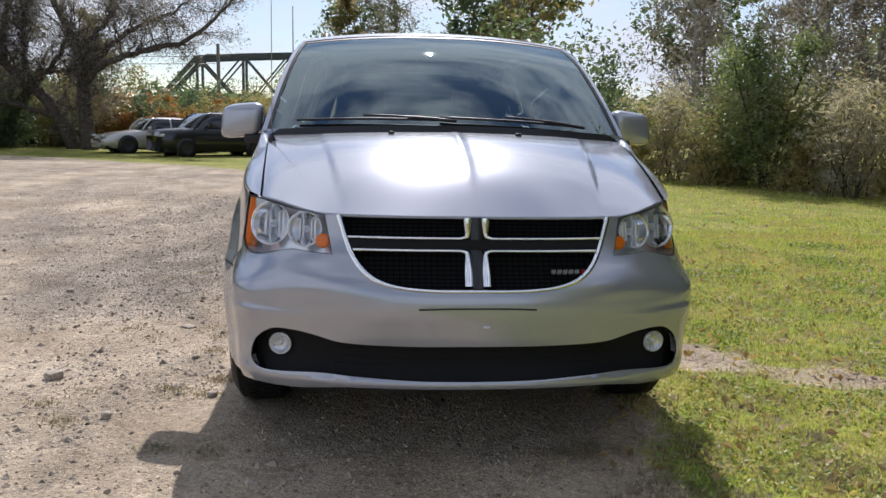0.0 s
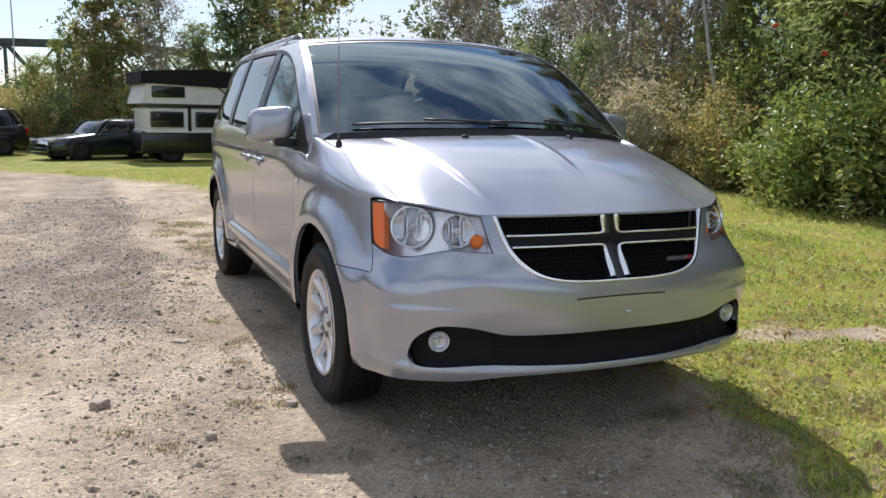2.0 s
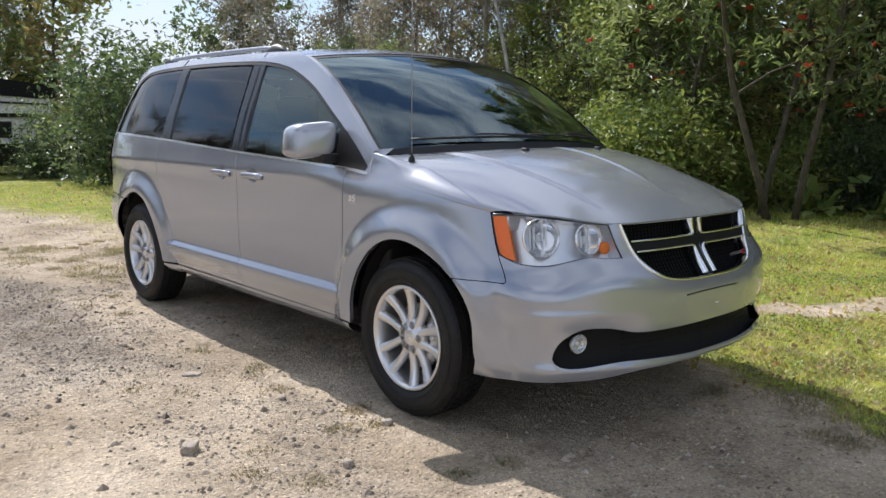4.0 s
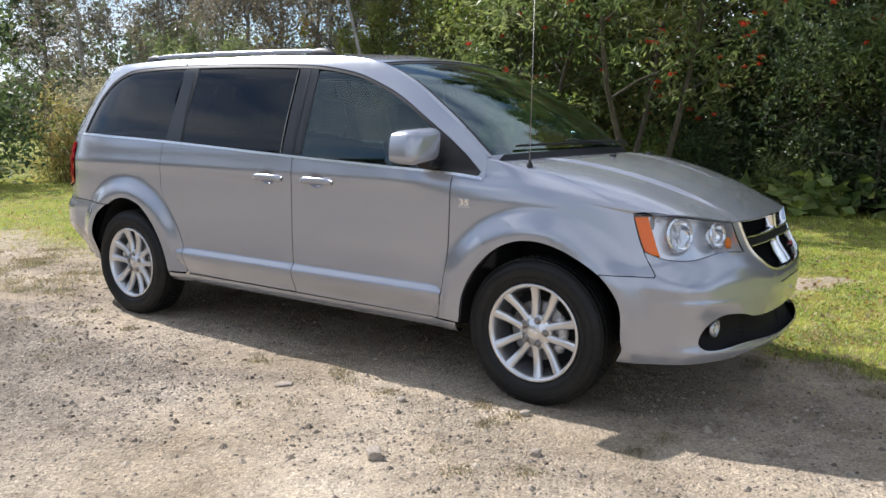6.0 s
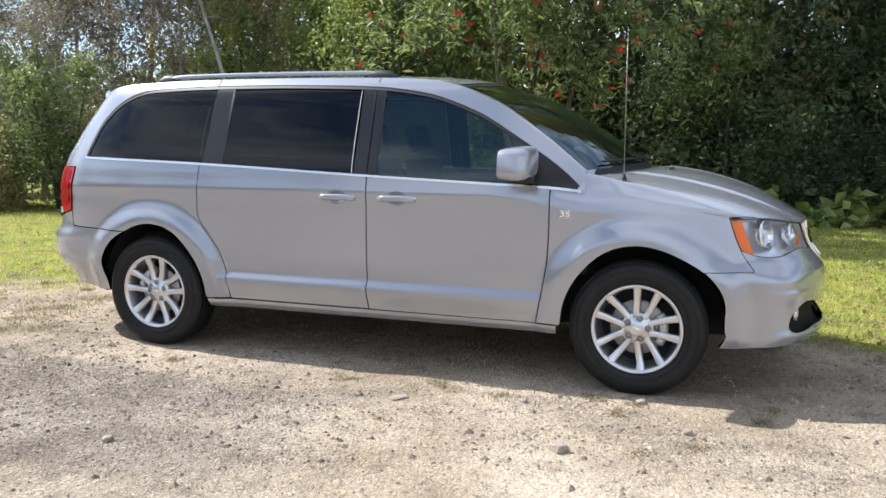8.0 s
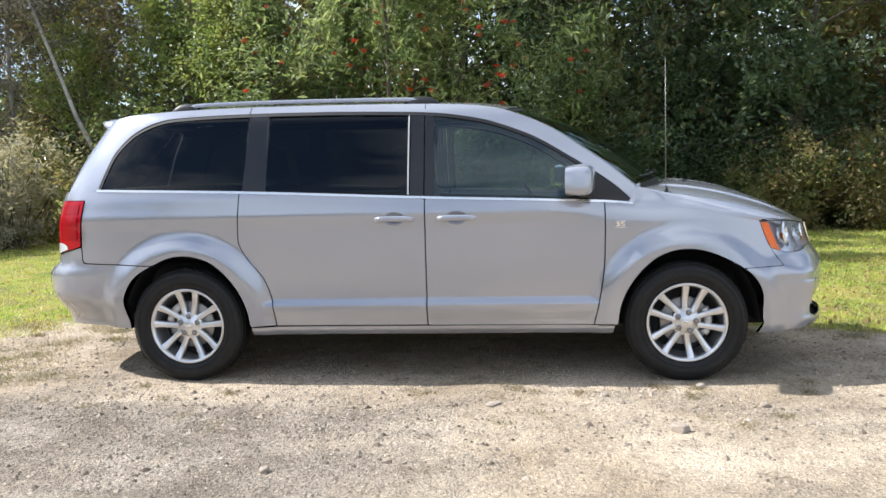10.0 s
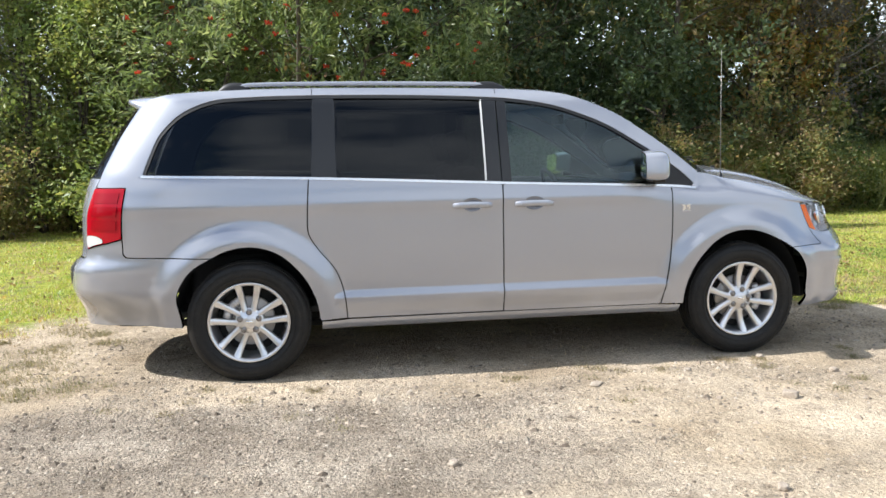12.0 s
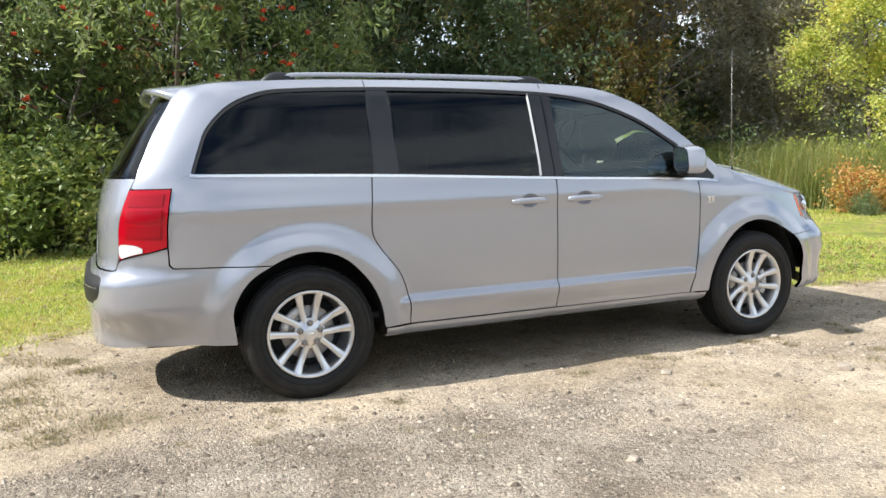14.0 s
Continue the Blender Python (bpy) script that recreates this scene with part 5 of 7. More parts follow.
def ground_material(m):
    t = m.node_tree
    b = t.nodes["Principled BSDF"]
    b.inputs["Roughness"].default_value = 0.95
    b.inputs["Specular IOR Level"].default_value = 0.15
    tc = node(m, "ShaderNodeTexCoord")

    def noise_at(scale, detail=4.0, stretch=(1, 1, 1), rough=0.55):
        mp = node(m, "ShaderNodeMapping")
        mp.inputs["Scale"].default_value = stretch
        n = node(m, "ShaderNodeTexNoise", Scale=scale, Detail=detail, Roughness=rough)
        t.links.new(tc.outputs["Object"], mp.inputs["Vector"])
        t.links.new(mp.outputs[0], n.inputs["Vector"])
        return n.outputs["Fac"]

    def ramp(src, stops):
        r = node(m, "ShaderNodeValToRGB")
        e = r.color_ramp.elements
        while len(e) < len(stops):
            e.new(0.5)
        for i, (p, c) in enumerate(stops):
            e[i].position, e[i].color = p, (*c, 1)
        t.links.new(src, r.inputs["Fac"])
        return r.outputs["Color"]

    def mix(fac, a, c, mode='MIX'):
        n = node(m, "ShaderNodeMix")
        n.data_type, n.blend_type = 'RGBA', mode
        if hasattr(fac, "links"):
            t.links.new(fac, n.inputs[0])
        else:
            n.inputs[0].default_value = fac
        t.links.new(a, n.inputs[6])
        t.links.new(c, n.inputs[7])
        return n.outputs[2]

    sand = ramp(noise_at(1.1, 6), [(0.30, (0.31, 0.250, 0.176)), (0.50, (0.445, 0.372, 0.278)), (0.70, (0.56, 0.478, 0.372))])
    grey = ramp(noise_at(2.3, 6), [(0.30, (0.225, 0.190, 0.150)), (0.52, (0.345, 0.300, 0.244)), (0.72, (0.45, 0.398, 0.330))])
    at_sand = node(m, "ShaderNodeAttribute")
    at_sand.attribute_name = "sand"
    torn = node(m, "ShaderNodeMath")
    torn.operation = 'MULTIPLY_ADD'
    torn.inputs[1].default_value = 0.5
    t.links.new(noise_at(7.0, 7, (1.2, 0.7, 1), 0.65), torn.inputs[0])
    t.links.new(at_sand.outputs["Fac"], torn.inputs[2])
    patch = ramp(torn.outputs[0], [(0.44, (0, 0, 0)), (0.98, (1, 1, 1))])
    loose = ramp(torn.outputs[0], [(0.50, (0.95,) * 3), (0.98, (0.68,) * 3)])
    soil = mix(patch, grey, sand)
    tracks = ramp(noise_at(1.1, 4, (1.9, 0.5, 1)), [(0.30, (0.80, 0.79, 0.78)), (0.55, (1, 1, 1)), (0.75, (1.12, 1.10, 1.07))])
    soil = mix(1.0, soil, tracks, 'MULTIPLY')
    # small stones
    vo = node(m, "ShaderNodeTexVoronoi", Scale=95.0)
    t.links.new(tc.outputs["Object"], vo.inputs["Vector"])
    sep = node(m, "ShaderNodeSeparateColor")
    t.links.new(vo.outputs["Color"], sep.inputs[0])
    grain = ramp(sep.outputs[0], [(0.0, (0.45, 0.43, 0.41)), (0.15, (0.88, 0.87, 0.86)), (0.80, (1.06, 1.05, 1.03)), (1.0, (1.55, 1.52, 1.48))])
    soil = mix(loose, soil, grain, 'MULTIPLY')
    fine = ramp(noise_at(180, 2), [(0.3, (0.75, 0.75, 0.75)), (0.7, (1.2, 1.2, 1.2))])
    soil = mix(0.6, soil, fine, 'MULTIPLY')
    specks = ramp(noise_at(34, 6, rough=0.75), [(0.33, (0.42, 0.38, 0.35)), (0.42, (0.98, 0.97, 0.96)), (0.60, (1.06, 1.05, 1.04)), (0.69, (1.36, 1.33, 1.30))])
    soil = mix(loose, soil, specks, 'MULTIPLY')
    clods = ramp(noise_at(6.5, 8, rough=0.72), [(0.34, (0.52, 0.49, 0.46)), (0.46, (0.98, 0.98, 0.98)), (0.66, (1.22, 1.19, 1.15))])
    soil = mix(0.7, soil, clods, 'MULTIPLY')
    turf = ramp(noise_at(1.6, 7, rough=0.7), [(0.30, (0.10, 0.155, 0.025)), (0.45, (0.225, 0.280, 0.045)), (0.57, (0.33, 0.325, 0.07)), (0.66, (0.37, 0.295, 0.13)), (0.78, (0.30, 0.22, 0.13))])
    turf2 = ramp(noise_at(16, 6, rough=0.72), [(0.32, (0.38, 0.36, 0.34)), (0.48, (0.95, 0.95, 0.92)), (0.66, (1.45, 1.42, 1.25))])
    turf = mix(0.8, turf, turf2, 'MULTIPLY')
    thatch = ramp(noise_at(4.2, 6, rough=0.75), [(0.47, (0, 0, 0)), (0.62, (0.9, 0.9, 0.9))])
    brown = ramp(noise_at(20, 4), [(0.3, (0.12, 0.09, 0.05)), (0.7, (0.31, 0.25, 0.14))])
    turf = mix(thatch, turf, brown)
    at = node(m, "ShaderNodeAttribute")
    at.attribute_name = "lawn"
    rag = node(m, "ShaderNodeMath")
    rag.operation = 'MULTIPLY_ADD'
    rag.inputs[1].default_value, rag.inputs[2].default_value = 0.9, -0.45
    t.links.new(noise_at(9, 5, rough=0.7), rag.inputs[0])
    tot = node(m, "ShaderNodeMath")
    tot.operation = 'ADD'
    t.links.new(at.outputs["Fac"], tot.inputs[0])
    t.links.new(rag.outputs[0], tot.inputs[1])
    edge = ramp(tot.outputs[0], [(0.36, (0, 0, 0)), (0.62, (1, 1, 1))])
    t.links.new(mix(edge, soil, turf), b.inputs["Base Color"])
    bp = node(m, "ShaderNodeBump", Strength=0.85, Distance=0.040)
    mid = node(m, "ShaderNodeMath")
    mid.operation = 'MULTIPLY_ADD'
    mid.inputs[1].default_value = 0.42
    t.links.new(noise_at(38, 5, rough=0.7), mid.inputs[0])
    t.links.new(noise_at(11, 8, rough=0.68), mid.inputs[2])
    add = node(m, "ShaderNodeMath")
    add.operation = 'ADD'
    small = node(m, "ShaderNodeMath")
    small.operation = 'MULTIPLY'
    small.inputs[1].default_value = 0.50
    t.links.new(noise_at(85, 4), small.inputs[0])
    t.links.new(small.outputs[0], add.inputs[0])
    t.links.new(mid.outputs[0], add.inputs[1])
    t.links.new(add.outputs[0], bp.inputs["Height"])
    t.links.new(loose, bp.inputs["Strength"])
    t.links.new(bp.outputs[0], b.inputs["Normal"])


ground_material(M_GROUND)
gx = np.concatenate([[-900, -300, -120, -60, -35, -22, -15, -11, -9], np.arange(-7.5, 6.0, 0.09), [6.4, 7, 8, 9.5, 12, 16, 22, 35, 60, 120, 300, 900]])
gy = np.concatenate([[-900, -300, -120, -60, -35, -22, -16, -12, -9, -7.5, -6.5], np.arange(-5.7, 9.0, 0.09), np.arange(9.3, 34, 0.6), [40, 50, 70, 120, 300, 900]])
gv, gf = grid(lambda x, y: Vector((x, y, ground_z(x, y))), gx, gy)
GROUND = meshed("ground", gv, [tuple(reversed(f)) for f in gf], M_GROUND)
tagged(GROUND, "sandy gravel lot running into a ragged lawn", "ground", kind="structure")
mask = GROUND.data.attributes.new("lawn", 'FLOAT', 'POINT')
mask.data.foreach_set("value", [lawn_at(v[0], v[1]) for v in gv])
packed = GROUND.data.attributes.new("sand", 'FLOAT', 'POINT')
packed.data.foreach_set("value", [sand_at(v[0], v[1]) for v in gv])
if GROUND.data.polygons[0].normal.z < 0:
    GROUND.data.flip_normals()


# ---- foliage ----
def leaf_material(name, stops, gloss=0.46, thin=0.48):
    m = bpy.data.materials.new(name)
    m.use_nodes = True
    t = m.node_tree
    b = t.nodes["Principled BSDF"]
    b.inputs["Roughness"].default_value = gloss
    b.inputs["Specular IOR Level"].default_value = 0.42
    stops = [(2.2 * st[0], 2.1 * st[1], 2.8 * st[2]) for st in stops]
    geo = node(m, "ShaderNodeNewGeometry")
    r = node(m, "ShaderNodeValToRGB")
    e = r.color_ramp.elements
    while len(e) < len(stops):
        e.new(0.5)
    for i, c in enumerate(stops):
        e[i].position, e[i].color = i / (len(stops) - 1), (*c, 1)
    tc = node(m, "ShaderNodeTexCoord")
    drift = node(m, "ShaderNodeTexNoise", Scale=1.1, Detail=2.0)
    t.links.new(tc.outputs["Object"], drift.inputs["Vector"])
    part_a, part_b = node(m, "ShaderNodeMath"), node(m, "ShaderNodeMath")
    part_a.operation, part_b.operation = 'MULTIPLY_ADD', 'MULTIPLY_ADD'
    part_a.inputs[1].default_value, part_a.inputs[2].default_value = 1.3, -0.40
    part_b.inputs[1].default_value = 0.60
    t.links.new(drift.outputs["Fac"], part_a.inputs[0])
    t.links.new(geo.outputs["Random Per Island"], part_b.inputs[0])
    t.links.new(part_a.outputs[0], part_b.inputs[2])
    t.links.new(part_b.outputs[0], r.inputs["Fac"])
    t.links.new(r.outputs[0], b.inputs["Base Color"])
    tr = node(m, "ShaderNodeBsdfTranslucent")
    mx = node(m, "ShaderNodeMixShader")
    mx.inputs[0].default_value = thin
    warm = node(m, "ShaderNodeMix")
    warm.data_type, warm.blend_type = 'RGBA', 'MULTIPLY'
    warm.inputs[0].default_value = 1.0
    warm.inputs[7].default_value = (1.2, 1.2, 0.75, 1)
    t.links.new(r.outputs[0], warm.inputs[6])
    t.links.new(warm.outputs[2], tr.inputs["Color"])
    t.links.new(b.outputs[0], mx.inputs[1])
    t.links.new(tr.outputs[0], mx.inputs[2])
    t.links.new(mx.outputs[0], t.nodes["Material Output"].inputs["Surface"])
    return m


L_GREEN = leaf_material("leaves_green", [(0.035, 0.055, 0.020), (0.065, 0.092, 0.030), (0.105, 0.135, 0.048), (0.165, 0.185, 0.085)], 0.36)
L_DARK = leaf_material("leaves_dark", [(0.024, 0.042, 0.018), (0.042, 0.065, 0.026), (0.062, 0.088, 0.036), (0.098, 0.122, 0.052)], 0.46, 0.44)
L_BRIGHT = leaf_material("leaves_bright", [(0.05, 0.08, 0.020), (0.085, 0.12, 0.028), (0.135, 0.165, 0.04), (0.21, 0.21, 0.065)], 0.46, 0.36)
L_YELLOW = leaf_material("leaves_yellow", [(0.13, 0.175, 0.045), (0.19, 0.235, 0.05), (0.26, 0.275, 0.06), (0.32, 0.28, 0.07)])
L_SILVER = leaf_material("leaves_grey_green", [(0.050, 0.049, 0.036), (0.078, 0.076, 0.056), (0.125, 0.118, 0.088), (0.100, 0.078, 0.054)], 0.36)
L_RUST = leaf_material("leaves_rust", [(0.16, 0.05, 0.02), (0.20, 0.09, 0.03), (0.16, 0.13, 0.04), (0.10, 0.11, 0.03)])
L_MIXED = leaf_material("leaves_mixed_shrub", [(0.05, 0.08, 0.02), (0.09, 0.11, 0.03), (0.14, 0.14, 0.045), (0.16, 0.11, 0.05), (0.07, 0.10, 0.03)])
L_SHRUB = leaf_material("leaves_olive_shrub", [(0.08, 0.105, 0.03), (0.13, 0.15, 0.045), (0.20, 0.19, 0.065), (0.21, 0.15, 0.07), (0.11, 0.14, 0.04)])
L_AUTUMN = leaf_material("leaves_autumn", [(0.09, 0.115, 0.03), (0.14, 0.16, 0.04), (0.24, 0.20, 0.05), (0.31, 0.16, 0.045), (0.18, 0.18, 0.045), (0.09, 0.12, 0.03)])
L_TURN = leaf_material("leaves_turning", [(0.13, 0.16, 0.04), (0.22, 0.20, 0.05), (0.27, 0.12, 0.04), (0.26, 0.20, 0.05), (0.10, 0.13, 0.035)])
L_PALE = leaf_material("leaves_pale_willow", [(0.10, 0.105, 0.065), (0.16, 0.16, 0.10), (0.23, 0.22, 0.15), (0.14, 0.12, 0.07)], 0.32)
M_BARK = vary(material("bark", (0.1, 0.08, 0.06), 0.9), 7.0, [(0.035, 0.028, 0.022), (0.08, 0.065, 0.05), (0.13, 0.11, 0.09)], bump=0.5)
M_BIRCH = vary(material("pale_bark", (0.4, 0.38, 0.34), 0.8), 5.0, [(0.16, 0.15, 0.13), (0.34, 0.32, 0.29), (0.48, 0.46, 0.42)], bump=0.3)
M_BERRY = material("red_berries", (0.60, 0.055, 0.02), 0.35)


def leaf_mesh(centres, size, droop=0.0, slim=0.5, seed=1):
    """One folded four-point leaf at every centre."""
    r = np.random.default_rng(seed)
    n = len(centres)
    c = np.asarray(centres)
    d = r.normal(size=(n, 3))
    d[:, 2] = d[:, 2] * 0.7 - droop
    d /= np.linalg.norm(d, axis=1)[:, None]
    up = r.normal(size=(n, 3)) * 0.65 + (0, 0, 1)
    w = np.cross(d, up)
    w /= np.linalg.norm(w, axis=1)[:, None] + 1e-9
    nn = np.cross(w, d)
    s = size * r.uniform(0.6, 1.3, n)[:, None]
    base, tip = c - d * s * 0.5, c + d * s * 0.5
    a, b = c + w * s * slim * 0.5 + nn * s * 0.10, c - w * s * slim * 0.5 + nn * s * 0.10
    vs = np.stack([base, a, tip, b], 1).reshape(-1, 3)
    return vs, np.arange(4 * n).reshape(-1, 4)


def fast_mesh(name, vs, fs, mat, parent=None, smooth=False):
    me = bpy.data.meshes.new(name)
    k = fs.shape[1]
    me.vertices.add(len(vs))
    me.vertices.foreach_set("co", np.asarray(vs, dtype=np.float32).ravel())
    me.loops.add(len(fs) * k)
    me.loops.foreach_set("vertex_index", fs.astype(np.int32).ravel())
    me.polygons.add(len(fs))
    me.polygons.foreach_set("loop_start", np.arange(0, len(fs) * k, k, dtype=np.int32))
    me.polygons.foreach_set("loop_total", np.full(len(fs), k, dtype=np.int32))
    me.polygons.foreach_set("use_smooth", [smooth] * len(fs))
    me.materials.append(mat)
    me.update(calc_edges=True)
    ob = new(name, me)
    if parent:
        ob.parent = parent
    return ob


def limb(p, d, length, r0, r1, bend, r, n=7):
    pts, p, d = [], Vector(p), Vector(d).normalized()
    for i in range(n):
        pts.append(p.copy())
        d = (d + Vector(r.normal(size=3)) * bend).normalized()
        p = p + d * length / (n - 1)
    return pts, [r0 + (r1 - r0) * (i / (n - 1)) ** 0.8 for i in range(n)]


def tree(name, label, at, height, spread, leaves, size, mat, bark, seed, low=0.2, trunk=0.09, lean=(0, 0), stems=1, limbs=16, droop=0.1, slim=0.5, berries=0, clump=0.24, category="tree", sparse=1.0, turn=0.0, group="", limb_r=0.45):
    """A trunk with limbs and twigs, and leaves in clumps round the twig ends."""
    r = np.random.default_rng(seed)
    T = thing(name, label, category, (at[0], at[1], ground_z(*at) - 0.03), turn, group)
    wood, tips = [], []
    for s in range(stems):
        off = Vector((r.normal() * 0.12 * (stems > 1) * spread, r.normal() * 0.12 * (stems > 1) * spread, 0))
        d0 = Vector((lean[0] + r.normal() * 0.10 * stems ** 0.5, lean[1] + r.normal() * 0.10 * stems ** 0.5, 1))
        pts, rad = limb(off, d0, height * r.uniform(0.85, 1.0), trunk / stems ** 0.4, trunk * 0.12, 0.05, r, 10)
        wood.append(tube(pts, rad, 8))
        for k in range(limbs // stems):
            u = low + (1 - low) * (k + r.uniform()) / (limbs // stems)
            i = min(8, int(u * 9))
            p = pts[i].lerp(pts[i + 1], u * 9 - i)
            a = 2.4 * k + r.uniform(-0.5, 0.5)
            reach = spread * (1.0 - 0.75 * max(0, (u - 0.45) / 0.55)) * r.uniform(0.6, 1.1)
            lp, lr = limb(p, (math.cos(a), math.sin(a), 0.25 + 0.8 * u), reach, max(0.006, rad[i] * limb_r), 0.004, 0.16 if limb_r < 0.5 else 0.34, r, 6)
            wood.append(tube(lp, lr, 5, False))
            for j in (2, 3, 4, 5):
                tips.append(lp[j])
                for _ in range(2):
                    tp, tr = limb(lp[j], Vector(r.normal(size=3)) + Vector((0, 0, 0.2)), reach * 0.4, 0.006, 0.002, 0.2, r, 3)
                    wood.append(tube(tp, tr, 3, False))
                    tips.append(tp[-1])
                    tips.append(tp[1])
        tips.append(pts[-1])
    meshed("trunk", *join(*wood), bark, T)
    tips = np.array([tuple(p) for p in tips])
    weight = r.gamma(0.7, 1.0, len(tips))
    pick = tips[r.choice(len(tips), leaves, p=weight / weight.sum())]
    cen = pick + r.normal(size=(leaves, 3)) * clump * r.uniform(0.25, 1.0, leaves)[:, None]
    cen[:, 2] = np.maximum(cen[:, 2], 0.05)
    if sparse < 1:
        keep = r.uniform(size=leaves) < sparse
        cen = cen[keep]
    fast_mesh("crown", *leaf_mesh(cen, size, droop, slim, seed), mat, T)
    if berries:
        shapes = []
        for k in range(5):
            ico = bmesh.new()
            for _ in range(17):
                g = r.normal(size=3)
                g = g / np.linalg.norm(g) * (0.060, 0.060, 0.032) * r.uniform(0.35, 1.0)
                bmesh.ops.create_icosphere(ico, subdivisions=1, radius=0.0145, matrix=Matrix.Translation(g))
            me = bpy.data.meshes.new("rowan_fruit")
            ico.to_mesh(me)
            ico.free()
            me.materials.append(M_BERRY)
            shapes.append(me)
        for k, c in enumerate(tips[r.integers(0, len(tips), berries)]):
            ob = new("rowan_fruit", shapes[k % 5])
            ob.parent = T
            ob.matrix_basis = pose(*(c + r.normal(size=3) * 0.15), 0, 0, 72 * k)
    return T


def shrub(name, label, at, height, spread, leaves, size, mat, seed, slim=0.5, group="", droop=0.0):
    """Many thin stems from one root, leafy from the ground up, with a lumpy outline."""
    r = np.random.default_rng(seed)
    T = thing(name, label, "shrub", (at[0], at[1], ground_z(*at) - 0.02), r.uniform(0, 360), group)
    wood, tips = [], []
    for k in range(18):
        a = r.uniform(0, 2 * math.pi)
        out = r.uniform(0.1, 1.0)
        pts, rad = limb((r.normal() * 0.15, r.normal() * 0.15, 0), (math.cos(a) * out * spread / height, math.sin(a) * out * spread / height, 1.0), height * r.uniform(0.6, 1.05) * (1.15 - 0.3 * out), 0.014, 0.003, 0.13, r, 7)
        wood.append(tube(pts, rad, 5, False))
        for j in (1, 2, 3, 4, 5, 6):
            for _ in range(3):
                tips.append(pts[j] + Vector(r.normal(size=3)) * 0.16 * spread)
    meshed("branchwork", *join(*wood), M_BARK, T)
    tips = np.array([tuple(p) for p in tips])
    weight = r.gamma(0.8, 1.0, len(tips))
    pick = tips[r.choice(len(tips), leaves, p=weight / weight.sum())]
    cen = pick + r.normal(size=(leaves, 3)) * 0.15 * r.uniform(0.3, 1.2, leaves)[:, None]
    cen[:, 2] = np.abs(cen[:, 2]) + 0.03
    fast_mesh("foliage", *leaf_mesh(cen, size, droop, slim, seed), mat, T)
    return T


def again(ob, x, y, turn, scale, tall=1.0):
    """Another of the same kind, turned and sized."""
    return copy_thing(ob, pose(x, y, ground_z(x, y) - 0.03, 0, 0, turn) @ Matrix.Diagonal((scale * 1.05, scale * 0.95, scale * tall, 1)))


# rowan beside the lawn, hung with berries
tree("rowan_tree", "rowan tree with narrow green leaves and red berry clusters", (8.3, 2.7), 7.0, 2.4, 17000, 0.165, L_GREEN, M_BARK, 11, low=0.27, stems=3, limbs=30, droop=0.55, slim=0.30, berries=190, clump=0.22)
again(tree("rowan_sapling", "young rowan with drooping narrow leaves and red berries", (8.9, 5.0), 4.8, 1.9, 9500, 0.15, L_GREEN, M_BARK, 12, low=0.30, stems=2, limbs=24, droop=0.5, slim=0.30, berries=36, clump=0.22), 10.6, -0.2, 130, 0.9)

# tall thin-leaved trees of the wood's edge
ald = tree("alder_tree", "dense dark green alder at the wood's edge", (11.6, -1.2), 8.0, 2.5, 15000, 0.125, L_DARK, M_BARK, 21, low=0.06, limbs=32, clump=0.24, group="trees of the wood's edge")
bir = tree("birch_tree", "slender pale-barked birch with small leaves", (13.2, 9.0), 9.5, 1.9, 13000, 0.10, L_SILVER, M_BIRCH, 22, low=0.15, limbs=34, trunk=0.08, droop=0.35, group="trees of the wood's edge", clump=0.22)
lin = tree("maple_tree", "leafy mid-green tree with some yellowing leaves", (12.0, 4.4), 7.6, 2.6, 15000, 0.13, L_MIXED, M_BARK, 23, low=0.08, limbs=32, clump=0.24, group="trees of the wood's edge")
brt = tree("sapling_tree", "young tree with fresh bright green leaves", (10.2, 6.2), 5.6, 1.7, 9500, 0.10, L_BRIGHT, M_BARK, 24, low=0.10, limbs=26, stems=2, clump=0.22, group="trees of the wood's edge")
ald_back = tree("alder_tree", "dense dark green alder deep in the wood", (14.8, -3.0), 9.6, 2.8, 5500, 0.24, L_DARK, M_BARK, 25, low=0.06, limbs=20, clump=0.28, group="trees of the wood's edge")
lin_back = tree("maple_tree", "leafy mid-green tree deep in the wood", (14.5, 6.6), 8.4, 2.8, 5500, 0.24, L_MIXED, M_BARK, 26, low=0.08, limbs=20, clump=0.28, group="trees of the wood's edge")
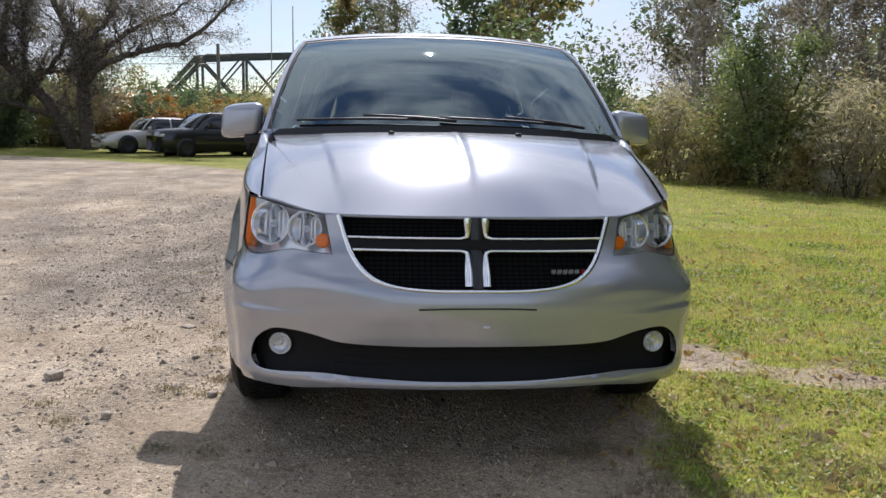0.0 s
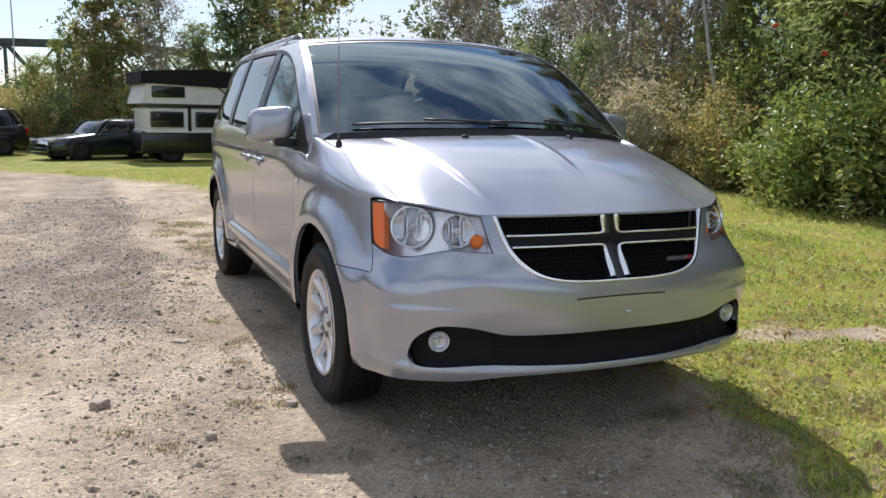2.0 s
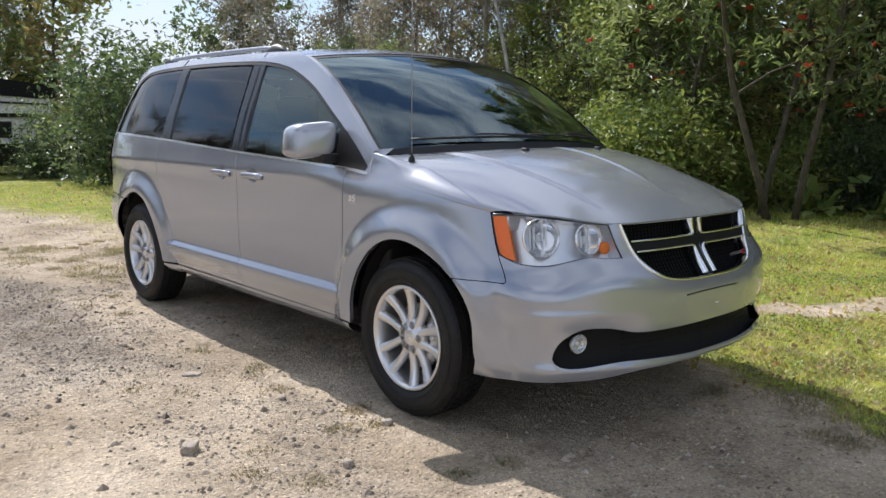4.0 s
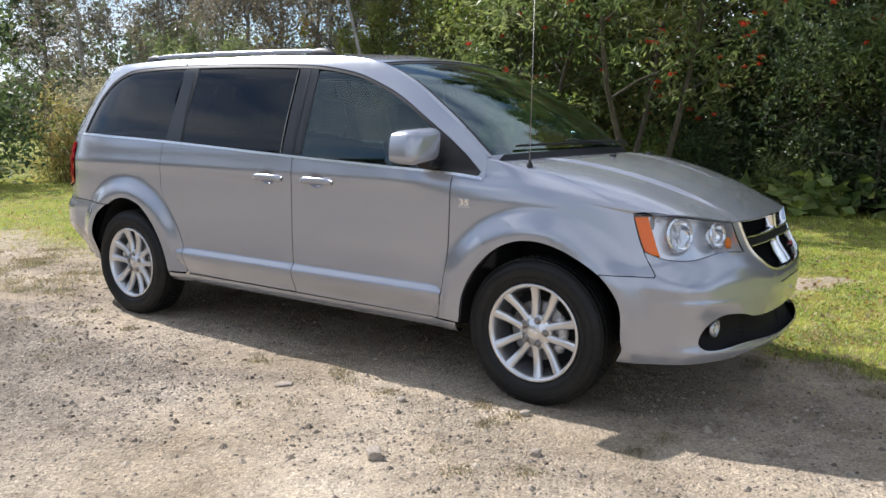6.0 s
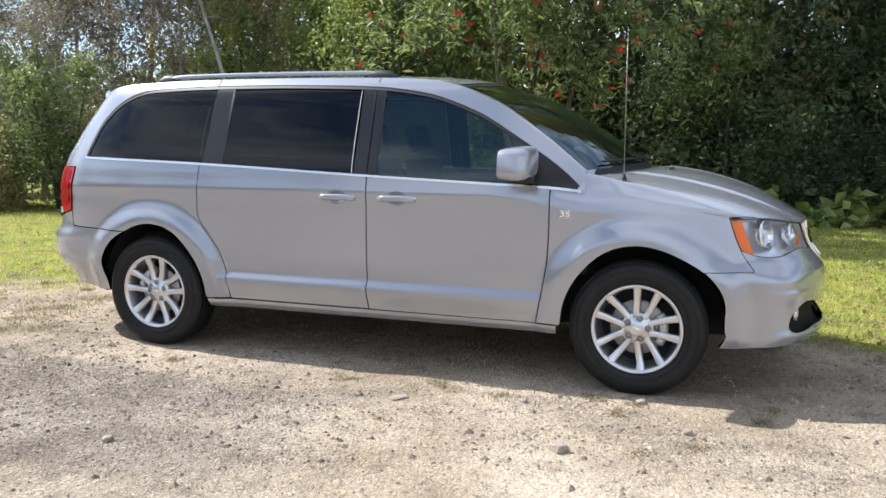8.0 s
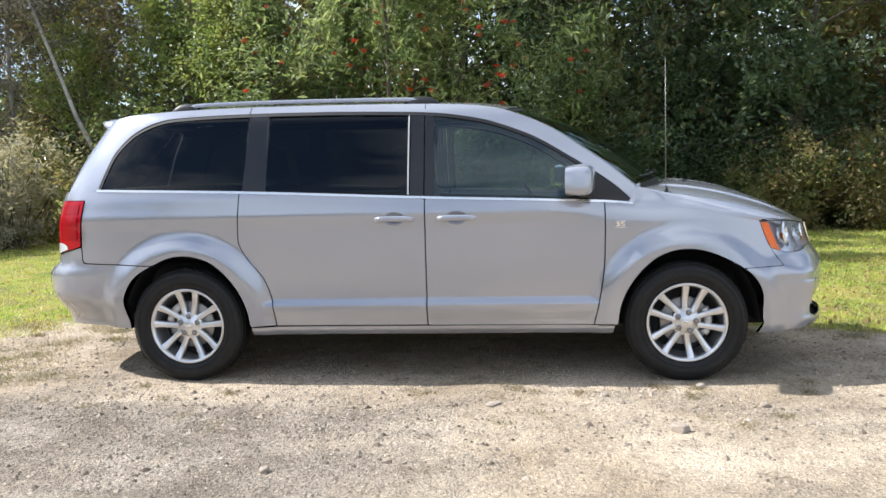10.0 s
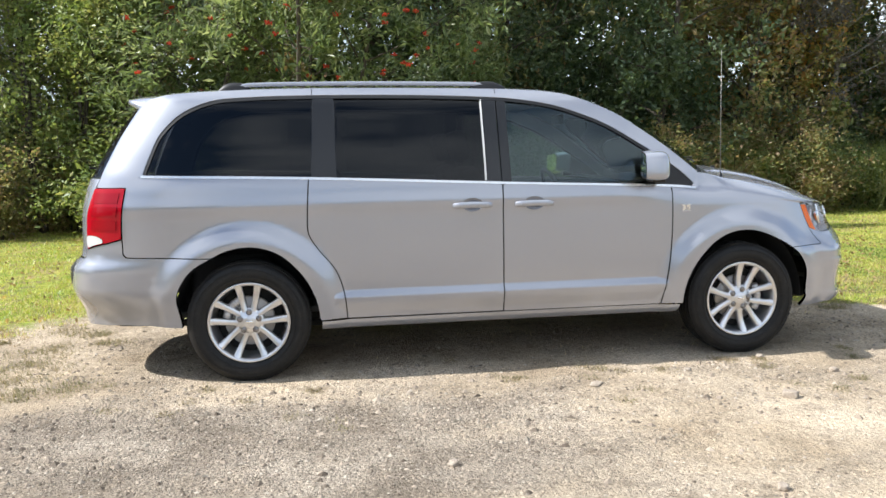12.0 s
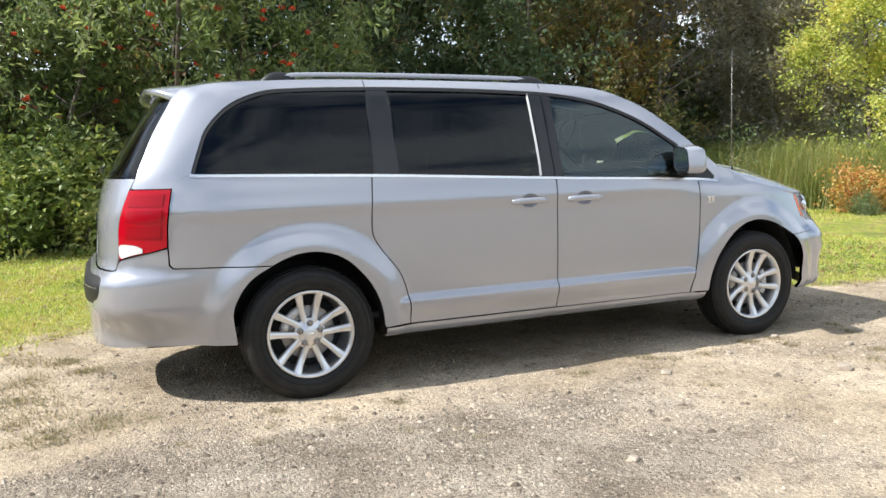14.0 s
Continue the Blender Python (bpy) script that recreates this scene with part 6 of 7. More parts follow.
for ob, x, y, turn, k in ((ald, 11.2, -4.2, 70, 1.0), (ald, 13.6, 1.6, 190, 1.15), (ald_back, 16.5, 5.5, 120, 1.25), (ald_back, 17.5, 0.5, 300, 1.3), (bir, 15.4, -14.4, 33, 1.0),
                          (lin, 11.6, -6.6, 40, 0.95), (lin_back, 15.5, -6.2, 210, 1.15), (lin, 13.0, 11.5, 290, 1.0), (lin_back, 18.0, -9.5, 75, 1.3), (ald, 10.8, 1.0, 100, 0.85), (lin_back, 15.0, -12.5, 10, 1.1),
                          (bir, 11.6, 12.6, 60, 1.0), (bir, 10.2, 15.5, 110, 0.95), (bir, 14.6, 13.6, 170, 1.1), (bir, 12.6, 16.4, 230, 1.05), (bir, 16.2, 9.8, 20, 1.15), (bir, 9.0, 18.2, 310, 0.9), (bir, 15.0, 18.0, 80, 1.2), (bir, 17.2, 14.6, 140, 1.2), (bir, 12.8, 6.4, 200, 1.0), (bir, 12.2, -9.0, 15, 0.95),
                          (ald_back, 17.2, -2.6, 200, 1.2), (ald_back, 16.8, -4.8, 90, 1.1), (ald_back, 20.0, 3.0, 10, 1.8), (ald_back, 21.0, -5.0, 100, 1.8), (lin_back, 20.0, 9.0, 200, 1.8), (ald_back, 20.0, -13.0, 300, 1.5), (lin_back, 22.0, -18.0, 40, 1.5), (ald_back, 20.5, 15.0, 150, 1.4), (ald_back, 16.0, -22.0, 60, 1.4), (lin, 13.5, -1.5, 330, 1.1), (ald_back, 14.2, 3.6, 15, 1.1), (brt, 11.4, 7.4, 160, 0.9), (brt, 11.0, 10.2, 260, 0.85), (bir, 12.2, 19.6, 240, 0.95), (bir, 13.6, 21.5, 40, 1.1), (bir, 16.0, 22.5, 140, 1.25), (bir, 14.8, 16.2, 190, 1.15), (brt, 10.1, 7.0, 45, 0.95), (brt, 10.3, 8.0, 210, 1.0)):
    again(ob, x, y, turn, k, 1.0 if ob is brt else 1.9 if ob in (ald, lin, ald_back, lin_back) and 13 < x < 18 and -2.7 < y < 7 else 1.2)
# a tree with orange and yellow in its crown, deep behind the shrubs
aut = tree("autumn_maple", "maple turning orange and yellow in its upper crown", (13.2, -7.9), 9.0, 2.7, 15000, 0.13, L_AUTUMN, M_BARK, 27, low=0.10, limbs=32, clump=0.26)
again(aut, 15.8, -10.6, 140, 1.05)
# pale poplars beyond the reeds
pop = tree("poplar_tree", "pale grey-green poplar beyond the reeds", (12.6, -12.6), 8.5, 1.9, 20000, 0.115, L_PALE, M_BIRCH, 28, low=0.06, limbs=36, clump=0.26, group="poplars beyond the reeds")
again(pop, 11.2, -15.4, 120, 1.0)
again(pop, 13.8, -16.0, 240, 1.1)
# leaning birch trunk behind the rowans
tree("leaning_birch", "leaning birch with a bare pale trunk", (9.5, 8.15), 9.5, 1.1, 3500, 0.085, L_SILVER, M_BIRCH, 31, low=0.5, limbs=16, trunk=0.07, lean=(-0.05, 0.80))

# a dense round bush with yellowing tips
tree("spindle_bush", "dense rounded bush, green with yellowing top leaves", (7.9, 12.6), 3.2, 1.05, 14000, 0.085, L_GREEN, M_BARK, 32, low=0.05, limbs=40, stems=4, clump=0.27, category="bush")

# shrubs along the lawn's edge
sa = shrub("bramble_shrub", "low green bramble shrub at the lawn's edge", (10.4, -7.6), 1.35, 1.25, 6500, 0.075, L_GREEN, 41, group="shrubs along the lawn")
sb = shrub("dogwood_shrub", "mixed green and brown shrub at the lawn's edge", (9.4, 9.2), 1.9, 1.35, 7000, 0.075, L_SHRUB, 42, group="shrubs along the lawn")
sc = shrub("willow_shrub", "pale-leaved willow shrub with long leaves", (8.4, 10.4), 2.4, 1.05, 4500, 0.12, L_PALE, 43, slim=0.26, group="shrubs along the lawn")
sd = shrub("dark_shrub", "dark leafy shrub under the trees", (10.3, -1.0), 1.6, 1.4, 6500, 0.085, L_DARK, 44, group="shrubs along the lawn")
sp = shrub("hazel_shrub", "pale yellow-green leafy shrub by the rowans", (8.3, 5.9), 1.35, 0.9, 6000, 0.085, L_BRIGHT, 45, group="shrubs along the lawn")
sf = shrub("elder_shrub", "tall leafy shrub, green with pale tips, before the dark wood", (9.6, -3.9), 1.65, 1.4, 9000, 0.085, L_MIXED, 46, group="shrubs along the lawn")
for ob, x, y, turn, k in ((sf, 9.5, -5.4, 70, 1.0), (sf, 9.2, -7.0, 200, 0.92), (sf, 10.6, -6.2, 310, 1.1), (sp, 9.7, 3.4, 120, 1.0), (sp, 8.3, 4.7, 250, 1.4), (sp, 8.2, 5.4, 30, 1.3), (sp, 10.2, -6.4, 20, 1.0), (sp, 10.0, -8.4, 220, 0.95), (sa, 10.6, -3.2, 10, 1.0), (sa, 10.1, 0.9, 200, 0.8), (sa, 11.2, 4.2, 120, 0.9), (sa, 11.0, 6.4, 300, 0.95), (sa, 8.8, -9.0, 33, 1.0),
                          (sb, 10.6, 7.6, 60, 1.05), (sb, 8.2, 11.9, 140, 0.95), (sb, 7.2, 13.6, 230, 0.95), (sb, 6.2, 15.4, 20, 1.0), (sb, 10.9, 5.2, 310, 0.9), (sd, 3.8, 16.3, 100, 2.0), (sb, 9.8, 11.0, 190, 1.25), (sd, 3.2, 20.5, 250, 1.1),
                          (sc, 11.2, 8.6, 70, 0.9), (sc, 9.0, 12.6, 150, 1.05), (sc, 6.9, 15.2, 240, 1.1),
                          (sb, 9.2, 8.4, 20, 0.95), (sa, 10.2, -8.2, 250, 1.0), (sd, 12.8, 0.6, 70, 2.0), (sd, 13.0, 3.2, 170, 2.1), (sd, 12.6, -3.0, 250, 2.1), (sd, 13.2, -5.4, 20, 2.1), (sd, 13.4, 6.0, 90, 2.0), (sd, 13.0, -9.6, 200, 2.2), (sd, 12.6, 9.4, 330, 1.8), (sd, 15.6, -2.2, 40, 2.4), (sd, 15.4, 0.4, 140, 2.4), (sd, 17.5, -7.5, 120, 2.6), (sd, 17.5, -14.5, 60, 2.6), (sd, 18.0, 3.0, 10, 2.6), (sd, 10.2, 2.6, 70, 0.85), (sd, 10.6, -2.0, 130, 1.0), (sd, 10.8, -4.6, 190, 1.05), (sd, 11.2, -6.2, 260, 1.05), (sd, 11.4, 0.2, 15, 1.1), (sd, 11.9, 2.2, 330, 1.1), (sd, 8.0, 14.6, 220, 1.1), (sd, 11.6, -8.4, 45, 1.1)):
    again(ob, x, y, turn, k)

# wet corner in front: reeds, a yellow tree, a reddening shrub
ylw = tree("yellow_tree", "tree turning bright yellow in early autumn", (7.1, -11.3), 7.5, 2.4, 46000, 0.09, L_YELLOW, M_BARK, 51, low=0.08, limbs=30, stems=2, clump=0.24)
again(ylw, 6.6, -14.2, 80, 0.95)
again(ald_back, 14.6, -15.8, 200, 1.15)
again(lin_back, 15.5, -17.5, 300, 1.2)
again(pop, 10.8, -12.2, 60, 0.9)
shrub("viburnum_shrub", "low shrub with leaves turning red and orange", (5.6, -9.0), 0.85, 0.8, 4200, 0.08, L_TURN, 52)
again(sa, 5.2, -8.6, 200, 0.35)
bd = shrub("burdock_plant", "low plant with broad green leaves", (9.5, 1.6), 0.42, 0.55, 130, 0.30, L_BRIGHT, 53, slim=0.8, group="burdock by the trees")
for x, y, turn, k in ((9.3, 2.9, 50, 1.0), (9.6, 0.3, 140, 1.1), (9.4, -1.0, 220, 0.95), (9.5, -2.2, 300, 1.0), (9.2, 4.0, 10, 0.9)):
    again(bd, x, y, turn, k)
M_REED = leaf_material("reeds", [(0.06, 0.085, 0.022), (0.095, 0.125, 0.03), (0.135, 0.15, 0.04), (0.17, 0.145, 0.06)], 0.5)


def blades(name, label, n, place, height, width, bend, mat, seed, kind_label="grass", fine=False):
    """Thin upright blades: a wide foot, a bent tip."""
    r = np.random.default_rng(seed)
    pts = place(r, n)
    n = len(pts)
    a = r.uniform(0, 2 * math.pi, n)
    h = height * r.uniform(0.55, 1.25, n)
    w = np.stack([np.cos(a), np.sin(a), np.zeros(n)], 1) * (width * r.uniform(0.7, 1.3, n))[:, None]
    b = np.stack([-np.sin(a), np.cos(a), np.zeros(n)], 1) * (bend * h * r.uniform(0.1, 1.4, n))[:, None]
    up = np.stack([np.zeros(n), np.zeros(n), h], 1)
    mid, tip = pts + up * 0.6 + b * 0.35, pts + up + b
    if fine:                                 # short turf: one narrow point a blade
        vs = np.stack([pts - w * 1.2, pts + w * 1.2, tip], 1).reshape(-1, 3)
        return tagged(fast_mesh(name, vs, np.arange(3 * n).reshape(-1, 3), mat), label, kind_label, kind="stuff")
    vs = np.stack([pts - w, pts + w, mid + w * 0.7, mid - w * 0.7, tip + w * 0.1, tip - w * 0.1], 1).reshape(-1, 3)
    fs = (np.array([(0, 1, 2, 3), (3, 2, 4, 5)])[None] + (np.arange(n) * 6)[:, None, None]).reshape(-1, 4)
    ob = fast_mesh(name, vs, fs, mat)
    return tagged(ob, label, kind_label, kind="stuff")


def reed_place(r, n):
    x, y = r.uniform(5.5, 12.5, n), r.uniform(-13.0, -7.2, n)
    keep = (y < -8.6 - 0.9 * np.maximum(0, 7.2 - x) + r.normal(size=n) * 0.25)
    return np.stack([x, y, np.full(n, -0.02)], 1)[keep]


blades("reed_bed", "tall green and straw-coloured reeds at a wet edge", 26000, reed_place, 1.2, 0.007, 0.7, M_REED, 61, "reeds")

# unseen trees added across the lot, away from the lawn, to darken the flank's reflections
for ob, x, y, turn, k in ((ald_back, -24.0, 33.0, 10, 1.1), (lin_back, -27.0, 29.0, 80, 1.1), (ald_back, -29.5, 24.5, 160, 1.2), (lin_back, -31.0, 19.5, 250, 1.15), (ald_back, -32.5, 14.0, 40, 1.2), (bir, -30.0, 26.5, 300, 1.1), (ald_back, -34.0, 8.5, 120, 1.1), (lin_back, -26.0, 31.5, 200, 1.2), (lin_back, -33.0, 11.0, 20, 1.1)):
    if y > 18:
        again(ob, x, y, turn, k, 1.0)
    else:                                    # low in the distance
        again(ob, x * 1.6, y * 1.6, turn, k * 0.5, 0.9)

# ---- far side behind the van: willow, woods, bridge ----
def old_willow(at, turn, scale, seed):
    """Two leaning trunks that fork into long curved limbs, fine twigs and a haze of narrow leaves."""
    r = np.random.default_rng(seed)
    T = thing("old_willow", "big old willow with dark spreading limbs and thin grey leaves", "tree", (at[0], at[1], ground_z(*at) - 0.05), turn, "old willows")
    T.scale = (scale, scale, scale)
    rods = [((0, 0, 0), (-0.15, 0.1, 1.5), (-0.2, 0, 3.0), (-0.25, -0.2, 4.1), (-0.9, 0.2, 5.4), (-1.5, 0.4, 6.6), (-1.8, 0.2, 8.4)),
            ((-0.25, -0.2, 4.0), (0.7, 0.5, 5.2), (0.9, 0.9, 6.4), (1.3, 0.8, 8.6)),
            ((-0.2, 0, 2.6), (0.9, -0.5, 3.5), (2.4, -0.8, 4.0), (4.2, -0.7, 4.5), (5.4, -0.3, 5.6), (6.2, -0.2, 6.6)),
            ((-0.2, 0, 3.1), (0.9, 0.8, 4.4), (1.6, 1.2, 5.1), (3.2, 1.0, 5.7), (4.4, 1.4, 6.8)),
            ((-0.7, 0.4, 0), (-1.5, 0.3, 1.7), (-2.5, 0.2, 2.9), (-3.3, 0.1, 3.5), (-4.4, 0.4, 4.1), (-5.4, 0.3, 5.6)),
            ((-2.3, 0.2, 2.7), (-2.6, 0.6, 4.1), (-2.5, 0.4, 5.6), (-2.9, 0.1, 7.4)),
            ((-1.3, 0.3, 1.4), (-2.9, -0.6, 1.9), (-4.3, -0.8, 1.9), (-5.6, -0.4, 2.5)),
            ((-3.3, 0.1, 3.5), (-4.2, -0.9, 3.7), (-5.4, -1.4, 4.6))]
    thick = [0.36, 0.15, 0.19, 0.15, 0.32, 0.13, 0.13, 0.10]
    twigs, leafy = [], []
    for rod, r0 in zip(rods, thick):
        n = 26
        k = len(rod) - 1
        us = [i for i in range(k + 1)]
        line = [Vector([spl(u, us, [p[c] for p in rod]) for c in range(3)]) + Vector(r.normal(size=3)) * 0.035 for u in np.linspace(0, k, n)]
        rad = [r0 * (1 - 0.80 * (i / (n - 1)) ** 0.8) for i in range(n)]
        meshed("limb", *tube(line, rad, 8), M_BARK, T)
        for i in range(7, n):
            for _ in range(2):
                d = (line[i] - line[i - 1]).normalized() + Vector(r.normal(size=3)) * 0.75 + Vector((0, 0, 0.25))
                sp, sr = limb(line[i], d, r.uniform(0.9, 2.1), max(0.012, rad[i] * 0.35), 0.006, 0.26, r, 7)
                twigs.append(tube(sp, sr, 4, False))
                for j in range(2, 7):
                    for _ in range(3):
                        tp, tr = limb(sp[j], (sp[j] - sp[j - 1]).normalized() + Vector(r.normal(size=3)) * 0.8, r.uniform(0.4, 0.9), 0.008, 0.003, 0.22, r, 4)
                        twigs.append(tube(tp, tr, 3, False))
                        leafy += tp[1:]
    ob = meshed("twig_work", *join(*twigs), M_BARK, T, "fine dark twigs")
    ob["kind"] = "stuff"
    tips = np.array([tuple(p) for p in leafy])
    cen = tips[r.integers(0, len(tips), 48000)] + r.normal(size=(48000, 3)) * 0.13
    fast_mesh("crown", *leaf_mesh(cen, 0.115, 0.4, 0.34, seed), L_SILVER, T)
    return T


wil = old_willow((-11.8, 31.0), 0, 1.0, 71)
again(wil, -16.4, 33.5, 150, 0.9)
for ob, x, y, turn, k in ((bir, 1.6, 31.5, 20, 1.1), (ald_back, 3.8, 31.0, 90, 1.15), (lin_back, 6.4, 30.5, 200, 1.15), (ald_back, 9.0, 48.0, 200, 1.1), (bir, 11.5, 25.0, 250, 0.95), (lin_back, -0.6, 32.0, 170, 0.75), (brt, -2.4, 32.4, 30, 0.85), (brt, -4.0, 33.5, 130, 0.7), (ald_back, -0.2, 34.5, 220, 1.0), (brt, -1.4, 31.6, 240, 0.8), (sb, -3.8, 31.8, 0, 1.5), (sb, -1.8, 31.0, 90, 1.5), (brt, 2.4, 31.0, 300, 0.95), (brt, 5.0, 30.6, 190, 0.9), (ald_back, 12.5, 26.0, 190, 1.1),
                          (bir, 6.6, 33.0, 44, 1.0), (lin_back, -18.5, 33.5, 290, 0.8), (ald_back, -21.0, 31.5, 75, 0.8), (sb, -5.2, 33.0, 10, 1.2), (sb, -7.4, 34.0, 80, 1.2), (sd, -2.6, 31.2, 150, 1.2), (sd, 0.6, 30.6, 220, 1.3), (sb, 2.8, 29.8, 290, 1.2), (sb, 5.2, 26.0, 20, 1.2), (sd, 7.2, 22.5, 60, 1.3), (sb, 9.0, 16.8, 110, 1.2), (sb, -14.2, 35.0, 20, 1.8), (sd, -17.0, 34.0, 120, 2.0), (sb, -20.0, 33.0, 220, 2.0), (sd, -22.5, 31.0, 320, 2.2), (lin_back, -14.0, 42.0, 100, 0.8), (sd, -11.0, 36.0, 70, 1.7), (sd, -8.6, 37.0, 170, 1.8), (sd, -6.0, 37.5, 270, 1.7), (sd, -13.6, 37.0, 30, 1.9), (sd, -3.6, 37.0, 120, 1.8), (sd, -16.4, 36.5, 220, 1.9), (sd, -13.4, 33.6, 130, 1.1), (sd, 8.5, 27.2, 10, 2.3), (sd, 6.9, 27.8, 200, 1.7), (sd, -15.5, 31.5, 170, 1.4), (sd, -17.8, 30.8, 20, 1.4)):
    again(ob, x, y, turn, k)
rst = shrub("sumac_shrub", "autumn red shrub behind the parked cars", (-9.3, 33.8), 1.9, 2.0, 8000, 0.14, L_RUST, 72, group="red shrubs")
for x, y, turn, k in ((-11.4, 34.8, 40, 1.0), (-7.0, 34.4, 100, 0.95), (-13.4, 35.5, 200, 1.05)):
    again(rst, x, y, turn, k)


def far_woods():
    """Distant tree line all round the lot, one object."""
    r = np.random.default_rng(81)
    cen = []
    for _ in range(300):
        a = r.uniform(0, 2 * math.pi)
        d = r.uniform(60, 85)
        x, y = d * math.cos(a), d * math.sin(a)
        h, w = r.uniform(6, 10.5), r.uniform(2.4, 4.2)
        if y < -20:                           # kept low at -y so the nose reflects bright sky
            h *= 0.75 if x > 10 else 0.4
        if -0.45 < math.atan2(x, y) < 0.60:   # lower towards the river and its bridge
            h *= 0.42
        if x < -15 and -25 < y < 12:                # low along the far side of the lot
            h *= 0.5
        n = 260
        v = r.normal(size=(n, 3))
        v /= np.linalg.norm(v, axis=1)[:, None]
        cen.append(v * (w, w, h * 0.55) * r.uniform(0.55, 1.0, n)[:, None] + (x, y, h * 0.5))
    c = np.concatenate(cen)
    c[:, 2] = np.maximum(c[:, 2], 0.1)
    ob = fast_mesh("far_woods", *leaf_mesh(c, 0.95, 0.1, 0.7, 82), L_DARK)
    tagged(ob, "distant line of dark green woods round the lot", "woods", kind="stuff")


far_woods()

M_IRON = vary(material("bridge_steel", (0.06, 0.06, 0.06), 0.7), 0.6, [(0.03, 0.036, 0.04), (0.05, 0.06, 0.064), (0.07, 0.075, 0.075)])


def beam(a, b, w):
    a, b = Vector(a), Vector(b)
    m = (b - a).to_track_quat('Z', 'Y').to_matrix().to_4x4()
    m.translation = a
    return moved(rbox(-w / 2, w / 2, -w / 2, w / 2, 0, (b - a).length, 0), m)


def truss_bridge():
    B = thing("truss_bridge", "dark steel through-truss bridge beyond the trees", "bridge", (-30.5, 113.5, -1.8), 4.0)
    for side in (0, 6.0):
        n, p, h0 = 9, 6.3, 4.0
        top = lambda i: (i * p, side, h0 + 6.4 + 1.5 * math.sin(math.pi * min(i, n - i) / n))
        foot = lambda i: (i * p, side, h0)
        G = meshed("truss", *beam(foot(0), foot(n), 0.6), M_IRON, B, smooth=False)
        meshed("end_post", *beam(foot(0), top(1), 0.65), M_IRON, G, smooth=False)
        meshed("end_post", *beam(foot(n), top(n - 1), 0.65), M_IRON, G, smooth=False)
        for i in range(1, n - 1):
            meshed("top_chord", *beam(top(i), top(i + 1), 0.6), M_IRON, G, smooth=False)
        for i in range(1, n):
            meshed("upright", *beam(foot(i), top(i), 0.36), M_IRON, G, smooth=False)
            if i < n - 1:
                meshed("diagonal", *beam(top(i), foot(i + 1), 0.32), M_IRON, G, smooth=False)
                meshed("diagonal", *beam(foot(i), top(i + 1), 0.22), M_IRON, G, smooth=False)
        meshed("hanger", *beam((p * 0.5, side, h0 + 3.2), (p, side, h0), 0.3), M_IRON, G, smooth=False)
    for i in range(1, 9):
        z = 4.0 + 6.4 + 1.5 * math.sin(math.pi * min(i, 9 - i) / 9)
        meshed("cross_strut", *beam((i * 6.3, 0, z), (i * 6.3, 6.0, z), 0.3), M_IRON, B, smooth=False)
    meshed("deck", *rbox(0, 56.7, -0.3, 6.3, 3.4, 3.9, 0), M_IRON, B, smooth=False)
    for x in (0.5, 56):
        meshed("pier", *rbox(x - 1, x + 1, -0.6, 6.6, -0.5, 3.5, 0.1), M_IRON, B, smooth=False)


truss_bridge()
M_POLE = vary(material("grey_pole", (0.2, 0.18, 0.15), 0.85), 3.0, [(0.10, 0.09, 0.075), (0.2, 0.18, 0.15)])
UP = thing("utility_pole", "weathered wooden utility pole", "pole", (-11.6, 59.5, -0.3))
meshed("post", *tube([(0, 0, 0), (0, 0, 6.8)], [0.16, 0.12], 10), M_POLE, UP)
meshed("crossarm", *rbox(-0.9, 0.9, -0.06, 0.06, 5.9, 6.05, 0.01), M_POLE, UP)
RM2 = thing("radio_mast", "thin grey radio mast far off", "mast", (-8.6, 88.0, -0.5))
meshed("pole", *tube([(0, 0, 0), (0, 0, 13.6)], [0.10, 0.05], 8), M_STEEL, RM2)
for z in (5.35, 5.9):
    wire = [Vector((-11.6 - 30 * u, 59.5 - 2 * u, z - 0.3 - 0.35 * math.sin(u * math.pi))) for u in np.linspace(0, 1, 14)]
    w = meshed("overhead_wire", *tube(wire, 0.022, 5), M_BLACK)
    tagged(w, "black overhead wire strung from a pole", "wire", group="overhead wires")


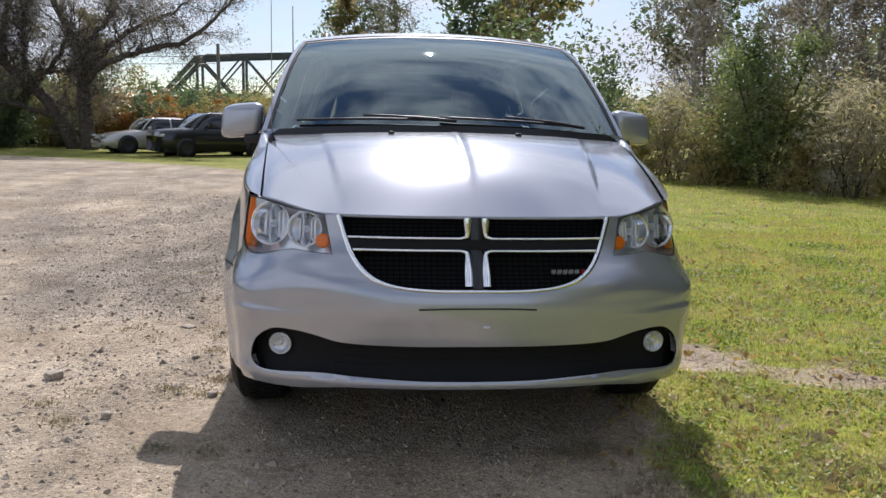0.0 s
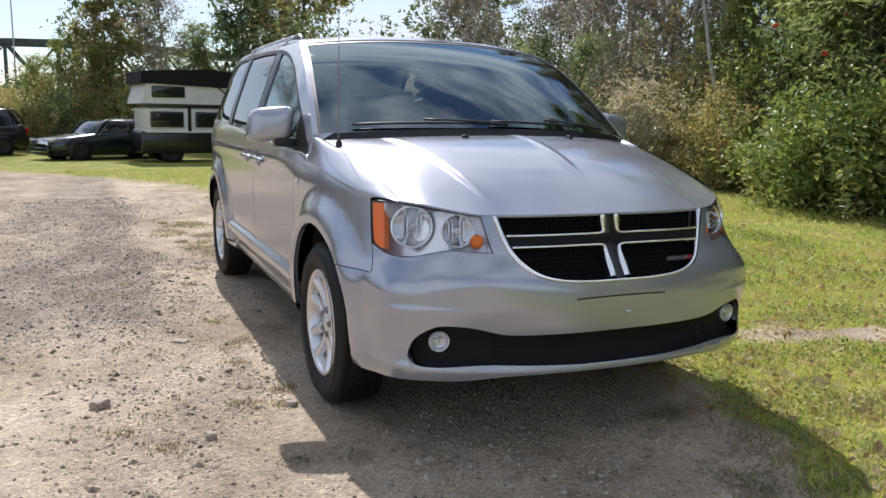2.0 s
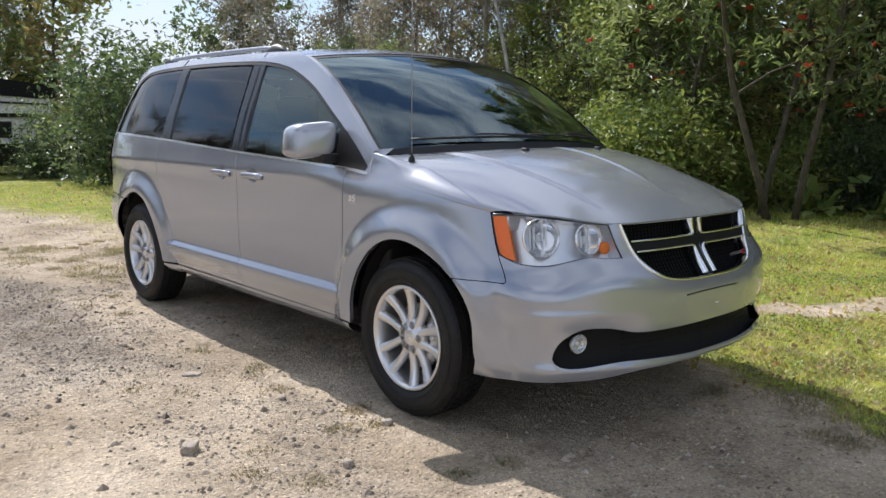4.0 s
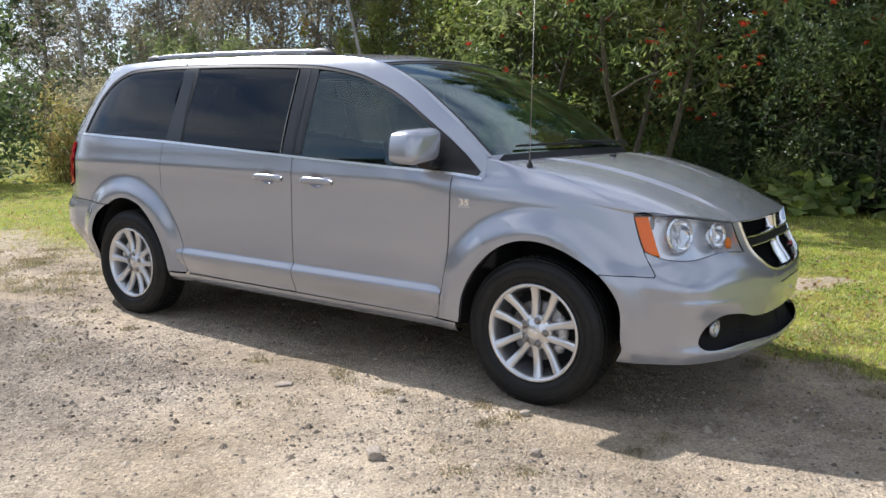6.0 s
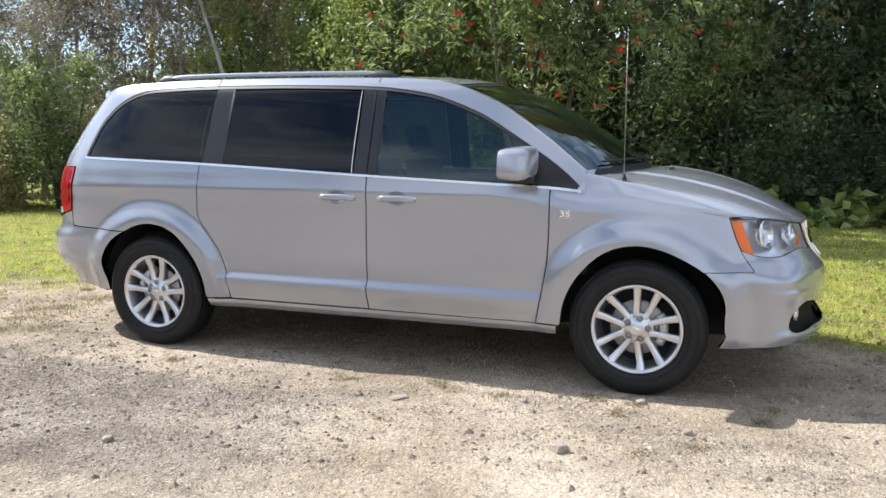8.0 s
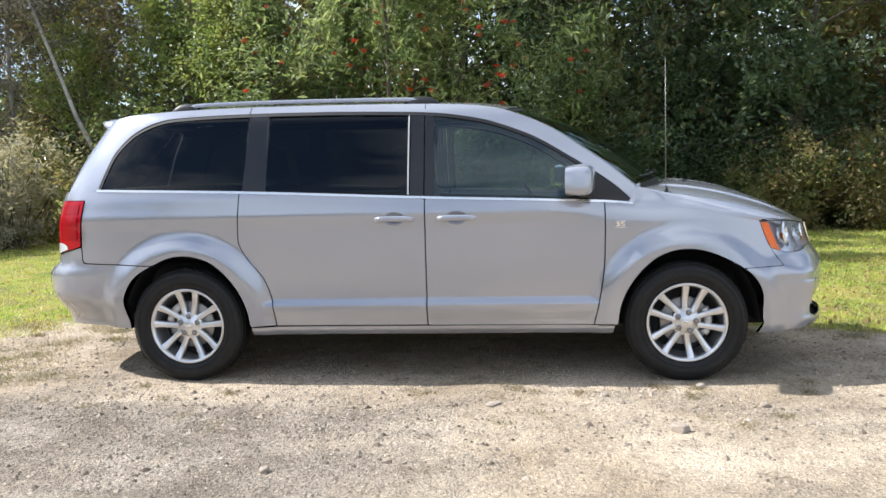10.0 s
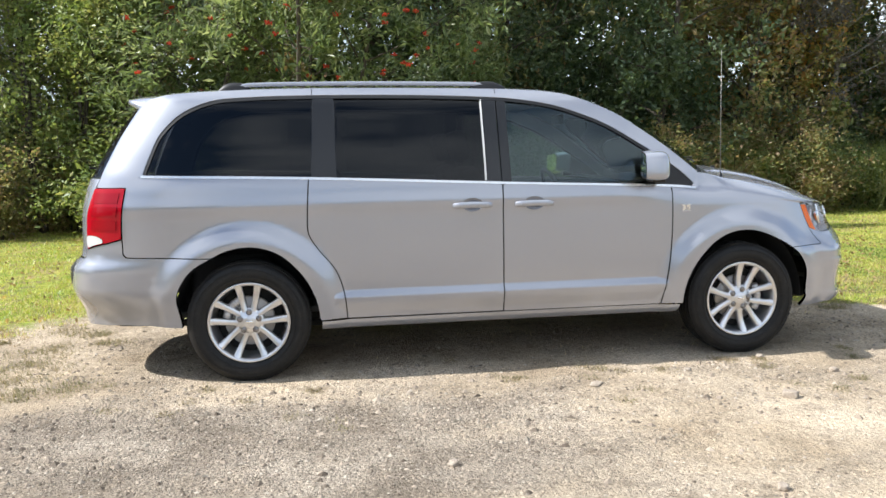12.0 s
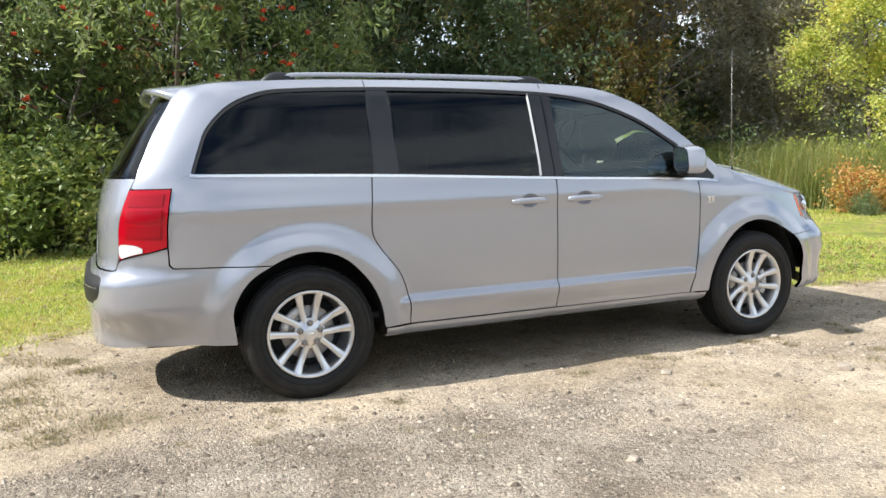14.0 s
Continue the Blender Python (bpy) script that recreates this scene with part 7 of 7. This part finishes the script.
# ---- parked vehicles ----
def parked_car(name, label, at, heading, length, width, height, paint, kind):
    """A car seen far off: body and roof as lofts, dark glass, pillars, lamps and four wheels. It points to -y before it is turned."""
    C = thing(name, label, "car", (at[0], at[1], ground_z(*at)), heading)
    L, W, H = length, width / 2, height
    suv = kind == "suv"
    belt_z = H * (0.63 if suv else 0.64)
    ys = np.linspace(-L / 2, L / 2, 41)
    hood = lambda u: spl(u, [0, 0.02, 0.06, 0.22, 0.28, 0.9, 0.97, 1.0] if suv else [0, 0.03, 0.10, 0.28, 0.36, 0.80, 0.97, 1.0],
                         [0.44 * H, 0.54 * H, 0.575 * H, 0.61 * H, belt_z, belt_z, belt_z * 0.98, 0.6 * belt_z] if suv else [0.36 * H, 0.46 * H, 0.53 * H, 0.61 * H, belt_z, belt_z * 1.03, belt_z * 0.98, 0.55 * belt_z])
    wid = lambda u: W * (1 - 0.18 * (1 - sstep(0, 0.12, u)) - 0.12 * sstep(0.9, 1.0, u))

    def body(y, k):
        u = (y + L / 2) / L
        w, t = wid(u), hood(u)
        prof = [(0.86, 0.20), (0.97, 0.30), (1.0, 0.52 * t + 0.05), (0.985, t * 0.90), (0.93, t * 0.985), (0.60, t + 0.012), (0.0, t + 0.03)]
        a, b = prof[k]
        return Vector((a * w, y, b))
    vs, fs = grid(body, ys, range(7))
    full = join((vs, fs), ([(-v[0], v[1], v[2]) for v in vs], [tuple(reversed(f)) for f in fs]))
    h = len(vs)
    full = (full[0], full[1] + [tuple(range(7)) + tuple(h + i for i in range(5, -1, -1)), tuple(h - 7 + i for i in range(7)) + tuple(2 * h - 7 + i for i in range(5, -1, -1))])
    B = meshed("body", *full, paint, C)
    lo, hi = (0.24, 0.985) if suv else (0.30, 0.86)
    t0, t1 = (0.43, 0.88) if suv else (0.43, 0.70)

    def cab(v, k):
        """v up from belt to roof, k round the plan."""
        y0, y1 = -L / 2 + L * (lo + (t0 - lo) * v), -L / 2 + L * (hi + (t1 - hi) * v)
        w = W * (0.95 - 0.22 * v)
        z = belt_z - 0.02 + (H - 0.05 - belt_z) * math.sin(v * math.pi / 2) ** 0.9
        a = 2 * math.pi * k / 40
        e = 0.35
        cx, cy = math.copysign(abs(math.cos(a)) ** e, math.cos(a)), math.copysign(abs(math.sin(a)) ** e, math.sin(a))
        return Vector((cx * w, (y0 + y1) / 2 + cy * (y1 - y0) / 2, z))
    meshed("glass", *grid(cab, np.linspace(0, 0.86, 6), range(41)), M_CARGLASS, C, "dark window glass")
    ring = [cab(0.86, k) for k in range(40)]
    top = [cab(0.97, k) for k in range(40)]
    c = sum(top, Vector()) / 40 + Vector((0, 0, 0.05))
    rv = ring + top + [t.lerp(c, 0.5) + Vector((0, 0, 0.025)) for t in top] + [c]
    rf = [(i, (i + 1) % 40, 40 + (i + 1) % 40, 40 + i) for i in range(40)] + [(40 + i, 40 + (i + 1) % 40, 80 + (i + 1) % 40, 80 + i) for i in range(40)] + [(80 + i, 80 + (i + 1) % 40, 120) for i in range(40)]
    meshed("roof", rv, rf, paint, C)
    for s in (-1, 1):
        for u in ((0.0, 0.46, 1.0) if not suv else (0.0, 0.40, 0.72, 1.0)):
            k0 = 20 if s < 0 else 0
            pts = []
            for v in np.linspace(0, 0.88, 6):
                y0, y1 = -L / 2 + L * (lo + (t0 - lo) * v), -L / 2 + L * (hi + (t1 - hi) * v)
                p = cab(v, k0)
                pts.append(Vector((p.x * 1.004, y0 + (y1 - y0) * (0.03 + 0.94 * u), p.z)))
            meshed("pillar", *tube(pts, 0.035, 6), paint, C)
        meshed("headlamp", *rbox(s * (W - 0.42), s * (W - 0.12), -L / 2 + 0.02, -L / 2 + 0.16, 0.44 * H, 0.50 * H, 0.02), M_WHITE, C, "pale headlamp")
        meshed("tail_lamp", *rbox(s * (W - 0.34), s * (W - 0.10), L / 2 - 0.10, L / 2 - 0.005, belt_z * 0.72, belt_z * 0.9, 0.02), M_RED, C, "red tail lamp")
        meshed("door_mirror", *rbox(s * (W - 0.02), s * (W + 0.16), -L / 2 + L * 0.36, -L / 2 + L * 0.36 + 0.10, belt_z + 0.0, belt_z + 0.13, 0.03), paint, C)
        meshed("door_handle", *rbox(s * (W - 0.01), s * (W + 0.025), 0.10, 0.26, belt_z - 0.13, belt_z - 0.10, 0.008), M_CHROME if suv else paint, C)
        for y in (-L * 0.30, L * 0.29):
            m = Matrix.Translation((s * (W - 0.098), y, 0.32)) @ (Matrix.Identity(4) if s > 0 else Matrix.Rotation(math.pi, 4, 'Z'))
            Wl = meshed("wheel", *moved(lathe([(0.20, -0.09), (0.30, -0.10), (0.325, -0.06), (0.325, 0.07), (0.30, 0.115), (0.21, 0.113), (0.20, 0.109)], 32), m), M_RUBBER, C, "black tyre")
            meshed("rim", *moved(join(lathe([(0.20, 0.110), (0.19, 0.118), (0.18, 0.111), (0.06, 0.110), (0.001, 0.114)], 28)), m), M_CARRIM, Wl)
            meshed("wheel_arch", *moved(lathe([(0.375, -0.10), (0.375, 0.108), (0.001, 0.108)], 28), m), M_BLACK, C)
    if not suv:
        meshed("front_grille", *rbox(-W * 0.5, W * 0.5, -L / 2 + 0.0, -L / 2 + 0.10, 0.33 * H, 0.39 * H, 0.015), M_BLACK, C)
    if not suv:
        meshed("bumper", *rbox(-W * 0.74, W * 0.74, -L / 2 - 0.03, -L / 2 + 0.12, 0.24, 0.40, 0.05), paint, C)
    meshed("underside", *rbox(-W * 0.85, W * 0.85, -L / 2 + 0.15, L / 2 - 0.1, 0.16, 0.30, 0.02), M_DARK, C)
    return C


M_CARRIM = material("dull_rim", (0.03, 0.03, 0.032), 0.4, 0.3)
M_CARGLASS = material("car_glass", (0.012, 0.014, 0.016), 0.04, 0.0, 0.6)
M_P_SILVER = material("champagne_silver_paint", (0.50, 0.48, 0.45), 0.35, 0.5, 1.0)
M_P_BLACK = material("black_paint", (0.007, 0.007, 0.009), 0.30, 0.0, 0.5)
M_P_GREEN = material("dark_green_paint", (0.010, 0.020, 0.022), 0.25, 0.2, 1.0)
parked_car("silver_sedan", "old champagne silver sedan parked on the grass", (-8.7, 29.6), 302 - 360, 4.7, 1.78, 1.40, M_P_SILVER, "sedan")
parked_car("black_suv", "black sport utility car parked on the grass", (-6.2, 27.7), 303 - 360, 4.5, 1.82, 1.64, M_P_BLACK, "suv")
parked_car("green_sedan", "dark green sedan parked beside a camper", (-1.35, 25.5), 296 - 360, 4.5, 1.75, 1.33, M_P_GREEN, "sedan")

M_CAMPW = vary(material("camper_white", (0.7, 0.69, 0.66), 0.45), 1.5, [(0.58, 0.57, 0.54), (0.70, 0.69, 0.66), (0.76, 0.75, 0.73)])


def camper():
    """A pop-top camper body on a black pickup; its long side faces -y, its cab is at +x."""
    C = thing("truck_camper", "black and white pop-top camper on a dark pickup", "camper", (1.50, 23.5, ground_z(1.50, 23.5)), 8)
    C.scale = (0.92, 0.95, 0.83)
    meshed("truck_body", *join(rbox(-2.35, 2.6, -0.95, 0.95, 0.35, 1.15, 0.08), rbox(2.5, 4.6, -0.92, 0.92, 0.40, 1.10, 0.1), rbox(2.5, 3.6, -0.85, 0.85, 1.05, 1.75, 0.15)), M_P_BLACK, C)
    low = meshed("camper_side", *rbox(-2.15, 2.3, -1.05, 1.05, 1.16, 2.02, 0.06), M_CAMPW, C, "white camper wall")
    meshed("lower_band", *rbox(-2.18, 2.33, -1.08, 1.08, 1.10, 1.20, 0.02), M_CAMPW, low)
    for x0, x1 in ((-2.05, -1.0), (-0.62, 0.22), (0.6, 1.4)):
        wf = meshed("side_window", *rbox(x0, x1, -1.075, -1.02, 1.30, 1.86, 0.06, 3), M_CARGLASS, C, "dark rounded window")
        meshed("window_frame", *join(rbox(x0 - 0.04, x1 + 0.04, -1.07, -1.03, 1.86, 1.90, 0.01), rbox(x0 - 0.04, x1 + 0.04, -1.07, -1.03, 1.26, 1.30, 0.01)), M_CAMPW, wf)
    meshed("door_post", *rbox(-0.86, -0.76, -1.09, -1.03, 1.16, 3.0, 0.01), M_BLACK, C)
    meshed("waist_band", *rbox(-2.2, 2.5, -1.10, 1.10, 2.00, 2.16, 0.02), M_P_BLACK, C)
    upper = [(-2.35, 2.14), (2.6, 2.14), (2.6, 2.62), (-0.4, 2.86), (-2.15, 2.84)]
    vs = [(x, y, z) for y in (-1.12, 1.12) for x, z in upper]
    fs = [tuple(range(4, -1, -1)), tuple(range(5, 10))] + [(i, (i + 1) % 5, 5 + (i + 1) % 5, 5 + i) for i in range(5)]
    up = meshed("sleeping_box", vs, fs, M_CAMPW, C, "white slanted upper wall", False)
    meshed("side_window", *rbox(-2.0, -0.95, -1.15, -1.10, 2.36, 2.76, 0.04, 2), M_CARGLASS, up, "dark window")
    meshed("side_stripe", *join(beam((0.1, -1.13, 2.82), (0.75, -1.13, 2.2), 0.05), beam((0.45, -1.13, 2.52), (2.5, -1.13, 2.46), 0.06)), M_BLACK, up, smooth=False)
    roofp = [(-2.35, 2.86), (2.7, 2.66), (2.7, 3.12), (-0.2, 3.42), (-2.30, 3.26)]
    vs = [(x, y, z) for y in (-1.18, 1.18) for x, z in roofp]
    meshed("pop_top_roof", vs, fs, M_VOID, C, "black pop-top roof", False)
    for x in (-1.35, 3.7):
        for y in (-0.82, 0.82):
            w = meshed("wheel", *moved(lathe([(0.20, -0.11), (0.34, -0.12), (0.37, -0.07), (0.37, 0.08), (0.34, 0.12), (0.22, 0.11), (0.10, 0.07), (0.001, 0.08)], 28), Matrix.Translation((x, y, 0.37)) @ Matrix.Rotation(radians(-90 if y < 0 else 90), 4, 'Z')), M_RUBBER, C)


camper()

# ---- loose stones, gravel, grass, fallen leaves ----
M_STONE = vary(material("stone", (0.36, 0.30, 0.26), 0.85), 14.0, [(0.25, 0.205, 0.16), (0.38, 0.32, 0.255), (0.50, 0.44, 0.365)], bump=0.4)


def rock(name, label, x, y, sx, sy, sz, seed, block=0.8):
    bm = bmesh.new()
    bmesh.ops.create_icosphere(bm, subdivisions=3, radius=1.0)
    for v in bm.verts:
        n = noise.noise(v.co * 1.3 + Vector((seed * 3.7, 0, 0))) * 0.35 + noise.noise(v.co * 3.0 + Vector((0, seed * 2.3, 0))) * 0.12
        p = v.co * (1 + n)
        p = Vector((max(-block, min(block, p.x)), max(-block, min(block, p.y)), max(-0.7, min(0.75 * block / 0.8, p.z))))
        v.co = Vector((p.x * sx, p.y * sy, p.z * sz))
    me = bpy.data.meshes.new(name)
    bm.to_mesh(me)
    bm.free()
    me.materials.append(M_STONE)
    me.polygons.foreach_set("use_smooth", [True] * len(me.polygons))
    ob = new(name, me)
    ob.matrix_basis = pose(x, y, ground_z(x, y) + sz * 0.55, 0, 0, seed * 47)
    return tagged(ob, label, "stone", "loose stones")


rock("stone", "fist-sized blocky tan stone on the gravel", -1.84, 0.22, 0.054, 0.040, 0.030, 1, 0.68)
rock("stone", "small pale stone on the gravel", -1.44, -0.30, 0.026, 0.024, 0.020, 2)
rock("stone", "flat pale stone half sunk in sand", -1.42, 1.14, 0.06, 0.035, 0.008, 3)
rock("stone", "small grey stone on the gravel", -2.43, 2.11, 0.028, 0.024, 0.018, 4)
rock("stone", "small dark stone on the gravel", -1.25, 0.52, 0.024, 0.02, 0.014, 5)
rock("stone", "small pale stone near the van's shadow", -1.06, -0.05, 0.03, 0.026, 0.016, 6)
rock("stone", "small dark stone on the gravel", -2.9, 0.9, 0.03, 0.024, 0.016, 7)
rock("stone", "small tan stone on the gravel", -2.2, -1.1, 0.03, 0.03, 0.018, 8)


def gravel(name, label, seed, n, least, spread, most, dark, light):
    """Loose small pieces over the lot, thickest near the van."""
    r = np.random.default_rng(seed)
    x = -r.gamma(2.2, 1.15, n) + 0.9
    y = r.uniform(-4.5, 9.5, n)
    keep = (x > -7.4) & ~((np.abs(x) < 0.8) & (y > -0.8) & (y < 4.0) & (r.uniform(size=n) < 0.5))
    x, y = x[keep], y[keep]
    keep = np.array([lawn_at(a, b) < 0.45 for a, b in zip(x, y)])
    x, y = x[keep], y[keep]
    patch = np.array([noise.noise(Vector((a * 1.3, b * 1.3, 6.0))) + 0.5 * noise.noise(Vector((a * 4.0, b * 4.0, 2.0))) for a, b in zip(x, y)])
    bare = np.array([sand_at(a, b) for a, b in zip(x, y)])
    keep = patch * 0.5 + 0.56 - bare + r.normal(size=len(x)) * 0.34 > 0.0
    x, y = x[keep], y[keep]
    n = len(x)
    s = least + spread * r.gamma(1.25, 1.0, n)
    s = np.minimum(s, most)
    base = np.array([(1, 0, 0), (0.3, 0.95, 0), (-0.8, 0.6, 0), (-0.8, -0.6, 0), (0.3, -0.95, 0), (0.15, 0.1, 0.64), (-0.3, -0.15, 0.5)])
    jit = 1 + r.normal(size=(n, 7, 3)) * 0.22
    a = r.uniform(0, 2 * math.pi, n)
    v = base[None] * jit * s[:, None, None]
    c, d = np.cos(a)[:, None], np.sin(a)[:, None]
    v = np.stack([v[:, :, 0] * c - v[:, :, 1] * d, v[:, :, 0] * d + v[:, :, 1] * c, v[:, :, 2]], 2)
    z = np.array([ground_z(p, q) for p, q in zip(x, y)])
    v += np.stack([x, y, z + 0.001], 1)[:, None, :]
    tri = np.array([(0, 1, 5), (1, 2, 5), (2, 6, 5), (2, 3, 6), (3, 4, 6), (4, 5, 6), (4, 0, 5)])
    fs = (tri[None] + (np.arange(n) * 7)[:, None, None]).reshape(-1, 3)
    m = bpy.data.materials.new(name)
    m.use_nodes = True
    b = m.node_tree.nodes["Principled BSDF"]
    b.inputs["Roughness"].default_value = 0.9
    geo, rp = node(m, "ShaderNodeNewGeometry"), node(m, "ShaderNodeValToRGB")
    e = rp.color_ramp.elements
    e[0].color, e[1].color = (*dark, 1), (*light, 1)
    m.node_tree.links.new(geo.outputs["Random Per Island"], rp.inputs["Fac"])
    m.node_tree.links.new(rp.outputs[0], b.inputs["Base Color"])
    tagged(fast_mesh(name, v.reshape(-1, 3), fs, m), label, "gravel", kind="stuff")


gravel("loose_gravel", "loose grey and tan gravel over sand", 91, 90000, 0.0026, 0.0020, 0.020, (0.15, 0.125, 0.095), (0.49, 0.425, 0.34))
gravel("soil_crumbs", "dry brown crumbs of soil on the lot", 92, 26000, 0.0050, 0.0032, 0.024, (0.10, 0.076, 0.055), (0.40, 0.33, 0.255))


def lawn_place(x0, x1, y0, y1, need):
    def place(r, n):
        x, y = r.uniform(x0, x1, n), r.uniform(y0, y1, n)
        v = np.array([lawn_at(a, b) for a, b in zip(x, y)])
        clump = np.array([noise.noise(Vector((a * 2.2, b * 2.2, 7.0))) for a, b in zip(x, y)])
        tuft = np.array([noise.noise(Vector((a * 8.0, b * 8.0, 1.0))) for a, b in zip(x, y)])
        keep = v + clump * 0.35 + tuft * 0.45 + r.normal(size=n) * 0.08 > need
        x, y = x[keep], y[keep]
        return np.stack([x, y, [ground_z(a, b) - 0.004 for a, b in zip(x, y)]], 1)
    return place


M_GRASS = leaf_material("grass_blades", [(0.065, 0.11, 0.018), (0.135, 0.19, 0.027), (0.21, 0.24, 0.036), (0.25, 0.235, 0.06), (0.19, 0.14, 0.06)], 0.5, 0.36)
M_DRY = leaf_material("dry_grass", [(0.22, 0.19, 0.09), (0.30, 0.25, 0.13), (0.16, 0.16, 0.05)], 0.6)
blades("lawn_grass", "short patchy green lawn grass", 120000, lawn_place(0.3, 5.5, -5.5, 5.5, 0.55), 0.034, 0.0034, 0.9, M_GRASS, 101, fine=True)
blades("lawn_grass", "short patchy green lawn grass", 45000, lawn_place(-2.5, 10.5, 4.5, 18.0, 0.55), 0.04, 0.006, 0.8, M_GRASS, 102, fine=True)
blades("lawn_grass", "short patchy green lawn grass", 35000, lawn_place(4.5, 10.5, -9.5, 7.0, 0.55), 0.04, 0.006, 0.8, M_GRASS, 103, fine=True)
blades("dry_grass", "thin dry grass tufts at the lot's edge", 18000, lawn_place(-0.8, 2.6, -3.5, 8.0, 0.30), 0.03, 0.003, 0.9, M_DRY, 104, fine=True)


M_WEED = leaf_material("weed_leaves", [(0.075, 0.078, 0.036), (0.11, 0.106, 0.05), (0.15, 0.132, 0.07), (0.12, 0.096, 0.055)], 0.6)


def tufts(r, n):
    grown = [(-1.16, -0.63), (-0.96, -0.68), (-1.07, 0.17), (-1.10, -0.02), (-1.26, 0.04), (-1.11, 1.02), (-1.03, 0.20), (-1.75, -0.12), (-1.60, -0.34), (-1.19, 1.54), (-1.20, 0.66), (-1.06, 3.31), (-1.21, 2.71)]
    spots = np.concatenate([grown, grown, np.stack([r.uniform(-2.0, -0.7, 16), r.uniform(-1.4, 5.2, 16)], 1)])
    p = spots[r.integers(0, len(spots), n)] + r.normal(size=(n, 2)) * (0.042, 0.034)
    return np.stack([p[:, 0], p[:, 1], [ground_z(a, b) - 0.003 for a, b in p]], 1)


blades("weed_tufts", "small weed tufts in the gravel", 2600, tufts, 0.014, 0.003, 1.6, M_WEED, 105)


def straw_place(r, n):
    """Dried clumps over the bare sand behind the van and along its shaded side."""
    spots = np.concatenate([np.stack([r.uniform(-1.3, 0.9, 70), r.uniform(4.1, 6.4, 70)], 1), np.stack([r.uniform(0.2, 1.5, 40), r.uniform(-3.0, -0.6, 40)], 1)])
    big = r.uniform(0.03, 0.10, len(spots))
    k = r.integers(0, len(spots), n)
    p = spots[k] + r.normal(size=(n, 2)) * big[k][:, None]
    return np.stack([p[:, 0], p[:, 1], [ground_z(a, b) - 0.003 for a, b in p]], 1)


blades("straw_tufts", "dried grass clumps on bare sand", 14000, straw_place, 0.028, 0.0028, 1.5, M_WEED, 107, fine=True)


L_FALLEN = leaf_material("leaves_fallen", [(0.07, 0.045, 0.025), (0.13, 0.09, 0.04), (0.20, 0.15, 0.05), (0.10, 0.08, 0.035), (0.24, 0.20, 0.06)], 0.6)


M_STRAW = leaf_material("straw_litter", [(0.06, 0.045, 0.03), (0.11, 0.085, 0.05), (0.17, 0.135, 0.075), (0.08, 0.075, 0.035)], 0.7)


def litter_place(r, n):
    """Along the ragged edge between gravel and lawn, in loose drifts."""
    x, y = r.uniform(-0.9, 2.4, n), r.uniform(-3.2, 6.4, n)
    keep = [0.06 < lawn_at(a, b) < 0.75 and noise.noise(Vector((a * 2.6, b * 2.6, 3.0))) + 0.6 * noise.noise(Vector((a * 9, b * 9, 1.0))) > 0.02 for a, b in zip(x, y)]
    x, y = x[keep], y[keep]
    return np.stack([x, y, [ground_z(a, b) + 0.001 for a, b in zip(x, y)]], 1)


blades("straw_litter", "brown straw and leaf litter at the lawn's edge", 26000, litter_place, 0.010, 0.0045, 2.6, M_STRAW, 106, "litter", fine=True)


def lawn_weeds():
    """Broad-leaved weeds and clover in drifts through the near lawn."""
    r = np.random.default_rng(113)
    x, y = r.uniform(0.5, 5.2, 60000), r.uniform(-5.0, 4.5, 60000)
    keep = np.array([lawn_at(a, b) > 0.55 and noise.noise(Vector((a * 1.7, b * 1.7, 21.0))) + 0.5 * noise.noise(Vector((a * 6.0, b * 6.0, 2.0))) > 0.06 for a, b in zip(x, y)])
    x, y = x[keep], y[keep]
    c = np.stack([x, y, [ground_z(a, b) + 0.014 for a, b in zip(x, y)]], 1)
    c[:, 2] += r.uniform(0, 0.022, len(c))
    tagged(fast_mesh("lawn_weeds", *leaf_mesh(c, 0.021, 0.1, 0.75, 114), L_WEEDS), "clover and broad-leaved weeds in the lawn", "weeds", kind="stuff")


L_WEEDS = leaf_material("leaves_lawn_weeds", [(0.04, 0.068, 0.015), (0.08, 0.115, 0.022), (0.125, 0.155, 0.030), (0.17, 0.18, 0.04)], 0.5, 0.3)
lawn_weeds()


def fallen():
    r = np.random.default_rng(111)
    x = np.concatenate([r.uniform(0.6, 9.5, 3000), r.uniform(0.5, 4.8, 2200)])
    y = np.concatenate([r.uniform(-7, 15, 3000), r.uniform(-4.5, 3.5, 2200)])
    c = np.stack([x, y, [ground_z(a, b) + 0.03 for a, b in zip(x, y)]], 1)
    tagged(fast_mesh("fallen_leaves", *leaf_mesh(c, 0.042, 0, 0.7, 112), L_FALLEN), "scattered brown and yellow fallen leaves on the lawn", "leaves", kind="stuff")


fallen()
